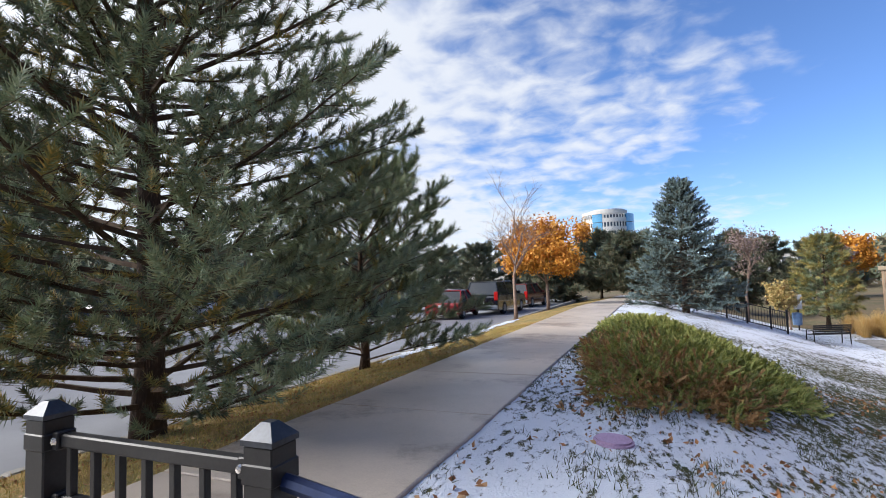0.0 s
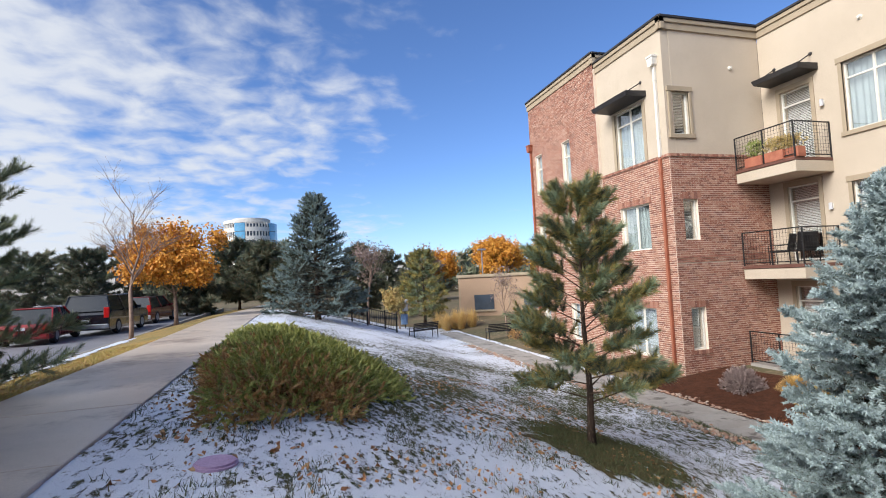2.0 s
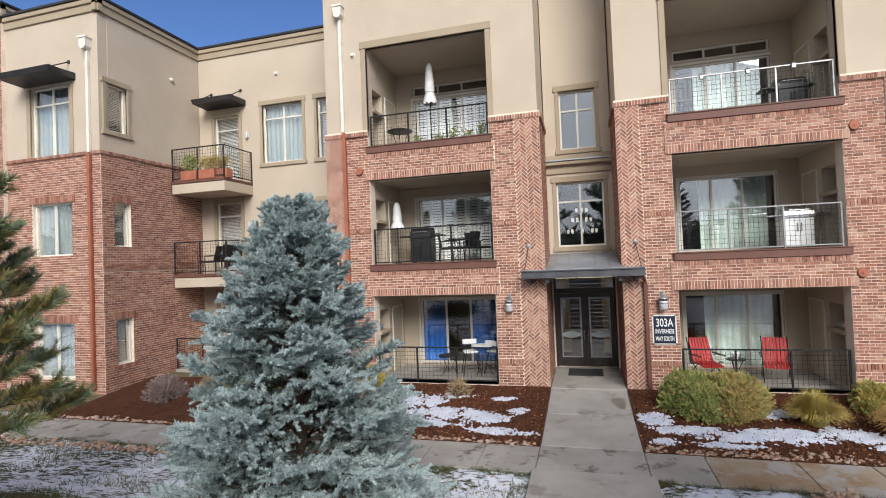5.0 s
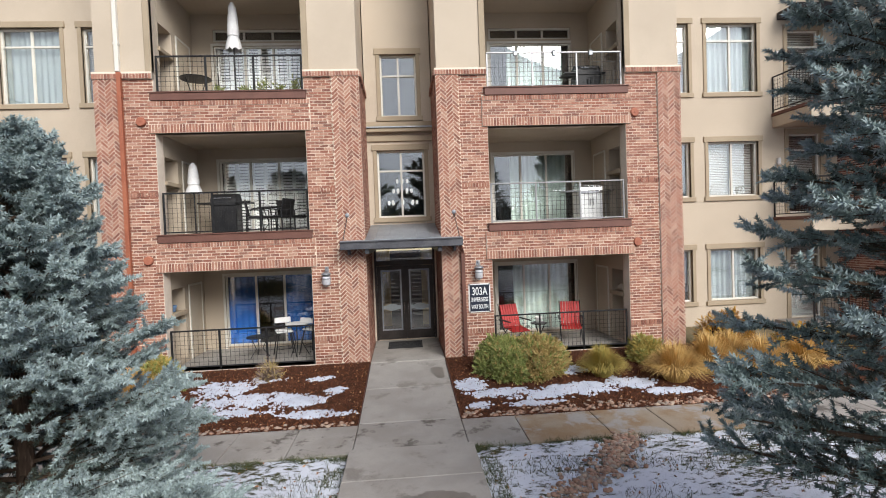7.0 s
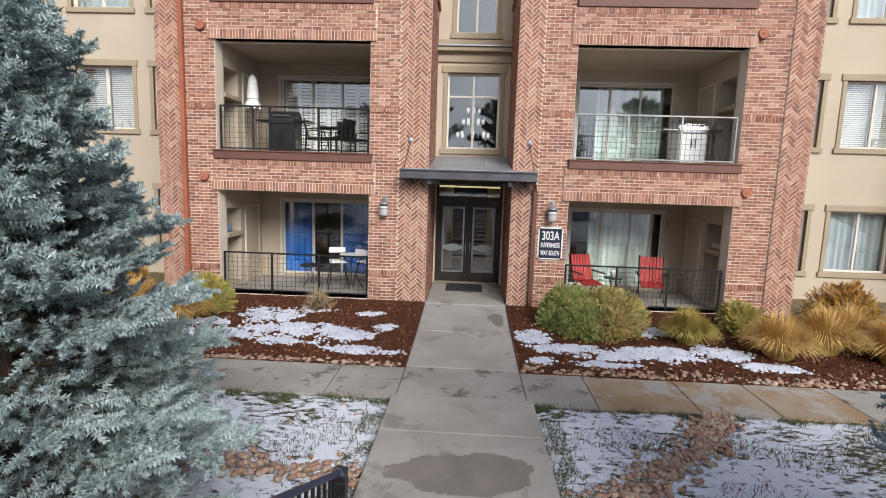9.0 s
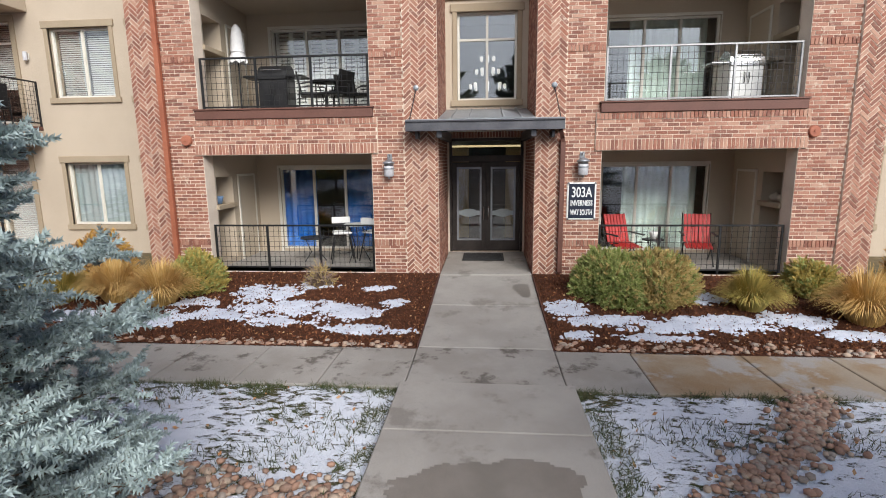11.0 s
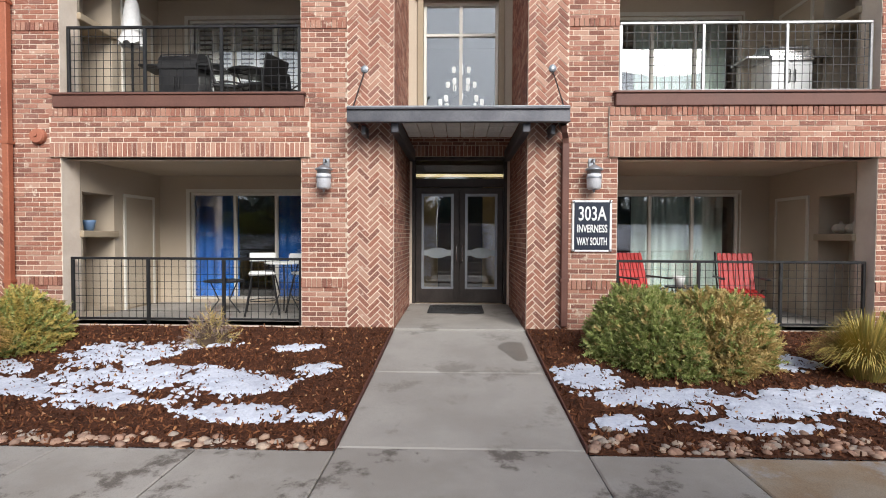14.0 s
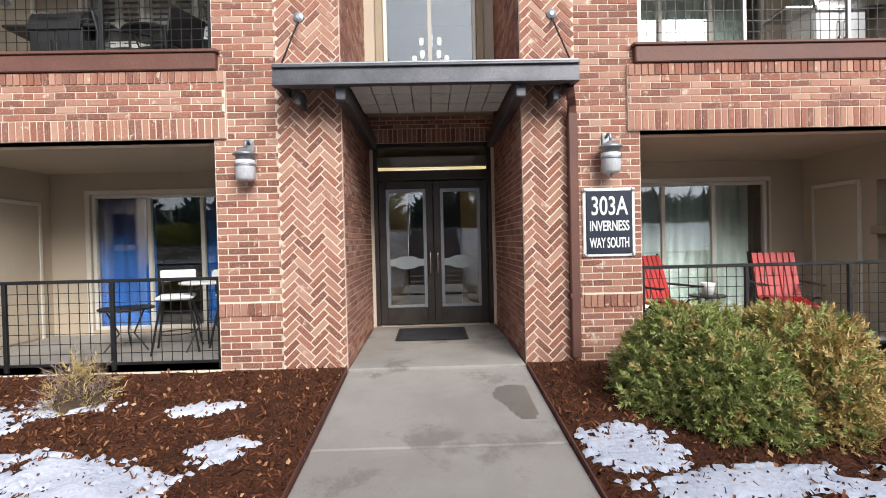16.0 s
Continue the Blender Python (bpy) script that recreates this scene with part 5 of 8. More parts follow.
def conifer(name, at, height, radius, label, needle, mats, limbs=80, subs=12, tips=4, bare=0.05, droop=0.15, rise=0.25, taper=0.9, seed=1, lean=(0, 0), trunk=None, power=1.0, tipscale=1.0, group="", ragged=0.15):
    """A conifer: trunk, whorled limbs with side twigs, and needle brushes at the twigs' ends."""
    global rng
    rng = np.random.default_rng(seed)
    tr = thing(name, at, label, "tree", group)
    base = np.array(at, float)
    tip = np.array([lean[0], lean[1], height])
    trunk = trunk or height * 0.022
    inner = needle.get("inner", 0.16)
    g = Geo()
    pts = [tuple(base + tip * k + np.array((0.03 * math.sin(9 * k), 0.03 * math.cos(7 * k), 0)) * (k > 0)) for k in np.linspace(-0.03, 0.98, 9)]
    g.tube(pts, [trunk * (1.5 if i == 0 else 1.12 - 1.08 * i / 8.2) for i in range(9)], 10)
    part("trunk", g, M_BARK, tr, "rough brown bark", smooth=True)
    lg, pos, fwd, sc, far = Geo(), [], [], [], []
    for i in range(limbs):
        k = bare + (1 - bare) * (i + 0.5) / limbs
        k = k ** 0.95
        a = i * 2.399 + rng.uniform(-0.4, 0.4)
        r = radius * (1 - k) ** power * rng.uniform(1 - ragged, 1 + ragged) + 0.05 * radius
        if k < bare + 0.14:
            r *= taper
        s = base + tip * min(k, 0.985)
        out = np.array([math.cos(a), math.sin(a), 0])
        elev = rise + 0.75 * k ** 2

        def at_(t):
            return s + out * r * t + np.array([0, 0, r * (elev * t - droop * 2.0 * t * (1 - t) - 0.12 * (1 - k) * t * t)])
        n = 5
        lg.tube([tuple(at_(j / n)) for j in range(n + 1)], [max(0.004, trunk * 0.32 * (1 - k * 0.6) * (1 - 0.85 * j / n)) for j in range(n + 1)], 4, False)
        m = max(3, int(subs * (0.35 + 0.65 * r / radius)))
        for j in range(m):
            t = inner + (1 - inner) * (j + rng.uniform(0.1, 0.9)) / m
            p = at_(t)
            d = at_(min(1, t + 0.05)) - at_(t - 0.05)
            d /= np.linalg.norm(d)
            sd = np.cross(d, (0, 0, 1)) * (1 if j % 2 else -1)
            q = d * rng.uniform(0.5, 1.0) + sd * rng.uniform(0.5, 1.1) + np.array([0, 0, rng.uniform(-0.25, 0.28)])
            q /= np.linalg.norm(q)
            ln = r * needle.get("side", 0.34) * (1.15 - t) * rng.uniform(0.7, 1.2) + needle["reach"]
            if ln > 0.12:
                lg.tube([tuple(p), tuple(p + q * ln * 0.95)], [0.005, 0.002], 3, False)
            for x in range(tips):
                y = (x + rng.uniform(0.2, 1.0)) / tips
                w = q + rng.normal(0, needle["fan"], 3) + np.array([0, 0, needle["lift"]])
                pos.append(p + q * ln * y * 0.9)
                fwd.append(w)
                sc.append(rng.uniform(0.75, 1.2) * tipscale)
                far.append(0.55 * t + 0.45 * y)
        for j in range(m):
            t = 0.14 + inner + (0.86 - inner) * (j + rng.uniform(0, 1)) / m
            pos.append(at_(t)), fwd.append(at_(min(1, t + 0.05)) - at_(t - 0.05) + rng.normal(0, 0.25 * r, 3) * 0.15), sc.append(rng.uniform(0.9, 1.25) * tipscale), far.append(0.3 + 0.6 * t)
        pos.append(at_(0.98)), fwd.append(at_(1) - at_(0.9)), sc.append(1.2 * tipscale), far.append(1.0)
    for k in range(6):
        pos.append(base + tip * (0.93 + 0.012 * k)), fwd.append((rng.uniform(-0.4, 0.4), rng.uniform(-0.4, 0.4), 1)), sc.append(1.1 * tipscale), far.append(1.0)
    tagged(part("branchwork", lg, M_TWIG, tr), kind="stuff")
    pos, fwd, sc = np.array(pos), np.array(fwd), np.array(sc)
    bv, bf = brush(needle["length"], needle["count"], needle["size"], needle["width"], needle["spread"])
    # outer twigs take the first material, inner the last; dark tones paint crown shade
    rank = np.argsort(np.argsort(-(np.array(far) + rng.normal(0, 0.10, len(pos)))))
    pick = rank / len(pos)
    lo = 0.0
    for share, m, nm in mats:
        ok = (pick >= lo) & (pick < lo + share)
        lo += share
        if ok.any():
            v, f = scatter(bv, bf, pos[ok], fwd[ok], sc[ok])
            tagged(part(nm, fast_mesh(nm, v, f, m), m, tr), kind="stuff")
    return tr


SPRUCE = dict(length=0.105, count=36, size=0.033, width=0.0074, spread=84, reach=0.10, fan=0.45, lift=0.25)
PINE = dict(length=0.16, count=64, size=0.125, width=0.0024, spread=58, reach=0.12, fan=0.35, lift=0.35)
FARPINE = dict(length=0.45, count=16, size=0.40, width=0.045, spread=60, reach=0.2, fan=0.4, lift=0.2)


def onground(x, y):
    return (x, y, ground_z(x, y) - 0.03)


# middle and inner needle shares darken inwards as painted crown shade
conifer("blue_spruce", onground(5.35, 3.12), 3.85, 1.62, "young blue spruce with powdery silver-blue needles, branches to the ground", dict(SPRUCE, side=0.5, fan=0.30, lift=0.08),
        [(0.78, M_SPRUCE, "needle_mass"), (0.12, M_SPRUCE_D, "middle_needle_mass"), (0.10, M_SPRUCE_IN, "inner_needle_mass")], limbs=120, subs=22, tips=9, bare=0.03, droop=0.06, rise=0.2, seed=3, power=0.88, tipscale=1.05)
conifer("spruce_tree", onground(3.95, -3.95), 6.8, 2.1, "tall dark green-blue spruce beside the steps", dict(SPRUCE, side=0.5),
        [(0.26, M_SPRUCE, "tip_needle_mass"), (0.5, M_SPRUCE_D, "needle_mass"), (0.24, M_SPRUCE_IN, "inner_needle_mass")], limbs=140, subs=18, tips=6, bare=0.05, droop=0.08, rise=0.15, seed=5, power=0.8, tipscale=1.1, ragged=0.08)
conifer("pine_sapling", onground(4.44, 6.99), 3.75, 1.2, "sparse young pine with yellowing inner needles on the lawn", dict(PINE, length=0.17, count=46, size=0.085, width=0.0048, spread=62, lift=0.75, fan=0.28, inner=0.42, side=0.30, reach=0.10),
        [(0.26, M_PINE, "needle_mass"), (0.54, M_PINE_Y, "yellow_needle_mass"), (0.20, M_PINE_D, "shaded_needle_mass")], limbs=46, subs=11, tips=3, bare=0.15, droop=0.02, rise=0.30, seed=8, power=0.60, trunk=0.055, tipscale=1.25, ragged=0.35)
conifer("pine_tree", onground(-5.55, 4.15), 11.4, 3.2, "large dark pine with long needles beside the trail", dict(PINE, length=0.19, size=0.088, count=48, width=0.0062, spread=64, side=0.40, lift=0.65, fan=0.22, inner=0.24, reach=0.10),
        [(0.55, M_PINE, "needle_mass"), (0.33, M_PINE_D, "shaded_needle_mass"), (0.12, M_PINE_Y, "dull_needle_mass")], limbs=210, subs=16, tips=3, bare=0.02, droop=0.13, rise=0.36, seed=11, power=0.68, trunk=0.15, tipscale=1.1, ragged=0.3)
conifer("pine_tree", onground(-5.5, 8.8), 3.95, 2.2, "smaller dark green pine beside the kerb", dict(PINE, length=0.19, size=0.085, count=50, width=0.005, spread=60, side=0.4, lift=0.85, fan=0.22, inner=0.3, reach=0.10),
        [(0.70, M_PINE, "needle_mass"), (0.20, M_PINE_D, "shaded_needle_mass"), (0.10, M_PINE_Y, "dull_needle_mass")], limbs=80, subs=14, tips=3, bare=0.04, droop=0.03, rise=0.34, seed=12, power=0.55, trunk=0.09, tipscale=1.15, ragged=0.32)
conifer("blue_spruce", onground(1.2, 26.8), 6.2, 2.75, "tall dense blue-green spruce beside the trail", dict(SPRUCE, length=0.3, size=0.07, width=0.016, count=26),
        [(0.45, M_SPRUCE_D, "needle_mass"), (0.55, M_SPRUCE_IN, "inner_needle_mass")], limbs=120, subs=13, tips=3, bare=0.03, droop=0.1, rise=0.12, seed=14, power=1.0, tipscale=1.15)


def broadleaf(name, at, height, spread, label, leaf, leaves, seed, bark=None, trunk=0.1, fork=0.32, size=0.06, depth=4, dens=3, group="", upright=0.5):
    """A leafy or bare tree: forked limbs, twigs, and leaves along the twigs."""
    r = np.random.default_rng(seed)
    tr = thing(name, at, label, "tree", group)
    lim, tw, tips = Geo(), Geo(), []

    def grow(p, d, ln, rad, lev):
        q, pts = p, [p]
        for _ in range(3):
            d = d + r.normal(0, 0.10, 3) + np.array([0, 0, 0.06 * upright])
            d = d / np.linalg.norm(d)
            q = q + d * ln / 3
            pts.append(q)
        (lim if lev < 2 else tw).tube([tuple(x) for x in pts], [rad, rad * 0.85, rad * 0.7, rad * 0.5], 6 if lev < 2 else 3, False)
        if lev >= depth - 1:
            for x in pts[1:]:
                tips.append((x, d))
        if lev >= depth:
            return
        for i in range(dens + (1 if lev == 0 else 0) * 2):
            a = r.uniform(0, 2 * math.pi)
            o = np.array([math.cos(a), math.sin(a), 0]) * spread
            nd = d * 0.75 + o * r.uniform(0.35, 0.8) + np.array([0, 0, 0.25 * upright])
            k = r.uniform(0.3, 1.0) if lev else r.uniform(0.05, 1.0)
            w = pts[0] + (pts[-1] - pts[0]) * k
            grow(w, nd / np.linalg.norm(nd), ln * r.uniform(0.6, 0.82), rad * 0.52, lev + 1)
    b = np.array(at, float)
    top = b + np.array([0, 0, height * fork])
    part("trunk", Geo().tube([tuple(b - (0, 0, 0.1)), tuple(b + (top - b) * 0.3 + (0.02, 0.01, 0)), tuple(top)], [trunk * 1.3, trunk, trunk * 0.85], 8), bark or M_BARE, tr, smooth=True)
    grow(top, np.array([0.03, 0.02, 1.0]), height * 0.36, trunk * 0.8, 0)
    tagged(part("branchwork", lim, bark or M_BARE, tr), kind="stuff")
    if tw.v:
        tagged(part("twig_spray", tw, bark or M_BARE, tr), kind="stuff")
    if leaves:
        pick = r.integers(0, len(tips), leaves)
        pos = np.array([tips[i][0] for i in pick]) + r.normal(0, 0.17 * height / 5, (leaves, 3))
        s = size
        lv = np.array([(0, -s, 0), (s * 0.6, 0, s * 0.15), (0, s, 0), (-s * 0.6, 0, s * 0.15)])
        lf = np.array([(0, 1, 2), (0, 2, 3)])
        v, f = scatter(lv, lf, pos, r.normal(0, 1, (leaves, 3)), r.uniform(0.7, 1.3, leaves))
        tagged(part("foliage", fast_mesh("foliage", v, f, leaf), leaf, tr), kind="stuff")
    return tr


broadleaf("bare_tree", onground(-5.6, 21.0), 5.6, 1.1, "leafless young street tree beside the kerb", None, 0, 21, trunk=0.075, dens=4, depth=4, upright=0.25)
broadleaf("orange_tree", onground(-5.8, 29.0), 5.6, 1.4, "street tree with glowing orange autumn leaves", M_ORANGE, 20000, 22, trunk=0.1, size=0.085, dens=4, depth=4, upright=0.3, fork=0.26)
broadleaf("grey_tree", onground(4.2, 30.0), 4.4, 1.0, "leafless pale grey-pink tree", M_GREYTWIG, 900, 24, bark=M_BARE, trunk=0.07, size=0.06, dens=4, depth=4, upright=0.3)
broadleaf("yellow_tree", (28, 66, 0.0), 9.5, 1.1, "broad tree with orange-yellow autumn leaves", M_ORANGE, 15000, 25, trunk=0.2, size=0.17, dens=5, fork=0.18, upright=0.2, group="autumn trees")
broadleaf("yellow_tree", (37, 68, 0.0), 9.0, 1.1, "broad tree with orange-yellow autumn leaves", M_YELLOW, 15000, 26, trunk=0.2, size=0.17, dens=5, fork=0.18, upright=0.2, group="autumn trees")
broadleaf("yellow_tree", (20, 72, 0.0), 8.0, 1.1, "broad tree with orange-yellow autumn leaves", M_ORANGE, 10000, 27, trunk=0.2, size=0.17, dens=5, fork=0.18, upright=0.2, group="autumn trees")
broadleaf("ornamental_tree", (11.6, 27.0, 0.0), 3.4, 0.8, "small leafless reddish ornamental tree", M_GREYTWIG, 500, 28, trunk=0.045, size=0.05, dens=4, depth=4)
broadleaf("willow_shrub", onground(6.6, 33.0), 3.2, 1.2, "pale yellow-green leafy shrub near the fence", M_SHRUB_Y, 5000, 29, trunk=0.06, fork=0.12, size=0.08, dens=4, depth=3)
broadleaf("grey_tree", (13.5, 52, 0.0), 5.5, 0.9, "leafless pale grey-pink tree", M_GREYTWIG, 3000, 30, trunk=0.1, size=0.12, dens=4, depth=4)
conifer("pine_tree", (9.2, 36.5, 0.0), 5.2, 1.9, "yellow-green pine beside the low building", dict(FARPINE, length=0.3, size=0.25, width=0.02), [(0.6, M_PINE_Y, "needle_mass"), (0.4, M_PINE, "dark_needle_mass")], limbs=50, subs=8, tips=3, bare=0.08, seed=31, power=0.6, droop=0.0)
for i, (x, y, h, r_) in enumerate(((-1.8, 42, 4.5, 2.6), (-4.4, 45, 5.0, 2.9), (-0.2, 47, 4.2, 2.4), (-7.6, 41, 3.6, 2.2), (5.5, 44, 5.6, 1.6), (10.5, 62, 6.4, 2.6), (-10.5, 52, 5.2, 2.8), (-14, 60, 5.5, 3.2), (-19, 56, 6, 3.4), (-25, 60, 6, 3.4), (42, 72, 8.5, 3.8), (48, 70, 8.0, 3.8), (16.5, 70, 6.0, 3.0), (-30, 50, 6, 3.4), (-36, 44, 6.2, 3.6), (-43, 38, 6.4, 3.6))):
    conifer("pine_tree", (x, y, ground_z(x, y) - 0.1), h, r_, "dark far pine with a ragged crown", FARPINE, [(1.0, M_DARKTREE, "needle_mass")], limbs=46, subs=8, tips=3, bare=0.1, seed=40 + i, power=0.5, droop=0.0, group="far pines", ragged=0.35)
# across the street behind the walker, mirrored in the panes
for i, (x, y, h, r_) in enumerate(((-21, -3.0, 9.0, 3.6), (-24, 12, 8, 3.4), (-22, -16, 9, 3.6))):
    conifer("pine_tree", (x, y, 1.5), h, r_, "dark pine across the street", FARPINE, [(1.0, M_DARKTREE, "needle_mass")], limbs=46, subs=8, tips=3, bare=0.1, seed=70 + i, power=0.55, droop=0.0, group="far pines", ragged=0.3)


def mound(name, centre, rx, ry, h, count, twig, mats, label, category, seed, angle=0.0, flat=1.0, split=None, core=None):
    """A low shrub: sprigs all over a domed body."""
    r = np.random.default_rng(seed)
    t = thing(name, (centre[0], centre[1], ground_z(*centre)), label, category)
    th = r.uniform(0, 2 * math.pi, count)
    cz = r.uniform(0.0, 1.0, count) ** 0.9
    cr = np.sqrt(1 - cz ** 2 * flat)
    wob = 1 + 0.16 * np.sin(3 * th + seed) + 0.09 * np.sin(7 * th + 2 * seed)
    lx, ly = rx * cr * wob * np.cos(th), ry * cr * wob * np.sin(th)
    dep = r.uniform(0.72, 1.08, count)
    c, s = math.cos(radians(angle)), math.sin(radians(angle))
    x, y = centre[0] + (lx * c - ly * s) * dep, centre[1] + (lx * s + ly * c) * dep
    bump = np.array([1 + 0.3 * noise.noise((a * 1.7, b * 1.7, seed)) + 0.2 * noise.noise((a * 4.5, b * 4.5, seed)) for a, b in zip(x, y)])
    z = np.array([ground_z(a, b) for a, b in zip(x, y)]) + h * cz * dep * bump
    pos = np.stack([x, y, z], 1)
    nrm = np.stack([(lx * c - ly * s) / rx ** 2 * rx, (lx * s + ly * c) / ry ** 2 * ry, cz * 1.1 + 0.25], 1)
    fwd = nrm + r.normal(0, 0.65, (count, 3))
    sc = r.uniform(0.7, 1.25, count)
    which = split(pos, r) if split else r.random(count)
    lo = 0
    for share, m, nm in mats:
        ok = (which >= lo) & (which < lo + share)
        lo += share
        if ok.any():
            v, f = scatter(*twig, pos[ok], fwd[ok], sc[ok])
            tagged(part(nm, fast_mesh(nm, v, f, m), m, t), kind="stuff")
    # a closed dome in dark twig colour fills the inside, behind the sprigs
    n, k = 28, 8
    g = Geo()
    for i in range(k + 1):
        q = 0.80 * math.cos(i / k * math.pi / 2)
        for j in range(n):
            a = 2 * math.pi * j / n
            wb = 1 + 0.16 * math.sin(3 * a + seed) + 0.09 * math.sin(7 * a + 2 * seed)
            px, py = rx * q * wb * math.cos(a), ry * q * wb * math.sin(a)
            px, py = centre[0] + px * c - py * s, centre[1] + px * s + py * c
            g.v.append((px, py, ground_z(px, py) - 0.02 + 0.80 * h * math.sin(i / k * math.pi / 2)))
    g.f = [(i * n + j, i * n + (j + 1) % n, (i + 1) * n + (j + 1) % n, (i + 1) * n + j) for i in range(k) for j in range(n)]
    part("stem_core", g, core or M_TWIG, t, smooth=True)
    return t


rng = np.random.default_rng(5)
SPRIG = brush(0.13, 18, 0.05, 0.011, 45)
LEAFY = brush(0.13, 20, 0.042, 0.0085, 65)


def juniper_split(pos, r):
    low = np.array([b[2] - ground_z(b[0], b[1]) for b in pos])
    near = np.clip((9.9 - pos[:, 1] - 1.2 * (pos[:, 0] - 0.3)) / 2.2, 0, 1) * np.clip(1.45 - low * 2.4, 0.05, 1)
    return np.where(r.random(len(pos)) < 0.6 * near, 0.9, 0.1)


mound("juniper_hedge", (0.1, 10.4), 1.45, 4.3, 0.45, 17000, SPRIG, [(0.5, M_JUNIPER, "green_foliage"), (0.5, M_JUNIPER_B, "brown_foliage")], "low spreading juniper, green with a rust-brown near end", "shrub", 2, angle=4, split=juniper_split)
mound("green_shrub", (12.0, -2.02), 0.62, 0.50, 0.70, 5200, LEAFY, [(0.88, M_SHRUB, "foliage"), (0.12, M_SHRUB_Y, "dry_foliage")], "rounded green shrub in the mulch bed", "shrub", 4)
mound("olive_shrub", (12.05, -2.74), 0.66, 0.56, 0.66, 5200, LEAFY, [(0.25, M_SHRUB, "foliage"), (0.75, M_SHRUB_Y, "dry_foliage")], "rounded olive-brown shrub turning dry", "shrub", 6)
mound("yellow_shrub", (12.3, -5.35), 0.36, 0.32, 0.42, 1800, LEAFY, [(0.2, M_SHRUB, "foliage"), (0.8, M_STRAW_G, "yellow_foliage")], "small yellow-green shrub beside the wall", "shrub", 7)
mound("yellow_shrub", (12.2, 5.4), 0.52, 0.5, 0.52, 2600, LEAFY, [(0.3, M_SHRUB, "foliage"), (0.7, M_STRAW_G, "yellow_foliage")], "small yellow-green shrub beside the wall", "shrub", 8)
mound("orange_shrub", (12.6, 7.6), 0.5, 0.6, 0.8, 1400, LEAFY, [(0.5, M_YELLOW, "foliage"), (0.5, M_JUNIPER_B, "brown_foliage")], "orange-brown autumn shrub by the stucco wall", "shrub", 9)
mound("orange_shrub", (12.7, -7.6), 0.5, 0.6, 0.8, 1400, LEAFY, [(0.5, M_YELLOW, "foliage"), (0.5, M_JUNIPER_B, "brown_foliage")], "orange-brown autumn shrub by the stucco wall", "shrub", 10)
mound("yellow_shrub", (11.4, 8.6), 0.5, 0.5, 0.55, 1200, LEAFY, [(0.6, M_YELLOW, "foliage"), (0.4, M_STRAW_G, "green_foliage")], "small yellow shrub in the mulch", "shrub", 13)
mound("yellow_shrub", (11.9, -9.0), 0.6, 0.8, 0.6, 1300, LEAFY, [(0.6, M_YELLOW, "foliage"), (0.4, M_STRAW_G, "green_foliage")], "small yellow shrub in the mulch", "shrub", 14)
mound("brown_shrub", (11.5, 11.0), 0.42, 0.42, 0.5, 900, LEAFY, [(1.0, M_GREYTWIG, "twig_spray")], "dry grey-brown shrub in the mulch", "shrub", 15)
mound("red_shrub", (11.4, 22.0), 0.9, 1.4, 0.7, 1500, LEAFY, [(1.0, M_JUNIPER_B, "foliage")], "low red-brown shrub beside the sidewalk", "shrub", 16)
mound("red_shrub", (12.0, 25.0), 0.9, 1.2, 0.8, 1500, LEAFY, [(1.0, M_JUNIPER_B, "foliage")], "low red-brown shrub beside the sidewalk", "shrub", 17)
mound("twiggy_shrub", (12.35, 3.1), 0.22, 0.22, 0.36, 220, brush(0.14, 10, 0.05, 0.004, 50), [(0.6, M_GREYTWIG, "twig_spray"), (0.4, M_SHRUB_Y, "foliage")], "small twiggy shrub in front of the patio railing", "shrub", 18)


def grass_clump(name, at, r0, h, blades, m, label, seed, group="ornamental grasses"):
    """Arching blades from one crown, each a bent ribbon."""
    r = np.random.default_rng(seed)
    t = thing(name, at, label, "ornamental grass", group)
    a = r.uniform(0, 2 * math.pi, blades)
    out = r.uniform(0.12, 1.0, blades) ** 0.75 * r0
    ln = h * r.uniform(0.7, 1.15, blades)
    b0 = np.stack([np.cos(a) * out * 0.32, np.sin(a) * out * 0.32, np.zeros(blades)], 1)
    dv = np.stack([np.cos(a), np.sin(a), np.zeros(blades)], 1)
    sd = np.stack([-np.sin(a), np.cos(a), np.zeros(blades)], 1)
    v = []
    for k, w in ((0, 0.0035), (0.3, 0.004), (0.58, 0.0035), (0.82, 0.0028), (1.0, 0.001)):
        arch = k - (0.14 + 0.62 * (out / r0) ** 1.5) * k ** 2.2
        p = b0 + dv * (out * 0.85 * k ** 1.3)[:, None] + np.stack([np.zeros(blades), np.zeros(blades), ln * arch], 1)
        v += [p - sd * w, p + sd * w]
    v = np.stack(v, 1) + np.array(at)
    f = np.array([(0, 1, 3, 2), (2, 3, 5, 4), (4, 5, 7, 6), (6, 7, 9, 8)])
    faces = (f[None] + (np.arange(blades) * 10)[:, None, None]).reshape(-1, 4)
    tagged(part("foliage", fast_mesh("foliage", v.reshape(-1, 3), faces, m), m, t), kind="stuff")
    return t


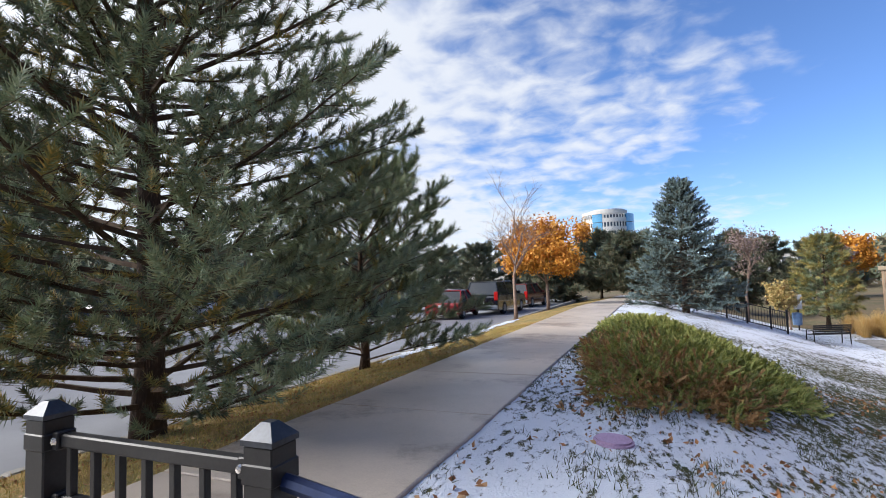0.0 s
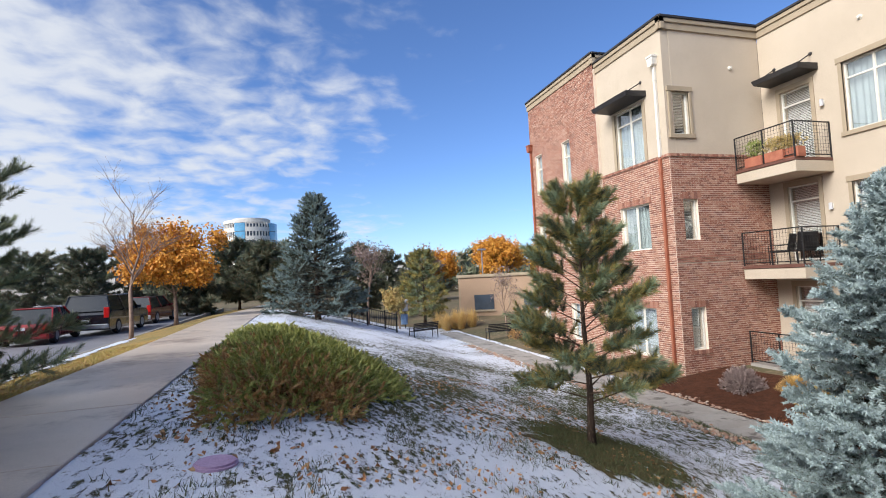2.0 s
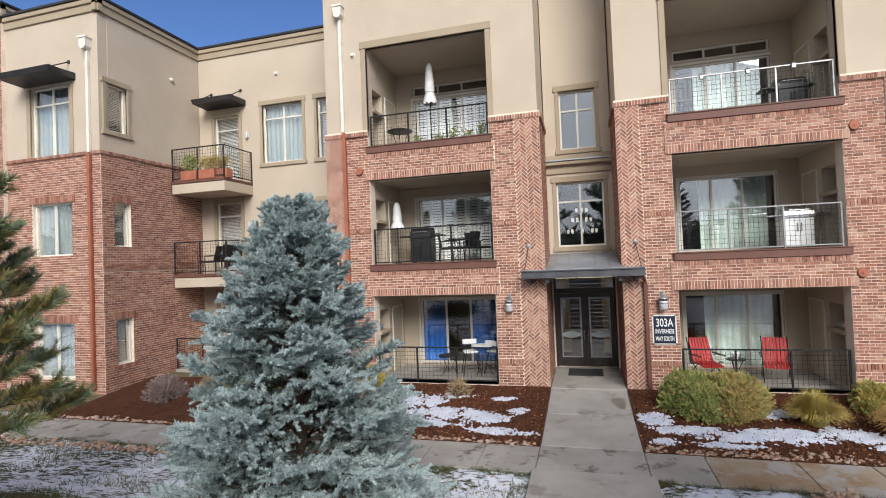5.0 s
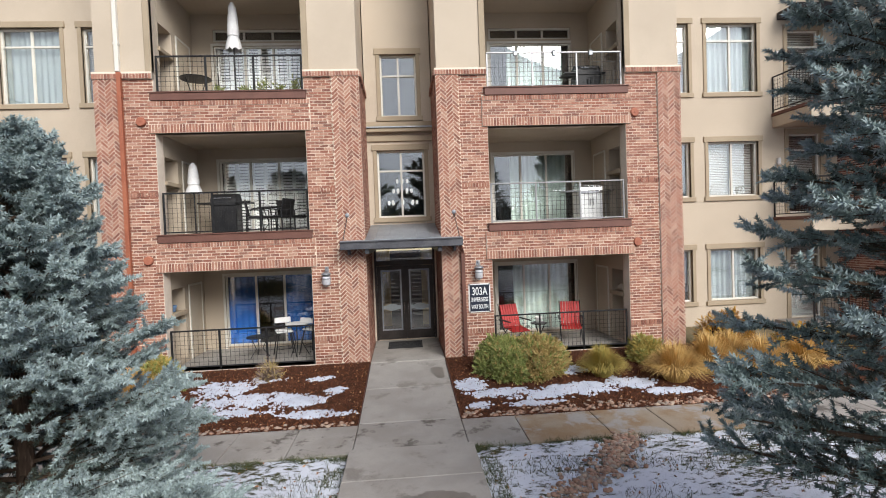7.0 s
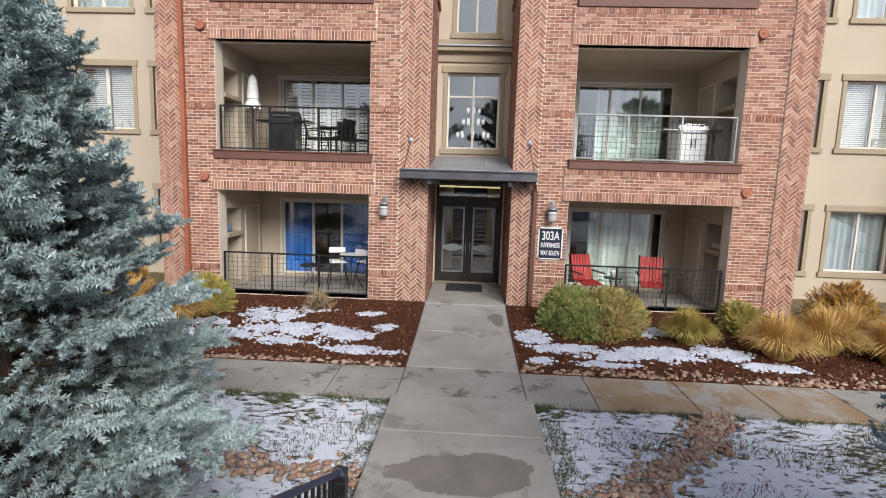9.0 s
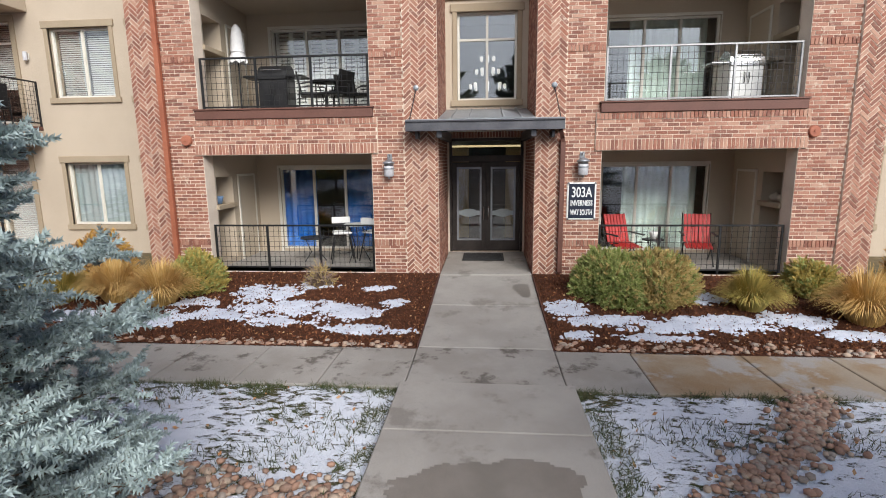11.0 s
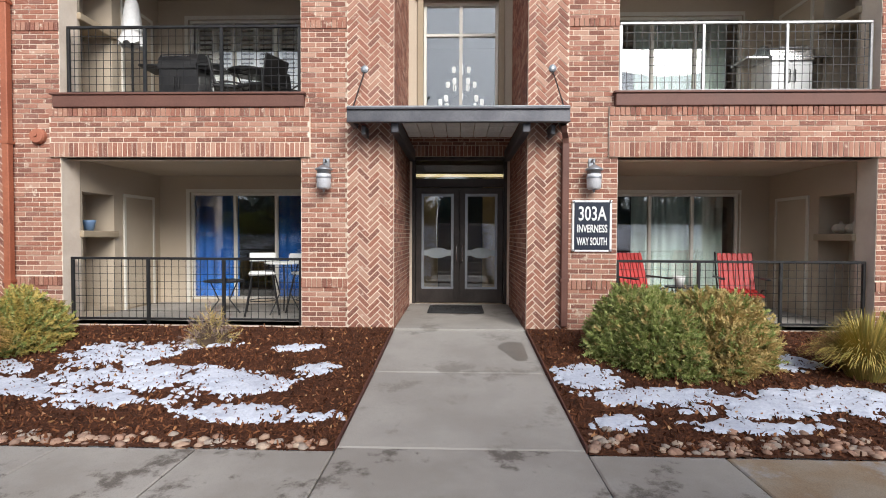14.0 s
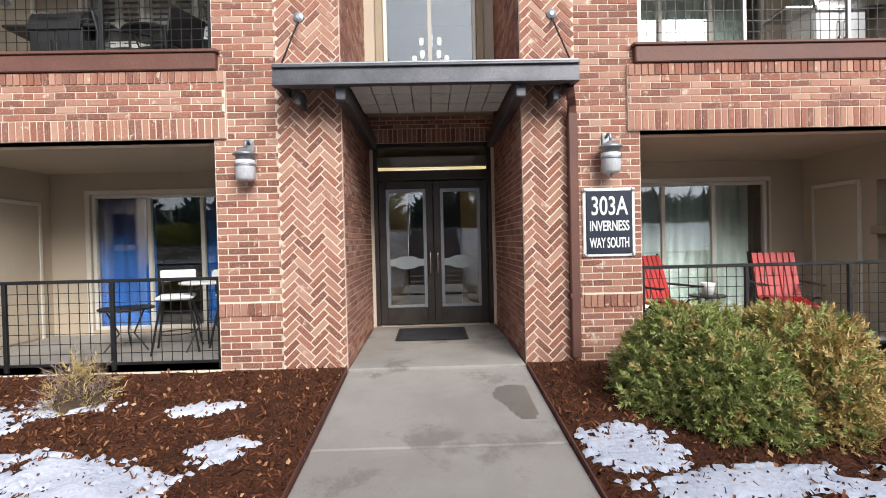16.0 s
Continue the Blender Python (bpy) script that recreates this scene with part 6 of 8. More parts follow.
for i, (x, y, r_, h, m) in enumerate(((11.45, -4.0, 0.62, 0.62, M_STRAW_G), (11.0, -5.35, 0.75, 0.75, M_STRAW), (11.3, -6.3, 0.75, 0.8, M_STRAW), (10.9, -7.2, 0.7, 0.8, M_STRAW), (11.7, -7.0, 0.7, 0.7, M_STRAW), (11.2, -8.3, 0.7, 0.7, M_STRAW),
                                   (11.35, 5.5, 0.75, 0.72, M_STRAW), (11.5, 6.4, 0.75, 0.72, M_STRAW), (11.3, 7.3, 0.7, 0.7, M_STRAW_G), (11.9, 9.8, 0.5, 0.5, M_STRAW))):
    grass_clump("grass_clump", (x, y, ground_z(x, y) + 0.02), r_ * 0.86, h * 1.3, 1900, m, "arching clump of golden dry ornamental grass" if m is M_STRAW else "low dome of olive-gold ornamental grass", 100 + i)
for i in range(9):
    x, y = 9.6 + (i % 3) * 0.9 + 0.2 * math.sin(i * 3), 32.0 + (i // 3) * 0.9
    grass_clump("grass_clump", (x, y, ground_z(x, y)), 0.7, 1.5, 500, M_STRAW, "tall pale tan ornamental grass", 120 + i, "tall grasses")

# ---- turf, leaves, mulch, stones ----
bl = np.array([(-0.0035, 0, 0), (0.0035, 0, 0), (0.0, 0.07, 0.0)])
bf_ = np.array([(0, 1, 2)])


def strew(name, count, region, tmpl, m, label, category, seed, scale=(0.7, 1.3), upr=1.0, wild=0.5, lift=0.0, accept=None):
    r = np.random.default_rng(seed)
    x = r.uniform(region[0], region[1], count)
    y = r.uniform(region[2], region[3], count)
    keep = np.array([accept(a, b) for a, b in zip(x, y)]) if accept else np.ones(count, bool)
    x, y = x[keep], y[keep]
    z = np.array([ground_z(a, b) + lumps(a, b) for a, b in zip(x, y)]) + lift
    d = r.normal(0, wild, (len(x), 3)) + np.array([0, 0, upr])
    v, f = scatter(*tmpl, np.stack([x, y, z], 1), d, r.uniform(*scale, len(x)))
    return tagged(new(name, fast_mesh(name, v, f, m)), label, category, kind="stuff")


def thick_snow(x, y):
    return (x + 0.2) ** 2 + (y - 5.8) ** 2 < 9.0


def tufty(x, y):
    if in_stairs(x, y) or PATH0 < x < PATH1 or 8.74 < x < 9.97 or (abs(y - 0.07) < 0.9 and x > 6):
        return False
    return noise.noise((x * 1.6, y * 0.9, 5)) + 0.5 * noise.noise((x * 5, y * 5, 1)) + 0.35 * noise.noise((x * 14, y * 12, 8)) > (0.26 if thick_snow(x, y) else 0.10)


strew("grass_blades", 150000, (-1.55, 8.7, -7, 14), (bl, bf_), M_GRASS, "short winter grass poking through the snow", "grass", 1, accept=tufty)
strew("ring_grass", 9000, (3.3, 5.7, 5.5, 8.3), (bl, bf_), M_GRASS, "short green-brown grass under the young pine", "grass", 12, (0.6, 1.1), lift=0.02, accept=lambda a, b: (a - 4.5) ** 2 + ((b - 6.9) / 1.25) ** 2 < 1.2)
strew("verge_grass", 26000, (KERB + 0.04, PATH0 - 0.03, 0, 16), (bl, bf_), M_STRAW_G, "dry yellow grass beside the kerb", "grass", 2, (0.7, 1.4))
ql = 0.028
leafq = (np.array([(0, -ql, 0), (ql * 0.62, -0.2 * ql, ql * 0.25), (0.0, ql, 0.1 * ql), (-ql * 0.62, 0.1 * ql, ql * 0.25)]), np.array([(0, 1, 2), (0, 2, 3)]))
strew("fallen_leaves", 4200, (-1.5, 5.5, 1.3, 12), leafq, M_LEAF, "scattered dry brown leaves on snow and grass", "leaves", 3, (0.6, 1.5), 0.1, 1.0, 0.012, accept=lambda a, b: noise.noise((a * 0.9, b * 0.9, 9)) > (0.04 if thick_snow(a, b) else -0.05))
strew("fallen_leaves_verge", 3500, (KERB, PATH0, 0, 16), leafq, M_LEAF, "brown pine litter and leaves beside the kerb", "leaves", 4, (0.5, 1.2), 0.1, 1.0, 0.02)
strew("fallen_leaves_bed", 2200, (10.1, 13.0, -8, 9), leafq, M_LEAF, "scattered leaves on the mulch", "leaves", 5, (0.4, 1.0), 0.1, 1.0, 0.045, accept=lambda a, b: not -0.8 < b < 0.95)
cl = 0.05
chip = (np.array([(-0.008, -cl, 0), (0.008, -cl, 0.002), (0.006, cl, 0.004), (-0.006, cl, 0.0), (0, 0, 0.012)]), np.array([(0, 1, 4), (1, 2, 4), (2, 3, 4), (3, 0, 4)]))
strew("mulch_chips", 34000, (9.82, 13.08, -7.5, 9.0), chip, M_CHIP, "shredded red-brown bark mulch", "mulch", 6, (0.4, 1.1), 0.12, 1.0, 0.026, accept=lambda a, b: not WALK_R - 0.02 < b < WALK_L + 0.02)
strew("loose_chips", 900, (10.1, 12.6, -6, 6.5), chip, M_CHIP, "loose bark chips lying on the snow patches", "mulch", 8, (0.3, 0.8), 0.12, 1.0, 0.05, accept=lambda a, b: not WALK_R - 0.02 < b < WALK_L + 0.02)


def rock_mesh(r, m, seed):
    """A water-worn cobble: a squashed, dented ball."""
    g = np.random.default_rng(seed)
    bm = bmesh.new()
    bmesh.ops.create_icosphere(bm, subdivisions=1, radius=1.0)
    ax = (g.uniform(0.75, 1.25), g.uniform(0.7, 1.1), g.uniform(0.5, 0.75))
    for v in bm.verts:
        k = 1 + 0.22 * noise.noise(v.co * 1.3 + Vector((seed, 0, 0)))
        v.co = Vector((v.co.x * ax[0], v.co.y * ax[1], v.co.z * ax[2])) * r * k
    me = bpy.data.meshes.new("stone")
    bm.to_mesh(me)
    bm.free()
    me.materials.append(m)
    me.shade_smooth()
    return me


ROCKS = [rock_mesh(1.0, M_STONE, i) for i in range(5)]
ROCKS1 = [rock_mesh(0.06, M_STONE1, i + 20) for i in range(8)]


def rock_strip(name, places, label, singles):
    t = thing(name, (places[0][0], places[0][1], 0), label, "river stones", kind="structure")
    vs, fs, n = [], [], 0
    r = np.random.default_rng(len(places))
    for i, (x, y, s) in enumerate(places):
        z = ground_z(x, y) + 0.018 + s * 0.2
        if i < singles:
            ob = new("stone", ROCKS1[i % 8])
            ob.parent = t
            ob.location = Vector((x, y, z)) - t.location
            ob.rotation_euler = (r.uniform(-0.3, 0.3), r.uniform(-0.3, 0.3), r.uniform(0, 6.3))
            k = s / 0.06
            ob.scale = (k, k, k)
        else:
            me = ROCKS[i % 5]
            v = np.empty(len(me.vertices) * 3, np.float32)
            me.vertices.foreach_get("co", v)
            v = v.reshape(-1, 3) * s
            a = r.uniform(0, 6.3)
            c, q = math.cos(a), math.sin(a)
            v = v @ np.array(((c, q, 0), (-q, c, 0), (0, 0, 1))) + (x, y, z)
            f = np.array([p.vertices[:] for p in me.polygons])
            vs.append(v), fs.append(f + n)
            n += len(v)
    if vs:
        me = fast_mesh("small_stones", np.concatenate(vs), np.concatenate(fs), M_STONE)
        me.shade_smooth()
        tagged(part("small_stones", me, None, t), kind="stuff")


rr_ = np.random.default_rng(77)


def along_walk(y0, y1, n, wide):
    out = []
    for _ in range(n):
        y = rr_.uniform(y0, y1)
        w = wide * (0.55 + 0.45 * math.sin(y * 1.1 + 2) ** 2)
        out.append((9.83 + abs(rr_.normal(0, 0.5)) * w, y, rr_.uniform(0.022, 0.058)))
    return sorted(out, key=lambda p: abs(p[1]))


rock_strip("stone_edging_south", along_walk(-8.5, -0.86, 520, 0.55), "strip of rounded tan and red river stones beside the sidewalk", 290)
rock_strip("stone_edging_north", along_walk(1.0, 13, 520, 0.28), "strip of rounded tan and red river stones beside the sidewalk", 200)
swale = []
bend = [(8.62, -3.25), (8.35, -3.02), (7.72, -2.58), (7.15, -1.9), (6.6, -1.25)]
for i in range(760):
    k = rr_.uniform(0, 3.999)
    a, b = bend[int(k)], bend[int(k) + 1]
    t = k - int(k)
    swale.append((a[0] + (b[0] - a[0]) * t + rr_.normal(0, 0.12), a[1] + (b[1] - a[1]) * t + rr_.normal(0, 0.12), rr_.uniform(0.02, 0.05)))
for i in range(620):
    y = rr_.uniform(1.0, 6.0)
    swale.append((6.75 + 0.05 * y + rr_.normal(0, 0.12), y, rr_.uniform(0.022, 0.055)))
rock_strip("stone_swale", sorted(swale, key=lambda p: abs(p[1])), "curving band of river stones across the lawn", 290)
hillside = [(8.35 + rr_.normal(0, 0.14), rr_.uniform(6, 24), rr_.uniform(0.025, 0.06)) for _ in range(900)]
rock_strip("stone_edging_lawn", hillside, "band of river stones along the lawn's foot", 0)


def walk_z(x, y):
    return float(np.interp(x, [8, 10.3, 13.0], [0.02, 0.02, 0.25])) + 0.0075


def snow_patch(name, blobs, seed, cell=0.025, depth=0.022, fray=1.1, material=None, label="thin ragged patch of thawing snow on the mulch", category="snow", base=None, group="snow patches", rough=1.7):
    """A thin sheet, such as thawing snow, with a ragged rim."""
    x0, x1 = min(b[0] - b[2] for b in blobs) - 0.3, max(b[0] + b[2] for b in blobs) + 0.3
    y0, y1 = min(b[1] - b[3] for b in blobs) - 0.3, max(b[1] + b[3] for b in blobs) + 0.3
    nx_, ny_ = int((x1 - x0) / cell) + 1, int((y1 - y0) / cell) + 1
    h = np.full((ny_ + 1, nx_ + 1), -1.0)
    v = []
    for j in range(ny_ + 1):
        for i in range(nx_ + 1):
            x, y = x0 + i * cell, y0 + j * cell
            k = max(1 - ((x - b[0]) / b[2]) ** 2 - ((y - b[1]) / b[3]) ** 2 for b in blobs)
            k += fray * (noise.noise((x * 4.5, y * 3.0, seed)) + 0.6 * noise.noise((x * 11, y * 9, seed)) + 0.6 * rough * noise.noise((x * 24, y * 20, seed)) + 0.4 * rough * noise.noise((x * 45, y * 40, seed)))
            h[j, i] = k
            v.append((x, y, base(x, y)) if base else (x, y, ground_z(x, y) + lumps(x, y) + 0.034 + depth * min(1, max(-0.9, k * 1.6)) + 0.004 * noise.noise((x * 20, y * 20, 2))))
    f = [(j * (nx_ + 1) + i, j * (nx_ + 1) + i + 1, (j + 1) * (nx_ + 1) + i + 1, (j + 1) * (nx_ + 1) + i) for j in range(ny_) for i in range(nx_) if h[j:j + 2, i:i + 2].max() > 0.40 and (base is not walk_z or WALK_R + 0.03 < y0 + j * cell < WALK_L - 0.06)]
    used = sorted({i for q in f for i in q})
    idx = {o: n for n, o in enumerate(used)}
    me = fast_mesh(name, [v[i] for i in used], [[idx[i] for i in q] for q in f], material or M_SNOW)
    me.shade_smooth()
    return tagged(new(name, me), label, category, group=group, kind="stuff")


snow_patch("snow_patch", [(11.35, -1.2, 0.35, 0.35), (10.9, -1.7, 0.22, 0.7), (10.75, -2.6, 0.25, 0.9), (10.85, -3.4, 0.35, 0.7), (11.0, -4.4, 0.28, 0.5), (11.9, -3.5, 0.3, 0.3)], 1, fray=0.95)
snow_patch("snow_patch", [(10.35, -1.3, 0.14, 0.35), (10.33, -2.15, 0.13, 0.55), (10.5, -5.0, 0.2, 0.5)], 2, fray=1.0)
snow_patch("snow_patch", [(10.45, 1.85, 0.17, 0.62), (11.5, 1.55, 0.18, 0.25), (11.05, 2.2, 0.3, 0.5), (12.2, 2.0, 0.12, 0.3)], 3)
snow_patch("snow_patch", [(11.2, 3.2, 0.32, 0.9), (11.9, 3.9, 0.42, 0.55), (10.9, 4.4, 0.22, 0.8), (12.3, 3.1, 0.15, 0.4), (10.65, 3.2, 0.14, 0.6), (11.3, 2.5, 0.2, 0.4)], 4, fray=1.35)
snow_patch("snow_patch", [(10.6, 5.5, 0.25, 0.7), (11.4, 4.9, 0.2, 0.4), (10.8, 6.6, 0.2, 0.5)], 5, fray=1.35)
snow_patch("snow_strip", [(-5.55, 11.5, 0.35, 2.0), (-5.4, 15.0, 0.3, 2.6), (-5.5, 19, 0.3, 2.0)], 6, cell=0.06, label="strip of snow along the kerb", fray=0.5)
snow_patch("tree_ring", [(4.5, 6.9, 1.1, 1.35)], 9, cell=0.06, material=M_TURF, label="bare green-brown turf under the young pine", category="turf", base=lambda x, y: ground_z(x, y) + lumps(x, y) + 0.012, group="turf patches", fray=0.8, rough=1.0)
M_DAMP = mat("damp_concrete", (0.165, 0.15, 0.13), (0.20, 0.18, 0.158), 0.4, 3, 120, 0.25, 0.002, spec=0.5)


snow_patch("damp_stain", [(12.35, -0.55, 0.28, 0.17), (12.1, -0.6, 0.3, 0.1)], 30, cell=0.03, material=M_DAMP, label="dark damp stain on the concrete walk", category="stain", base=walk_z, group="damp stains", fray=0.35, rough=0.4)
snow_patch("damp_stain", [(6.85, 0.05, 0.40, 0.85), (7.0, -0.3, 0.3, 0.45)], 31, cell=0.03, material=M_DAMP, label="dark damp band across the concrete walk", category="stain", base=lambda x, y: 0.0925 if WALK_R < y < WALK_L - 0.05 else 0.03, group="damp stains", fray=0.25, rough=0.4)
strew("edge_turf", 42000, (8.2, 8.68, -8, 11), (bl, bf_), M_GRASS, "dark winter grass between snow and sidewalk", "grass", 16, (0.7, 1.4), 0.5, 0.8, 0.012, accept=lambda a, b: not WALK_R - 0.05 < b < WALK_L + 0.05 and noise.noise((a * 3, b * 3, 2)) + 0.6 * noise.noise((a * 11, b * 11, 6)) > 1.1 - 2.6 * (a - 8.2))
strew("walk_side_turf", 14000, (6.2, 8.66, -1.15, 1.28), (bl, bf_), M_GRASS, "dark winter grass beside the walk", "grass", 17, (0.7, 1.4), 0.5, 0.8, 0.012, accept=lambda a, b: (b < WALK_R - 0.04 or b > WALK_L + 0.01) and noise.noise((a * 4, b * 4, 2)) > -0.1)
strew("edge_grass", 9000, (8.4, 8.66, -8, 11), (bl, bf_), M_GRASS, "short dark grass along the sidewalk", "grass", 14, (0.5, 0.9), lift=0.01, accept=lambda a, b: not WALK_R - 0.05 < b < WALK_L + 0.05 and a > 8.6 - 0.3 * noise.noise((a * 2, b * 3, 4)))
strew("edge_leaves", 350, (6.2, 8.75, -6, 6), leafq, M_LEAF, "brown leaves caught in the grass beside the walk", "leaves", 15, (0.5, 1.1), 0.1, 1.0, 0.02, accept=lambda a, b: not WALK_R - 0.02 < b < WALK_L + 0.02)


# ---- things on and about the building ----
M_NAVY = mat("sign_navy", (0.012, 0.017, 0.032), (0.016, 0.022, 0.04), 0.4, 4, 60, 0.03)
M_WHITE = mat("white_paint", (0.78, 0.78, 0.76), (0.72, 0.72, 0.70), 0.5, 4, 60, 0.04)
M_RED = mat("red_chair", (0.42, 0.028, 0.025), (0.34, 0.022, 0.02), 0.5, 3, 60, 0.08)
M_RUBBER = mat("rubber_mat", (0.022, 0.022, 0.023), (0.035, 0.034, 0.034), 0.95, 8, 160, 0.8, 0.006)
M_TERRA = mat("terracotta", (0.36, 0.13, 0.075), (0.30, 0.10, 0.06), 0.7, 5, 60, 0.1)
M_CANVAS = mat("white_canvas", (0.70, 0.69, 0.67), (0.60, 0.59, 0.58), 0.9, 5, 50, 0.3)
M_BLUEPOT = mat("blue_glaze", (0.16, 0.26, 0.42), (0.12, 0.2, 0.34), 0.3, 5, 50, 0.05)
M_PUMPKIN = mat("pale_pumpkin", (0.48, 0.42, 0.34), (0.40, 0.34, 0.27), 0.6, 5, 50, 0.2)
M_LILAC = mat("lilac_plastic", (0.36, 0.24, 0.36), (0.42, 0.29, 0.42), 0.6, 4, 60, 0.1)


def lettering(text, m, u, v, w, height, material, parent, width=None):
    cv = bpy.data.curves.new("lettering", "FONT")
    cv.body, cv.size, cv.align_x, cv.extrude = text, height * 1.42, "CENTER", 0.002
    cv.offset = 0.003
    tmp = bpy.data.objects.new("lettering", cv)
    me = bpy.data.meshes.new_from_object(tmp)
    xs_ = [q.co.x for q in me.vertices]
    k = width / (max(xs_) - min(xs_)) if width else 1
    me.transform(m @ Matrix.Translation((u, v, w)) @ Matrix.Diagonal((k, 1, 1, 1)))
    me.materials.clear()
    me.materials.append(material)
    ob = part("lettering", me, None, parent, "white raised lettering")
    bpy.data.objects.remove(tmp)
    return ob


sg = thing("address_sign", (13.1, -1.69, 1.3), "navy address sign with white border reading 303A Inverness Way South", "sign")
part("backing", Geo(F).box(1.425, 1.955, 1.31, 2.005, 0.008, 0.03, 0.008), M_WHITE, sg, "white border board")
part("plate", Geo(F).box(1.455, 1.925, 1.34, 1.975, 0.03, 0.038, 0.004), M_NAVY, sg, "navy plate")
for a, b in ((1.445, 1.33), (1.935, 1.33), (1.445, 1.985), (1.935, 1.985)):
    part("bolt", Geo(F).lathe([(0, 0), (0.022, 0), (0.018, 0.008), (0, 0.01)], (a, b, 0.036), 10), M_STEEL, sg)
lettering("303A", F, 1.69, 1.735, 0.039, 0.185, M_WHITE, sg, 0.37)
lettering("INVERNESS", F, 1.69, 1.575, 0.039, 0.10, M_WHITE, sg, 0.40)
lettering("WAY SOUTH", F, 1.69, 1.405, 0.039, 0.10, M_WHITE, sg, 0.40)

for u in (-1.89, 1.68):
    la = thing("wall_lamp", F @ Vector((u, 2.2, 0.1)), "grey metal jar-shaped wall lantern with frosted glass", "wall lamp", "entrance lamps")
    c = F @ Vector((u, 0, 0.14))
    part("shade", Geo().lathe([(0.0, 2.46), (0.03, 2.455), (0.085, 2.42), (0.115, 2.40), (0.115, 2.385), (0.09, 2.38), (0.09, 2.33), (0.0, 2.33)], (c.x, c.y, 0), 20), M_GREYMETAL, la, smooth=True)
    part("glass_jar", Geo().lathe([(0.0, 2.335), (0.092, 2.335), (0.095, 2.30), (0.092, 2.16), (0.07, 2.135), (0.0, 2.13)], (c.x, c.y, 0), 20), M_FROST, la, "frosted ribbed glass", smooth=True)
    part("band", Geo().lathe([(0.098, 2.30), (0.102, 2.295), (0.102, 2.28), (0.098, 2.275)], (c.x, c.y, 0), 20), M_GREYMETAL, la)
    part("finial", Geo().lathe([(0.0, 2.13), (0.02, 2.13), (0.016, 2.11), (0.006, 2.095), (0, 2.09)], (c.x, c.y, 0), 10), M_GREYMETAL, la)
    part("arm", Geo(F).tube([(u, 2.50, 0.0), (u, 2.54, 0.06), (u, 2.53, 0.12), (u, 2.46, 0.14)], 0.014, 8), M_GREYMETAL, la, smooth=True)
    part("wall_plate", Geo(F).box(u - 0.045, u + 0.045, 2.44, 2.56, 0.004, 0.022, 0.008), M_GREYMETAL, la)
for y, z in ((-5.87, 2.86), (5.63, 2.86), (-5.87, 6.0), (5.63, 6.0)):
    vc = thing("vent_cover", F @ Vector((y, z, 0)), "round terracotta-coloured vent cover on brick", "vent cover", "vent covers")
    part("hood", Geo(F).lathe([(0.0, 0.0), (0.105, 0.0), (0.105, 0.05), (0.09, 0.075), (0.0, 0.08)], (y, z, 0.004), 20), M_TERRA, vc)
    part("flap", Geo(F).lathe([(0.0, 0.0), (0.025, 0.0), (0.025, 0.012), (0, 0.014)], (y, z + 0.01, 0.083), 8), M_TERRA, vc)
dm = thing("door_mat", (14.6, 0.13, 0.3), "black ribbed rubber door mat on the landing", "door mat")
part("pad", Geo().box(14.22, 15.05, -0.32, 0.58, 0.302, 0.314, 0.004), M_RUBBER, dm)
for i in range(22):
    part("rib", Geo().box(14.27 + i * 0.0335, 14.285 + i * 0.0335, -0.27, 0.53, 0.3135, 0.3185), M_RUBBER, dm)


def lawn_chair(x, y, turn, group):
    """A folding chair with a slatted red back and seat on bent tubes."""
    m = pose(x, y, 0.27, 0, 0, turn)
    c = thing("patio_chair", m.translation, "red slatted folding patio chair on dark tubes", "chair", group)
    for s in (-0.27, 0.27):
        part("side_tube", Geo(m).tube([(s, -0.35, 0.0), (s, 0.2, 0.40), (s, 0.32, 0.62), (s, 0.44, 1.0)], 0.013, 8), M_BLACK, c, smooth=True)
        part("leg", Geo(m).tube([(s, 0.42, 0.0), (s, -0.1, 0.44), (s, -0.25, 0.46)], 0.013, 8), M_BLACK, c, smooth=True)
        part("armrest", Geo(m).box(s * 1.12 - 0.03, s * 1.12 + 0.03, -0.28, 0.30, 0.60, 0.625, 0.008), M_BLACK, c)
    for i in range(7):
        a = -0.25 + i * 0.0735
        part("back_slat", Geo(m @ pose(0, 0.18, 0.42, -20)).box(a, a + 0.064, -0.012, 0.012, 0.0, 0.60, 0.006), M_RED, c)
        part("seat_slat", Geo(m @ pose(0, 0, 0, 7)).box(a, a + 0.064, -0.28, 0.20, 0.385, 0.405, 0.006), M_RED, c)
    return c


# the chairs look out of the loggia
lawn_chair(14.25, -2.78, -72, "red patio chairs")
lawn_chair(14.25, -4.28, -104, "red patio chairs")


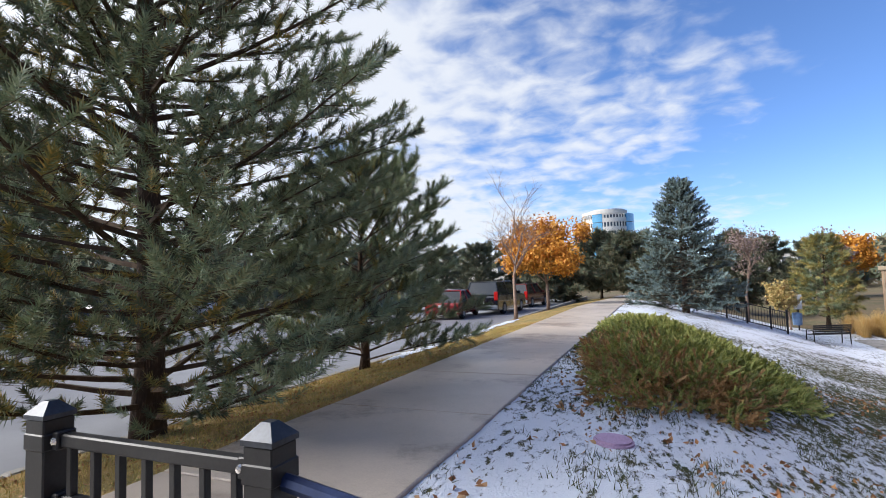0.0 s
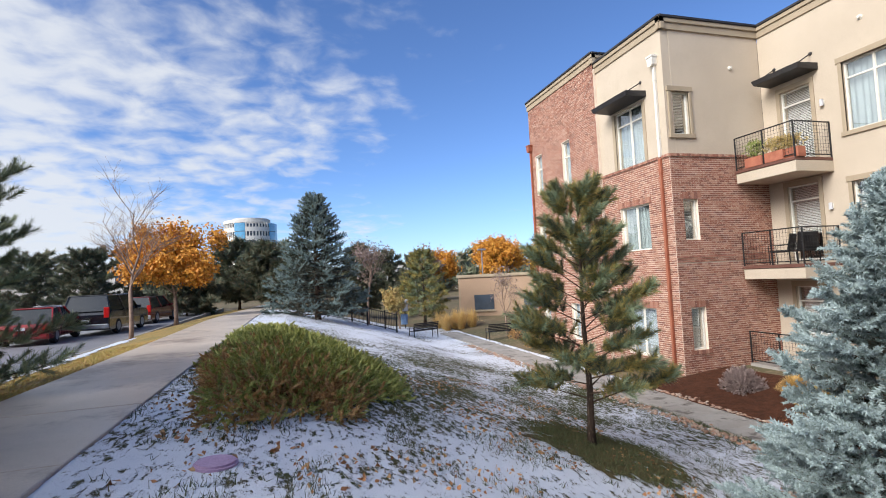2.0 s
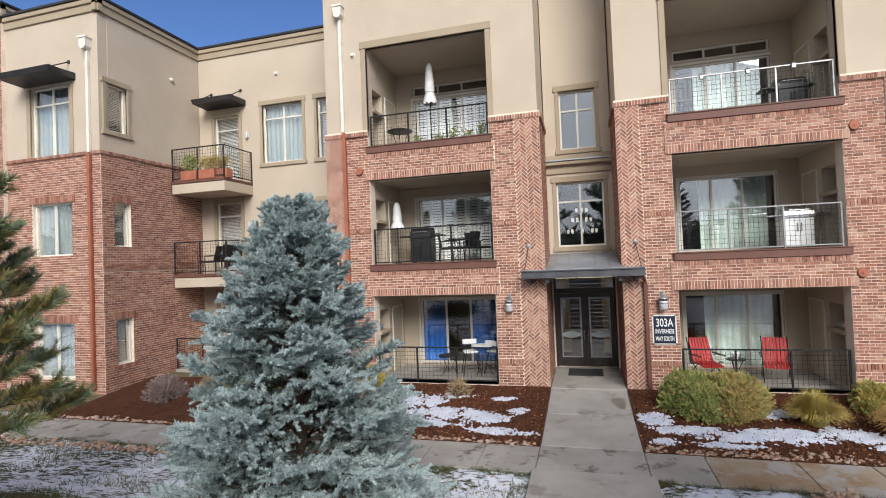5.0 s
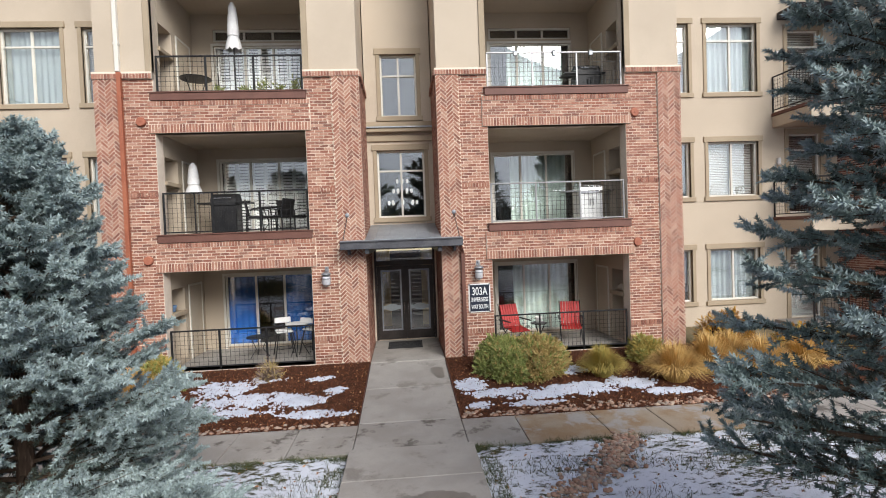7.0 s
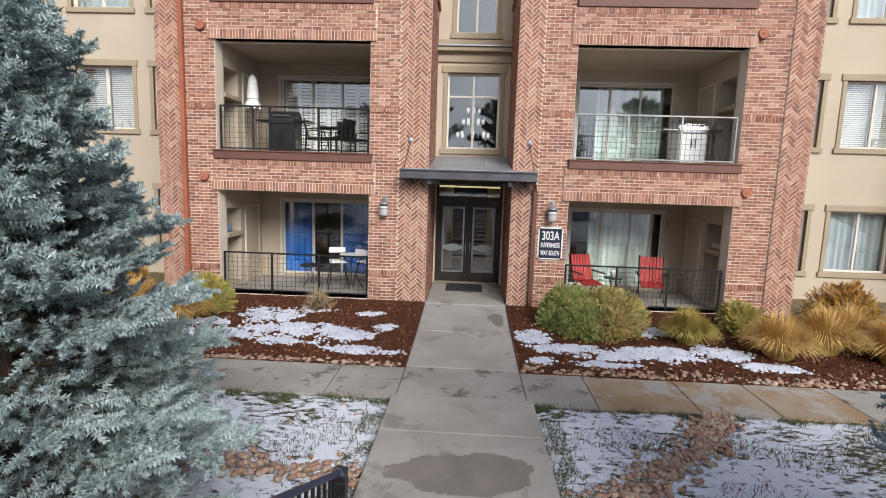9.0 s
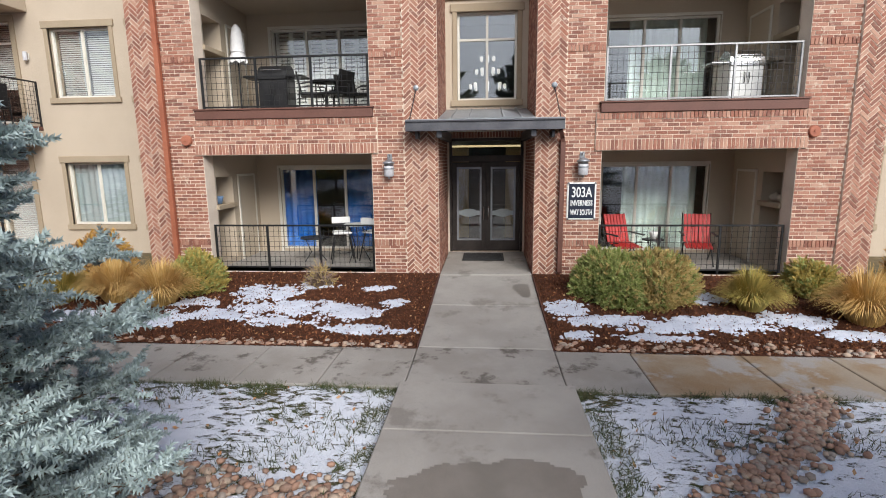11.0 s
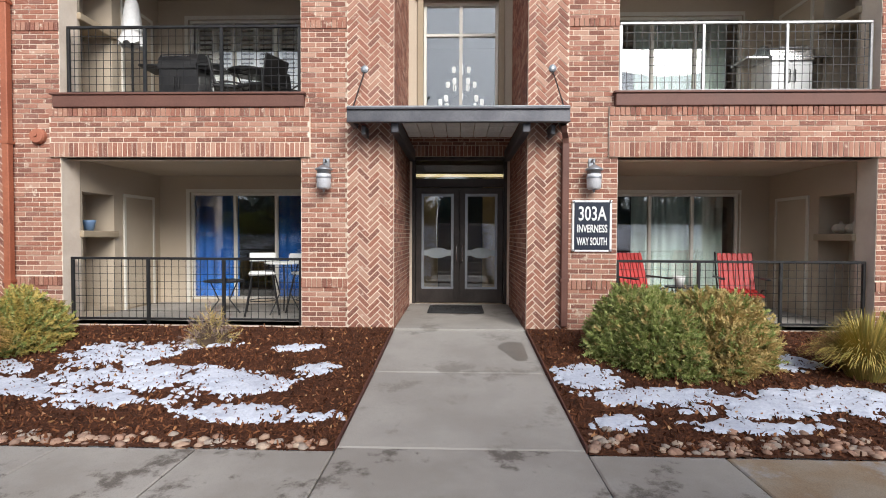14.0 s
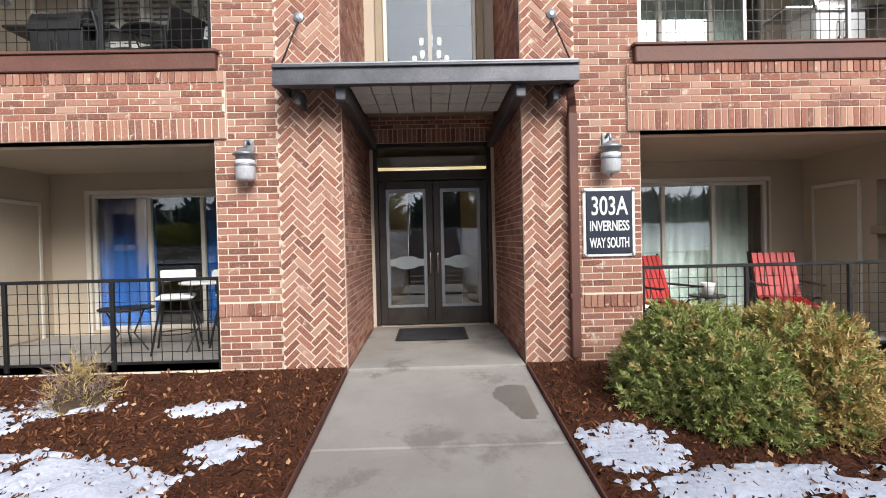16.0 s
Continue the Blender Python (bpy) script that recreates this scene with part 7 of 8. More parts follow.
def bistro(x, y, z, h, turn, name, label, seatmat):
    """A high chair: splayed legs, ring, seat and a low back."""
    m = pose(x, y, z, 0, 0, turn)
    c = thing(name, m.translation, label, "chair", "patio stools")
    for a, b in ((-1, -1), (1, -1), (1, 1), (-1, 1)):
        part("leg", Geo(m).tube([(a * 0.25, b * 0.25, 0), (a * 0.15, b * 0.15, h)], 0.014, 6), M_BLACK, c)
    part("ring", Geo(m).tube([(0.2 * math.cos(k * math.pi / 8), 0.2 * math.sin(k * math.pi / 8), h * 0.35) for k in range(17)], 0.008, 6), M_BLACK, c)
    part("seat", Geo(m).box(-0.2, 0.2, -0.2, 0.2, h, h + 0.05, 0.018), seatmat, c)
    for a in (-0.17, 0.17):
        part("back_post", Geo(m).tube([(a, 0.18, h), (a, 0.23, h + 0.34)], 0.011, 6), M_BLACK, c)
    part("backrest", Geo(m).box(-0.2, 0.2, 0.20, 0.235, h + 0.20, h + 0.34, 0.012), seatmat, c)
    return c


def small_table(x, y, z, r, h, label, top):
    t = thing("patio_table", (x, y, z), label, "table")
    part("tabletop", Geo().lathe([(0, h - 0.025), (r, h - 0.025), (r + 0.008, h - 0.012), (r, h), (0, h)], (x, y, z), 24), top, t)
    for k in range(3):
        a = k * 2.1 + 0.4
        part("leg", Geo().tube([(x + 0.9 * r * math.cos(a), y + 0.9 * r * math.sin(a), z), (x + 0.3 * r * math.cos(a), y + 0.3 * r * math.sin(a), z + 0.4 * h), (x + 0.75 * r * math.cos(a), y + 0.75 * r * math.sin(a), z + h - 0.025)], 0.011, 6), M_BLACK, t)


bistro(14.2, 3.19, 0.27, 0.62, -70, "bar_stool", "white-seated bar stool with black splayed legs", M_WHITE)
bistro(14.35, 2.5, 0.27, 0.62, 60, "bar_stool", "white-seated bar stool with black splayed legs", M_WHITE)
small_table(14.25, 2.85, 0.27, 0.30, 0.82, "small round high patio table", M_WHITE)
small_table(14.3, 3.85, 0.27, 0.30, 0.52, "low black wire side table", M_BLACK)
small_table(14.6, -3.5, 0.27, 0.22, 0.45, "small dark side table between the red chairs", M_BLACK)


def jar(name, x, y, z, prof, m, label, cat):
    solo(name, Geo().lathe(prof, (x, y, z), 18), m, label, cat, smooth=True)


POT = [(0.0, 0.0), (0.06, 0.0), (0.085, 0.12), (0.095, 0.16), (0.085, 0.16), (0.075, 0.13), (0.0, 0.12)]
PUMP = [(0.0, 0.0), (0.07, 0.01), (0.11, 0.05), (0.115, 0.09), (0.08, 0.14), (0.03, 0.15), (0.015, 0.19), (0.0, 0.19)]
BALL = [(0.0, 0.0), (0.08, 0.03), (0.14, 0.10), (0.15, 0.16), (0.12, 0.22), (0.0, 0.27)]
jar("flower_pot", 13.85, 5.72, 1.571, POT, M_BLUEPOT, "blue glazed flower pot on the niche shelf", "flower pot")
jar("flower_pot", 14.6, -3.5, 0.72, POT, M_WHITE, "small white flower pot on the side table", "flower pot")
jar("pumpkin", 13.95, -5.56, 1.571, PUMP, M_PUMPKIN, "pale pumpkin on the niche shelf", "pumpkin")
jar("pumpkin", 13.72, -5.58, 1.571, PUMP, M_PUMPKIN, "pale pumpkin on the niche shelf", "pumpkin")
jar("pumpkin", 13.62, -5.72, 1.571, BALL, M_CANVAS, "large white pumpkin at the back of the niche", "pumpkin")


def umbrella(x, y, z, top, long, label):
    u = thing("closed_umbrella", (x, y, z), label, "umbrella", "closed umbrellas")
    part("pole", Geo().tube([(x, y, z), (x, y, top - 0.02)], 0.018, 8), M_BLACK, u)
    part("base", Geo().lathe([(0, 0), (0.2, 0), (0.2, 0.03), (0.06, 0.07), (0, 0.07)], (x, y, z), 18), M_BLACK, u)
    g = Geo()
    n = 24
    prof = [(0.03, top), (0.075, top - 0.10 * long), (0.10, top - 0.35 * long), (0.12, top - 0.62 * long), (0.105, top - 0.70 * long), (0.15, top - 0.86 * long), (0.17, top - long)]
    for r, h in prof:
        g.v += [(x + r * (1 + 0.22 * (k % 2)) * math.cos(2 * math.pi * k / n + h), y + r * (1 + 0.22 * (k % 2)) * math.sin(2 * math.pi * k / n + h), h + (0.03 * (k % 3) if h == prof[-1][1] else 0)) for k in range(n)]
    g.f = [(i * n + k, i * n + (k + 1) % n, (i + 1) * n + (k + 1) % n, (i + 1) * n + k) for i in range(len(prof) - 1) for k in range(n)] + [tuple(range(n))]
    part("canopy", g, M_CANVAS, u, "furled white canvas canopy", smooth=True)
    part("tie", Geo().lathe([(0.125, 0.0), (0.135, 0.01), (0.135, 0.03), (0.125, 0.04)], (x, y, top - 0.70 * long), 16), M_CANVAS, u)


umbrella(14.1, 5.18, 3.40, 5.2, 0.78, "closed white patio umbrella on a black pole")
umbrella(14.1, 4.05, 6.52, 9.1, 1.2, "tall closed white patio umbrella")


def grill(x, y, z, body, lid, label, wide=0.62):
    t = thing("barbecue_grill", (x, y, z), label, "grill", "barbecue grills")
    part("cabinet", Geo().box(x - 0.25, x + 0.25, y - wide / 2, y + wide / 2, z + 0.06, z + 0.80, 0.015), body, t)
    for s in (-1, 1):
        part("door_panel", Geo().box(x - 0.262, x - 0.25, y + s * 0.155 - 0.145, y + s * 0.155 + 0.145, z + 0.1, z + 0.74, 0.004), body, t)
        part("handle", Geo().tube([(x - 0.262, y + s * 0.04, z + 0.42), (x - 0.29, y + s * 0.04, z + 0.44), (x - 0.29, y + s * 0.04, z + 0.6), (x - 0.262, y + s * 0.04, z + 0.62)], 0.008, 6), M_BLACK, t)
        part("side_shelf", Geo().box(x - 0.24, x + 0.22, y + s * (wide / 2 + 0.17) - 0.17, y + s * (wide / 2 + 0.17) + 0.17, z + 0.79, z + 0.83, 0.01), lid, t)
        part("wheel", Geo(pose(x, y + s * 0.26, z + 0.06, 90)).lathe([(0, -0.02), (0.06, -0.02), (0.06, 0.02), (0, 0.02)], (0, 0, 0), 12), M_BLACK, t)
    g = Geo()
    n = 8
    for s in (-wide / 2, wide / 2):
        g.v += [(x - 0.27 * math.cos(math.pi * k / n), y + s, z + 0.81 + 0.24 * math.sin(math.pi * k / n)) for k in range(n + 1)]
    g.f = [(k, k + 1, n + 2 + k, n + 1 + k) for k in range(n)] + [tuple(range(n, -1, -1)), tuple(range(n + 1, 2 * n + 2))]
    part("lid", g, lid, t)
    part("lid_handle", Geo().tube([(x - 0.31, y - 0.22, z + 0.92), (x - 0.31, y + 0.22, z + 0.92)], 0.012, 8), M_STEEL, t)
    part("control_panel", Geo().box(x - 0.29, x - 0.25, y - wide / 2, y + wide / 2, z + 0.74, z + 0.82, 0.008), lid, t)


grill(14.3, -4.85, 3.40, M_WHITE, M_STEEL, "white cabinet barbecue grill with a steel lid")
grill(14.5, 4.55, 3.40, M_BLACK, M_BLACK, "black barbecue grill with side shelves")
for x, y, a in ((14.3, 3.7, 20), (14.5, 2.9, -40), (14.2, 3.2, 160)):
    m = pose(x, y, 3.40, 0, 0, a)
    c = thing("patio_armchair", m.translation, "dark woven patio armchair with curved arms", "chair", "dark patio chairs")
    part("seat", Geo(m).box(-0.26, 0.26, -0.26, 0.26, 0.38, 0.44, 0.02), M_BLACK, c)
    part("backrest", Geo(m @ pose(0, 0.24, 0.44, -12)).box(-0.26, 0.26, -0.015, 0.015, 0, 0.42, 0.01), M_BLACK, c)
    for s in (-0.28, 0.28):
        part("armrest", Geo(m).tube([(s, -0.25, 0), (s, -0.27, 0.6), (s, 0.1, 0.63), (s, 0.27, 0.60), (s, 0.30, 0)], 0.016, 6), M_BLACK, c)
small_table(14.2, 3.35, 3.40, 0.34, 0.66, "round dark patio table", M_BLACK)
# top loggias
small_table(14.1, 5.0, 6.52, 0.36, 0.74, "dark covered patio table", M_BLACK)
grill(14.5, -4.95, 6.52, M_BLACK, M_BLACK, "black covered barbecue grill")
for i, (x, y, s) in enumerate(((13.9, 3.75, 1.0), (13.95, 3.35, 1.3), (13.95, 2.95, 1.1), (13.9, 2.55, 1.4), (13.9, 4.4, 1.0))):
    p = thing("potted_plant", (x, y, 6.52), "potted plant on the balcony floor", "potted plant", "balcony plants")
    part("pot", Geo().lathe([(0, 0), (0.09 * s, 0), (0.13 * s, 0.2 * s), (0.115 * s, 0.2 * s), (0.0, 0.17 * s)], (x, y, 6.52), 14), M_TERRA if i % 2 else M_BLACK, p)
    n = 60
    pp = np.stack([x + rng.normal(0, 0.06 * s, n), y + rng.normal(0, 0.06 * s, n), 6.52 + 0.2 * s + rng.uniform(0, 0.25 * s, n)], 1)
    v, f = scatter(*LEAFY, pp, rng.normal(0, 1, (n, 3)) + (0, 0, 0.8), np.full(n, 0.8))
    part("foliage", fast_mesh("foliage", v, f, M_SHRUB), None, p)
for y in (-2.75, -3.7, -4.6):
    ln = thing("hanging_lantern", (13.2, y, 7.54), "small grey lantern hooked on the railing", "lantern", "railing lanterns")
    part("body", Geo().box(13.13, 13.21, y - 0.04, y + 0.04, 7.40, 7.50, 0.006), M_GREYMETAL, ln)
    part("cap", Geo().lathe([(0.06, 7.50), (0.0, 7.55)], (13.17, y, 0), 8), M_GREYMETAL, ln)
for x, y, s in ((14.1, 12.3, 0.9), (14.1, 11.6, 0.7), (14.2, 11.2, 0.7)):
    p = thing("planter_box", (x, y, 6.42), "wooden planter with leafy yellow-green plants on the balcony", "planter", "balcony planters")
    part("box", Geo().box(x - 0.15, x + 0.15, y - 0.3, y + 0.3, 6.42, 6.72, 0.01), M_TERRA, p)
    n = 160
    pp = np.stack([x + rng.normal(0, 0.1, n), y + rng.normal(0, 0.16, n), 6.74 + rng.uniform(0, 0.5 * s, n)], 1)
    v, f = scatter(*LEAFY, pp, rng.normal(0, 1, (n, 3)) + (0, 0, 0.8), np.full(n, 1.0))
    part("foliage", fast_mesh("foliage", v, f, M_SHRUB_Y if s < 0.8 else M_SHRUB), None, p)
for y, a in ((12.2, 200), (11.5, 150)):
    m = pose(14.7, y, 3.36, 0, 0, a)
    c = thing("patio_armchair", m.translation, "dark woven patio armchair on the corner balcony", "chair", "dark patio chairs")
    part("seat", Geo(m).box(-0.26, 0.26, -0.26, 0.26, 0.36, 0.43, 0.02), M_BLACK, c)
    part("backrest", Geo(m @ pose(0, 0.24, 0.43, -12)).box(-0.26, 0.26, -0.02, 0.02, 0, 0.5, 0.015), M_BLACK, c)
    for s_ in (-0.28, 0.28):
        part("armrest", Geo(m).tube([(s_, -0.25, 0), (s_, -0.27, 0.58), (s_, 0.27, 0.60), (s_, 0.30, 0)], 0.016, 6), M_BLACK, c)
for wm, u, v in ((F, -5.95, 9.25), (B, -9.9, 10.1), (SD, 14.2, 9.9), (F, 5.75, 9.25), (B, 9.6, 10.1)):
    sd = thing("wall_vent", wm @ Vector((u, v, 0)), "small cream round vent on the stucco", "vent", "stucco vents")
    part("flange", Geo(wm).lathe([(0, 0), (0.075, 0), (0.07, 0.02), (0, 0.022)], (u, v, 0.0), 14), M_VINYL, sd)
    part("hood", Geo(wm).lathe([(0, 0), (0.05, 0), (0.045, 0.05), (0, 0.06)], (u, v, 0.02), 12), M_VINYL, sd)
for u, v in ((-11.1, 8.1), (-11.1, 5.0), (11.1, 8.1), (11.1, 5.0)):
    sc_ = thing("balcony_light", B @ Vector((u, v, 0)), "small cream wall light beside the balcony door", "wall lamp", "balcony lights")
    part("back_plate", Geo(B).box(u - 0.05, u + 0.05, v - 0.08, v + 0.08, 0.002, 0.02, 0.006), M_VINYL, sc_)
    part("shade", Geo(B).tube([(u, v - 0.1, 0.07), (u, v + 0.1, 0.07)], 0.05, 10), M_FROST, sc_)
# chandelier behind the stair window
M_BULB = bpy.data.materials.new("bulb")
M_BULB.use_nodes = True
M_BULB.node_tree.nodes["Principled BSDF"].inputs["Emission Color"].default_value = (1, 0.93, 0.8, 1)
M_BULB.node_tree.nodes["Principled BSDF"].inputs["Emission Strength"].default_value = 0.6
ch = thing("chandelier", (16.6, 0.05, 5.2), "tiered chandelier with small glowing glass shades behind the window", "chandelier")
part("stem", Geo().tube([(16.6, 0.05, 6.3), (16.6, 0.05, 4.0)], 0.015, 6), M_BLACK, ch)
for tier, (r, z, n) in enumerate(((0.42, 4.15, 8), (0.27, 4.5, 6), (0.15, 4.8, 4))):
    for k in range(n):
        a = 2 * math.pi * (k + 0.5 * tier) / n
        x, y = 16.6 + r * math.cos(a), 0.05 + r * math.sin(a)
        part("arm", Geo().tube([(16.6, 0.05, z - 0.1), (x, y, z - 0.12), (x, y, z)], 0.008, 5), M_BLACK, ch)
        part("glass_shade", Geo().lathe([(0.0, 0.0), (0.03, 0.01), (0.042, 0.07), (0.035, 0.12), (0.0, 0.125)], (x, y, z), 10), M_BULB, ch, "glowing glass shade", smooth=True)

# ---- guard rail by the steps ----
gr = thing("stair_guard", (-1.45, 1.1, 2.13), "black steel guard rail with pyramid-capped posts and a blue-black handrail", "railing")


def guard_post(x, y, z0, z1):
    p = part("post", Geo().box(x - 0.05, x + 0.05, y - 0.05, y + 0.05, z0, z1 - 0.055, 0.005), M_BLACK, gr)
    g = Geo()
    e = 0.054
    g.v = [(x - e, y - e, z1 - 0.055), (x + e, y - e, z1 - 0.055), (x + e, y + e, z1 - 0.055), (x - e, y + e, z1 - 0.055), (x - e, y - e, z1 - 0.04), (x + e, y - e, z1 - 0.04), (x + e, y + e, z1 - 0.04), (x - e, y + e, z1 - 0.04), (x - 0.016, y - 0.016, z1), (x + 0.016, y - 0.016, z1), (x + 0.016, y + 0.016, z1), (x - 0.016, y + 0.016, z1)]
    g.f = [(3, 2, 1, 0)] + [(i, (i + 1) % 4, 4 + (i + 1) % 4, 4 + i) for i in range(4)] + [(4 + i, 4 + (i + 1) % 4, 8 + (i + 1) % 4, 8 + i) for i in range(4)] + [(8, 9, 10, 11)]
    part("cap", g, M_CAPGLOSS, p, "pyramid post cap")
    for z in (z1 - 0.13, z1 - 0.34):
        part("collar", Geo().box(x - 0.054, x + 0.054, y - 0.054, y + 0.054, z - 0.028, z + 0.028, 0.004), M_BLACK, p)


M_CAPGLOSS = mat("post_cap", (0.03, 0.034, 0.042), (0.05, 0.055, 0.066), 0.4, 12, 90, 0.1, metal=0.4)
M_BLUERAIL = mat("handrail_blue", (0.02, 0.03, 0.075), (0.03, 0.045, 0.11), 0.35, 8, 60, 0.05, metal=0.3)
for x in (-1.95, -0.99):
    guard_post(x, 1.1, 2.0, 3.125)
for a, b in ((-1.95, -0.99),):
    for z in (3.0, 2.80, 2.24):
        part("rail", Geo().box(a + 0.055, b - 0.055, 1.08, 1.12, z - 0.022, z + 0.022, 0.005), M_BLACK, gr)
        for x, s in ((a + 0.06, 1), (b - 0.06, -1)):
            k = part("bracket", Geo().box(min(x, x + s * 0.03), max(x, x + s * 0.03), 1.07, 1.13, z - 0.03, z + 0.03, 0.004), M_BLACK, gr)
            part("bolt", Geo(Matrix.Translation((x + s * 0.015, 1.068, z)) @ pose(0, 0, 0, 90)).lathe([(0.0, 0.0), (0.014, 0.0), (0.01, 0.008), (0, 0.01)], (0, 0, 0), 8), M_STEEL, k)
    for i in range(1, 8):
        x = a + (b - a) * i / 8
        part("picket", Geo().box(x - 0.0125, x + 0.0125, 1.0875, 1.1125, 2.26, 2.98, 0.003), M_BLACK, gr)
steps_ = [(-0.99, 1.1, 2.97), (0.6, 1.07, 2.74), (3.0, 1.02, 2.0), (5.68, 0.92, 0.76)]
for i in range(3):
    p, q = Vector(steps_[i]), Vector(steps_[i + 1])
    for d in (0.0, -0.2, -0.72):
        part("handrail" if d == 0 else "sloping_rail", Geo().tube([p + Vector((0.05, 0, d)), q + Vector((0, 0, d))], 0.024 if d == 0 else 0.02, 8), M_BLUERAIL if d == 0 else M_BLACK, gr)
    n = int((q - p).length / 0.12)
    for k in range(1, n):
        c = p + (q - p) * k / n
        part("picket", Geo().box(c.x - 0.01, c.x + 0.01, c.y - 0.01, c.y + 0.01, c.z - 0.72, c.z - 0.02), M_BLACK, gr)
for x, y, z0, z1 in ((3.0, 1.02, 0.9, 2.05), (5.68, 0.92, 0.0, 0.81)):
    guard_post(x, y, z0, z1)
vb = thing("valve_box_lid", (-0.42, 4.63, 2.06), "lilac plastic irrigation valve lid sunk in the snow", "valve lid")
part("lid", Geo(pose(-0.42, 4.63, ground_z(-0.42, 4.63) + 0.012, 4, 4, 10)).prism([(0.15 * math.cos(k * math.pi / 12), 0.125 * math.sin(k * math.pi / 12)) for k in range(24)], 0, 0.03), M_LILAC, vb)
part("rim", Geo(pose(-0.42, 4.63, ground_z(-0.42, 4.63) + 0.004, 4, 4, 10)).prism([(0.17 * math.cos(k * math.pi / 12), 0.145 * math.sin(k * math.pi / 12)) for k in range(24)], 0, 0.02), M_LILAC, vb)

# ---- cars ----
M_CARGLASS = mat("car_glass", (0.015, 0.018, 0.02), (0.02, 0.022, 0.025), 0.08, 3, 20, 0, spec=0.8)
M_TYRE = mat("tyre", (0.015, 0.015, 0.016), (0.022, 0.022, 0.022), 0.9, 8, 80, 0.3)
M_TAIL = mat("tail_light", (0.45, 0.015, 0.012), (0.35, 0.01, 0.01), 0.2, 4, 30, 0)
PAINTS = {}


def paint(c):
    if c not in PAINTS:
        PAINTS[c] = mat("car_paint", c, tuple(x * 0.85 for x in c), 0.25, 2, 60, 0.0, metal=0.3, coat=0.8)
    return PAINTS[c]


def car(x, y, z, turn, colour, label, long=4.5, wide=1.8, high=1.45, tall=False, group=""):
    """A car from its side outline: lower body, tapered cabin, wheels, lights, glass."""
    m = pose(x, y, z, 0, 0, turn)
    c = thing("suv" if tall else "car", (x, y, z), label, "car", group)
    h = long / 2
    belt = high * (0.60 if tall else 0.58)
    side = [(-h, 0.32), (-h + 0.05, 0.25), (h - 0.05, 0.25), (h, 0.35), (h - 0.03, belt * 0.8), (h - 0.25, belt * 0.93), (h * 0.42, belt), (-h + 0.15, belt), (-h, belt * 0.85)]
    g = Geo()
    n = len(side)
    for sx, ins in ((-wide / 2, 0.04), (-wide / 2 + 0.05, 0.0), (wide / 2 - 0.05, 0.0), (wide / 2, 0.04)):
        g.v += [(sx, a * (1 - ins * 0.3), 0.25 + (b - 0.25) * (1 - ins)) for a, b in side]
    for i in range(3):
        g.f += [(i * n + k, i * n + (k + 1) % n, (i + 1) * n + (k + 1) % n, (i + 1) * n + k) for k in range(n)]
    g.f += [tuple(range(n)), tuple(range(4 * n - 1, 3 * n - 1, -1))]
    g.m = m
    body = part("body", g, paint(colour), c)
    lo = [(-h + (0.08 if tall else 0.45), belt), (h * 0.42, belt)]
    hi = [(-h + (0.28 if tall else 1.15), high), (h * 0.12, high)]
    g = Geo(m)
    w0, w1 = wide / 2 - 0.03, wide / 2 - 0.22
    g.v = [(-w0, lo[0][0], belt), (w0, lo[0][0], belt), (w0, lo[1][0], belt), (-w0, lo[1][0], belt), (-w1, hi[0][0], high - 0.05), (w1, hi[0][0], high - 0.05), (w1, hi[1][0], high - 0.05), (-w1, hi[1][0], high - 0.05)]
    g.f = [(i, (i + 1) % 4, 4 + (i + 1) % 4, 4 + i) for i in range(4)] + [(4, 5, 6, 7), (3, 2, 1, 0)]
    part("cabin_glass", g, M_CARGLASS, c, "dark car windows")
    part("roof", Geo(m).box(-w1 - 0.02, w1 + 0.02, hi[0][0] - 0.02, hi[1][0] + 0.02, high - 0.06, high, 0.025), paint(colour), c)
    for s in (-1, 1):
        for a, b in ((lo[0], hi[0]), (((lo[0][0] + lo[1][0]) / 2, belt), ((hi[0][0] + hi[1][0]) / 2, high)), (lo[1], hi[1])):
            part("pillar", Geo(m).tube([(s * (w0 + 0.005), a[0], a[1]), (s * (w1 + 0.01), b[0], b[1] - 0.03)], 0.04, 5), paint(colour), c)
        for wy in (-h * 0.60, h * 0.62):
            r = 0.36 if tall else 0.32
            wm = m @ pose(s * (wide / 2 - 0.10), wy, r, 0, 90)
            wh = part("wheel", Geo(wm).lathe([(0.0, -0.11), (r * 0.62, -0.11), (r * 0.95, -0.10), (r, -0.06), (r, 0.06), (r * 0.95, 0.10), (r * 0.62, 0.11), (0, 0.11)], (0, 0, 0), 20), M_TYRE, c, "black tyre")
            part("rim", Geo(wm).lathe([(0.0, -0.118), (r * 0.58, -0.114), (r * 0.58, 0.114), (0, 0.118)], (0, 0, 0), 14), M_GREYMETAL, wh, "grey alloy rim")
        part("tail_light", Geo(m).box(*sorted((s * (wide / 2 - 0.02), s * (wide / 2 - 0.24))), -h - 0.015, -h + 0.08, belt * 0.72, belt * (1.15 if tall else 0.95), 0.015), M_TAIL, c, "red tail light")
        part("wing_mirror", Geo(m).box(*sorted((s * (wide / 2 - 0.02), s * (wide / 2 + 0.16))), h * 0.36, h * 0.36 + 0.1, belt, belt + 0.14, 0.03), paint(colour), c)
    part("bumper", Geo(m).box(-wide / 2 + 0.03, wide / 2 - 0.03, -h - 0.06, -h + 0.1, 0.3, 0.52, 0.03), M_GREYMETAL if tall else paint(colour), c)
    part("number_plate", Geo(m).box(-0.16, 0.16, -h - 0.075, -h - 0.05, 0.62, 0.74, 0.004), M_WHITE, c, "white number plate")
    return c


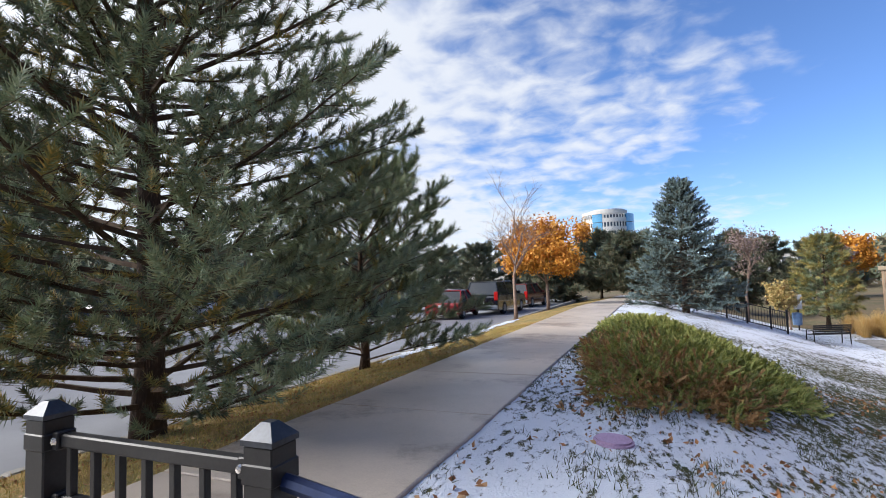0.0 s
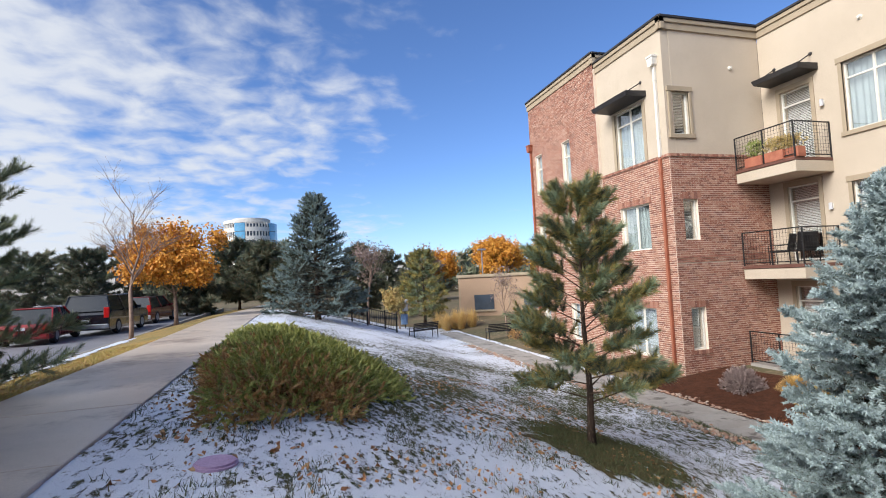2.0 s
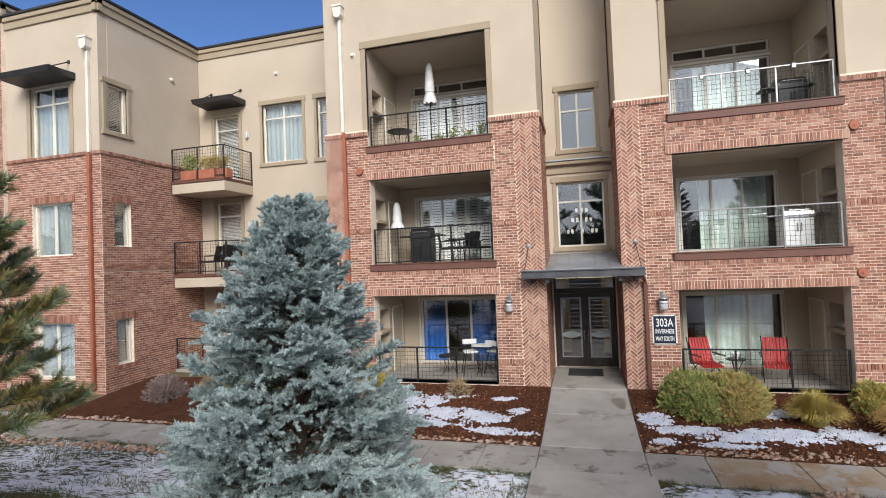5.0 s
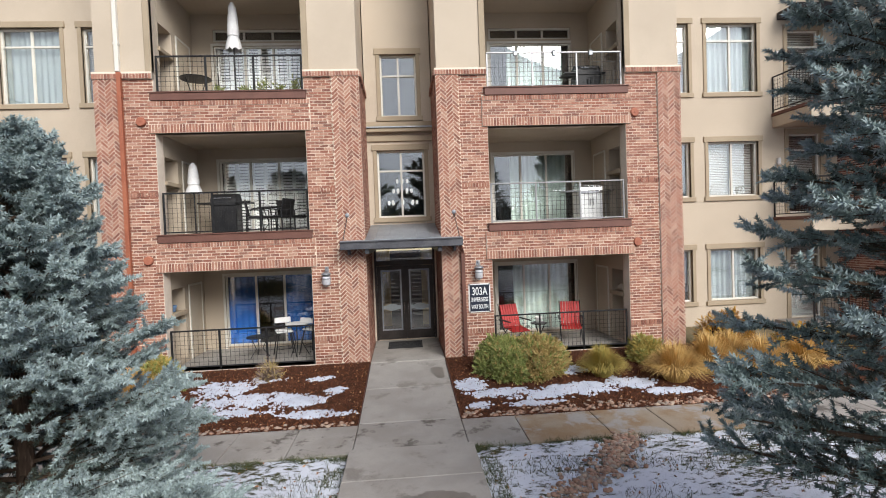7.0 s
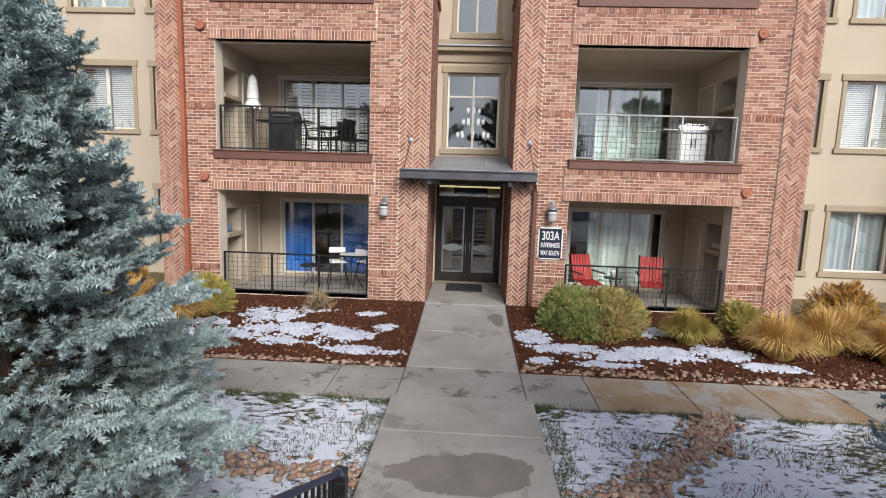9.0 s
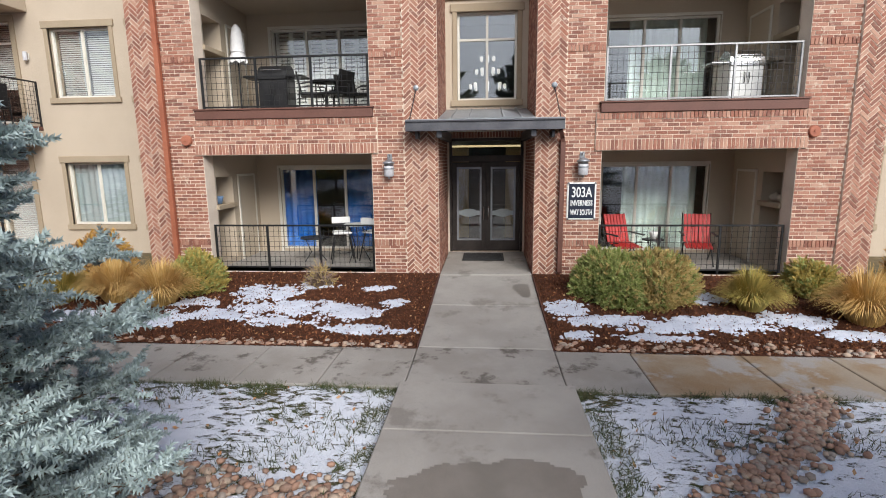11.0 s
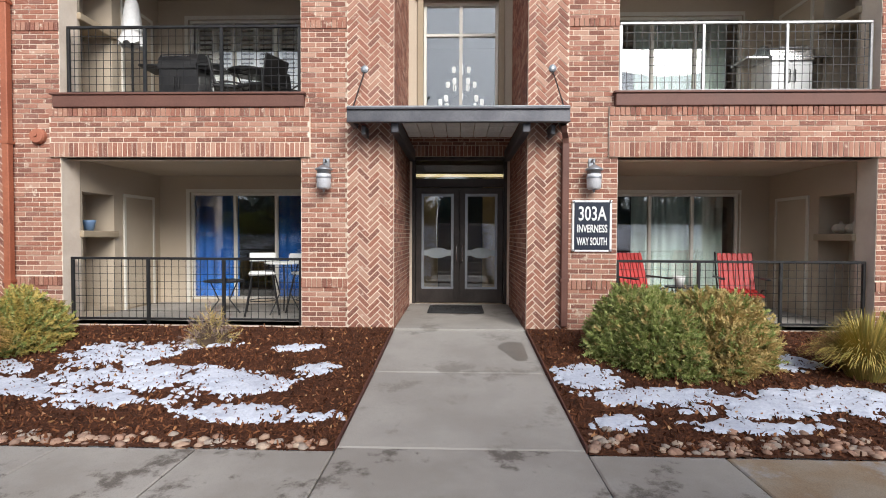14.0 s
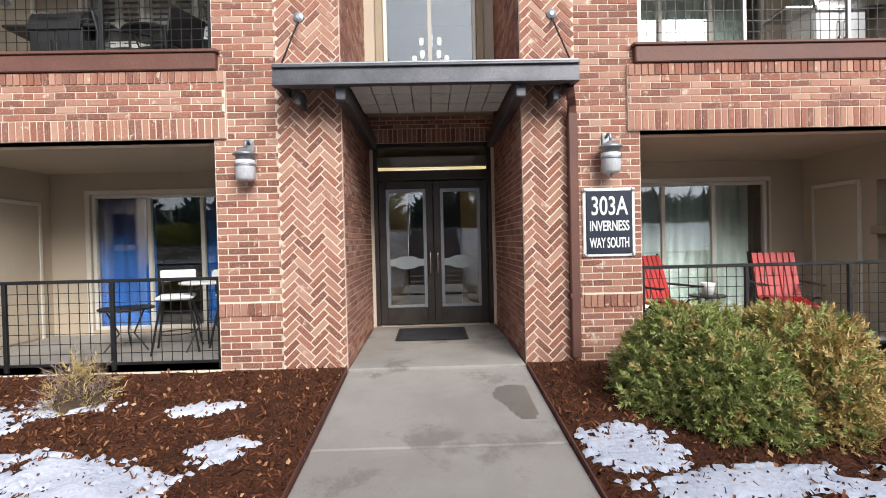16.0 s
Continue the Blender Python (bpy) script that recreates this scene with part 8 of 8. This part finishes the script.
ROADZ = 1.587
car(-8.85, 29.2, ROADZ, -4, (0.012, 0.014, 0.022), "dark blue-black sport utility vehicle on the street", 4.9, 1.95, 1.85, True)
car(-8.6, 35.5, ROADZ, -6, (0.16, 0.02, 0.02), "dark red car on the street", 4.6, 1.8, 1.6, True)
car(-10.2, 25.6, ROADZ, 5, (0.33, 0.02, 0.022), "shiny red sedan on the street", 4.5, 1.8, 1.45)
car(-13.2, 40, ROADZ, 174, (0.05, 0.055, 0.06), "dark grey car on the street", 4.6, 1.85, 1.7, True)
for i, (x, y, col, tl) in enumerate(((-20, 50, (0.6, 0.6, 0.6), False), (-23, 47, (0.45, 0.46, 0.48), True), (-26, 44, (0.03, 0.03, 0.035), True), (-29, 40, (0.6, 0.6, 0.58), False), (-32, 36, (0.25, 0.26, 0.28), False), (-35, 31, (0.62, 0.62, 0.6), True), (-17.5, 53, (0.55, 0.56, 0.58), True), (-38, 24, (0.08, 0.1, 0.16), False))):
    car(x, y, ground_z(x, y) + 0.01, 40 + 7 * i, col, "parked car in the lot across the street", 4.5, 1.8, 1.8 if tl else 1.45, tl, "parked cars")
car(-15.5, 31, ROADZ, 172, (0.05, 0.12, 0.26), "blue car on the far side of the street", 4.4, 1.8, 1.45)

# ---- far buildings ----
M_TOWER = mat("tower_stone", (0.62, 0.59, 0.54), (0.56, 0.53, 0.48), 0.8, 0.2, 3, 0.05)
M_BLUEGLASS = mat("blue_glass", (0.06, 0.24, 0.42), (0.09, 0.31, 0.5), 0.12, 0.15, 2, 0.0, spec=0.8)
M_PANE = mat("far_pane", (0.05, 0.065, 0.085), (0.075, 0.09, 0.11), 0.15, 0.3, 2, 0.0, spec=0.8)
M_TANWALL = mat("tan_wall", (0.40, 0.275, 0.185), (0.36, 0.245, 0.165), 0.9, 0.5, 40, 0.2)
M_MESA = mat("far_hill", (0.10, 0.105, 0.12), (0.13, 0.13, 0.14), 1.0, 0.01, 0.1, 0)

TX, TY = -17.2, 218.0
tw = thing("office_tower", (TX, TY, 0), "rounded cream office tower with a curved blue glass front", "building")


def ring(r, z0, z1, a0, a1, depth=0.4, n=16):
    g = Geo(Matrix.Translation((TX, TY, 0)))
    k = n + 1
    for rr, z in ((r, z0), (r, z1), (r - depth, z1), (r - depth, z0)):
        g.v += [(rr * math.cos(radians(a0 + (a1 - a0) * i / n)), rr * math.sin(radians(a0 + (a1 - a0) * i / n)), z) for i in range(k)]
    for b in range(4):
        c = (b + 1) % 4
        g.f += [(b * k + i, b * k + i + 1, c * k + i + 1, c * k + i) for i in range(n)]
    g.f += [(0, k, 2 * k, 3 * k), (n, 3 * k + n, 2 * k + n, k + n)]
    return g


part("core", Geo(Matrix.Translation((TX, TY, 0))).lathe([(9.5, 0), (9.5, 28.0), (0, 28.0)], (0, 0, 0), 40), M_PANE, tw)
for f_ in range(8):
    z = 0.5 + f_ * 3.5
    for a0, a1 in ((180, 238), (262, 318)):
        part("spandrel", ring(10.0, z, z + 1.7, a0, a1), M_TOWER, tw)
    for a in list(range(181, 238, 7)) + list(range(263, 318, 7)):
        part("pier", ring(10.02, z + 1.7, z + 3.5, a, a + 2.4, 0.4, 2), M_TOWER, tw)
    for a0, a1 in ((238, 262), (318, 358)):
        part("glass_band", ring(10.1, z + 0.15, z + 3.4, a0, a1, 0.3, 10), M_BLUEGLASS, tw, "curved blue glazing")
part("parapet", ring(10.3, 28.4, 29.6, 180, 320), M_TOWER, tw)
part("roof_drum", Geo(Matrix.Translation((TX, TY, 0))).lathe([(7, 28), (7, 30.6), (0, 30.6)], (0, 0, 0), 30), M_TOWER, tw)


def far_block(x0, x1, y0, y1, z0, z1, m, label, rows, cols, faces="s"):
    b = thing("low_building" if z1 < 6 else "far_building", ((x0 + x1) / 2, y0, z0), label, "building")
    part("wall", Geo().box(x0, x1, y0, y1, z0 - 1, z1, 0.05), m, b)
    part("roof", Geo().box(x0 - 0.1, x1 + 0.1, y0 - 0.1, y1 + 0.1, z1 + 0.01, z1 + 0.25, 0.03), M_TRIM, b)
    for r in range(rows):
        h = (z1 - z0) / rows
        for c in range(cols):
            w = (x1 - x0) / cols
            a, z = x0 + (c + 0.2) * w, z0 + (r + 0.25) * h
            wd = part("window", Geo().box(a, a + 0.6 * w, y0 - 0.03, y0 + 0.1, z, z + 0.5 * h), M_PANE, b)
            part("sill", Geo().box(a - 0.05, a + 0.6 * w + 0.05, y0 - 0.1, y0 - 0.03, z - 0.12, z), M_TRIM, wd)
    return b


lb = thing("low_building", (15, 36, 0), "single-storey tan block building with a flat roof", "building")
LBM = Matrix.Translation((12.9, 39.6, 0)) @ Matrix.Rotation(radians(-32), 4, "Z")
part("wall", Geo(LBM).box(0, 22, 0, 12, -0.5, 3.3, 0.03), M_TANWALL, lb)
part("parapet", Geo(LBM).box(-0.12, 22.12, -0.12, 12.12, 3.3, 3.55, 0.03), M_TRIM, lb)
part("rooftop_unit", Geo(LBM).box(6, 9, 5, 7, 3.5, 4.5, 0.05), M_GREYMETAL, lb)
for i in range(5):
    a = 1.3 + i * 4.0
    wd = part("window", Geo(LBM).box(a, a + 1.6, -0.05, 0.2, 0.7, 1.9), M_PANE, lb)
    part("sill", Geo(LBM).box(a - 0.1, a + 1.7, -0.12, -0.05, 0.55, 0.7), M_TRIM, wd)
    part("panel_joint", Geo(LBM).box(a - 1.2, a - 1.15, -0.02, 0.05, 0, 3.3), M_TRIM, lb)
far_block(22, 56, 130, 144, 0, 7.4, M_TOWER, "far tan office block with window rows", 2, 12)
far_block(-60, -24, 88, 100, 1, 7.2, M_TOWER, "far cream building across the parking lot", 2, 12)
far_block(-95, -62, 40, 55, 1, 7.5, M_TOWER, "far cream building across the parking lot", 2, 10)
g = Geo()
for i in range(61):
    a = radians(-70 + i * 2.6)
    h = 26 + 12 * noise.noise((i * 0.25, 0, 4)) + 5 * noise.noise((i * 0.9, 2, 0))
    g.v += [(900 * math.sin(a), 900 * math.cos(a), -20), (900 * math.sin(a), 900 * math.cos(a), h), (1000 * math.sin(a), 1000 * math.cos(a), h)]
g.f = [q for i in range(60) for q in ((3 * i, 3 * i + 3, 3 * i + 4, 3 * i + 1), (3 * i + 1, 3 * i + 4, 3 * i + 5, 3 * i + 2))]
solo("backdrop_hills", g, M_MESA, "far bluish wooded ridge", "hills", kind="structure")
# far woods, one joined body of ragged crowns
r_ = np.random.default_rng(9)
n = 6500
ang = np.radians(r_.uniform(-62, 75, n))
dist = r_.uniform(105, 210, n)
hh = r_.uniform(0, 1, n) ** 1.3 * (4.5 + 2.5 * np.sin(ang * 23) + 1.5 * np.sin(ang * 61))
v, f = scatter(*brush(2.0, 12, 1.9, 0.35, 75), np.stack([dist * np.sin(ang), dist * np.cos(ang), 0.5 + hh], 1), r_.normal(0, 0.6, (n, 3)) + (0, 0, 0.7), r_.uniform(0.7, 1.3, n))
tagged(new("far_woods", fast_mesh("far_woods", v, f, M_DARKTREE)), "dark band of far trees along the horizon", "woods", kind="stuff")
n = 3500
ang = np.radians(r_.uniform(95, 330, n))
dist = r_.uniform(45, 90, n)
v, f = scatter(*brush(2.0, 12, 1.9, 0.35, 75), np.stack([dist * np.sin(ang), dist * np.cos(ang), 1 + r_.uniform(0, 4.0, n)], 1)[ang > 0], r_.normal(0, 0.6, (n, 3)) + (0, 0, 0.7), r_.uniform(0.7, 1.3, n))
tagged(new("far_woods_west", fast_mesh("far_woods_west", v, f, M_DARKTREE)), "dark band of trees beyond the street", "woods", kind="stuff")


# ---- garden things beyond the lawn ----
ff = thing("garden_fence", (3.5, 28, 1.2), "low black steel fence at the foot of the slope", "fence")
pts = [(1.9, 30.6), (3.2, 29.6), (3.9, 28.2), (4.9, 28.4), (5.4, 27.6)]
for i in range(len(pts)):
    x, y = pts[i]
    z = ground_z(x, y)
    part("post", Geo().box(x - 0.04, x + 0.04, y - 0.04, y + 0.04, z - 0.1, z + 1.1, 0.008), M_BLACK, ff)
    if i:
        p, q = Vector((*pts[i - 1], ground_z(*pts[i - 1]))), Vector((x, y, z))
        for d in (0.12, 0.98):
            part("rail", Geo().tube([p + Vector((0, 0, d)), q + Vector((0, 0, d))], 0.022, 5), M_BLACK, ff)
        k = int((q - p).length / 0.13)
        for j in range(1, k):
            c = p + (q - p) * j / k
            part("picket", Geo().box(c.x - 0.01, c.x + 0.01, c.y - 0.01, c.y + 0.01, c.z + 0.12, c.z + 0.98), M_BLACK, ff)


def bench(x, y, turn):
    z = ground_z(x, y)
    m = pose(x, y, z + 0.02, 0, 0, turn)
    b = thing("park_bench", (x, y, z), "black metal slatted park bench", "bench", "park benches")
    for i in range(5):
        part("seat_slat", Geo(m).box(-0.8, 0.8, -0.22 + i * 0.09, -0.15 + i * 0.09, 0.42, 0.445, 0.005), M_BLACK, b)
        part("back_slat", Geo(m @ pose(0, 0.24, 0.46, -12)).box(-0.8, 0.8, -0.012, 0.012, i * 0.085, i * 0.085 + 0.06, 0.005), M_BLACK, b)
    for s in (-0.75, 0.75):
        part("side_frame", Geo(m).tube([(s, -0.25, 0), (s, -0.22, 0.62), (s, 0.2, 0.62), (s, 0.26, 0.45), (s, 0.28, 0.0)], 0.025, 6), M_BLACK, b)


bench(6.7, 26.8, 200)
bench(10.6, 25.4, 180)
wb_ = thing("waste_station", (7.1, 33.5, 0.1), "pet waste station with white sign and blue-green bin", "waste bin")
zz = ground_z(7.1, 33.5)
part("post", Geo().tube([(7.1, 33.5, zz), (7.12, 33.5, zz + 2.0)], 0.04, 6), M_BLACK, wb_)
part("sign_plate", Geo().box(6.9, 7.3, 33.42, 33.46, zz + 1.15, zz + 1.95, 0.01), M_WHITE, wb_, "white sign plate")
part("bin", Geo().lathe([(0.0, 0.3), (0.22, 0.3), (0.25, 0.95), (0.0, 1.0)], (7.0, 33.3, zz), 14), M_BLUEPOT, wb_, "blue-green bin")
for x, y in ((14, 60), (22, 58), (-24, 62), (-12, 70)):
    sl = thing("parking_lamp", (x, y, ground_z(x, y)), "tall parking-lot lamp on a pole", "street lamp", "parking lamps")
    part("pole", Geo().tube([(x, y, ground_z(x, y)), (x, y, 6.5)], [0.09, 0.06], 8), M_GREYMETAL, sl)
    part("head", Geo().box(x - 0.5, x + 0.5, y - 0.2, y + 0.2, 6.5, 6.7, 0.03), M_GREYMETAL, sl)


# ---- single bricks ----
lay_single()
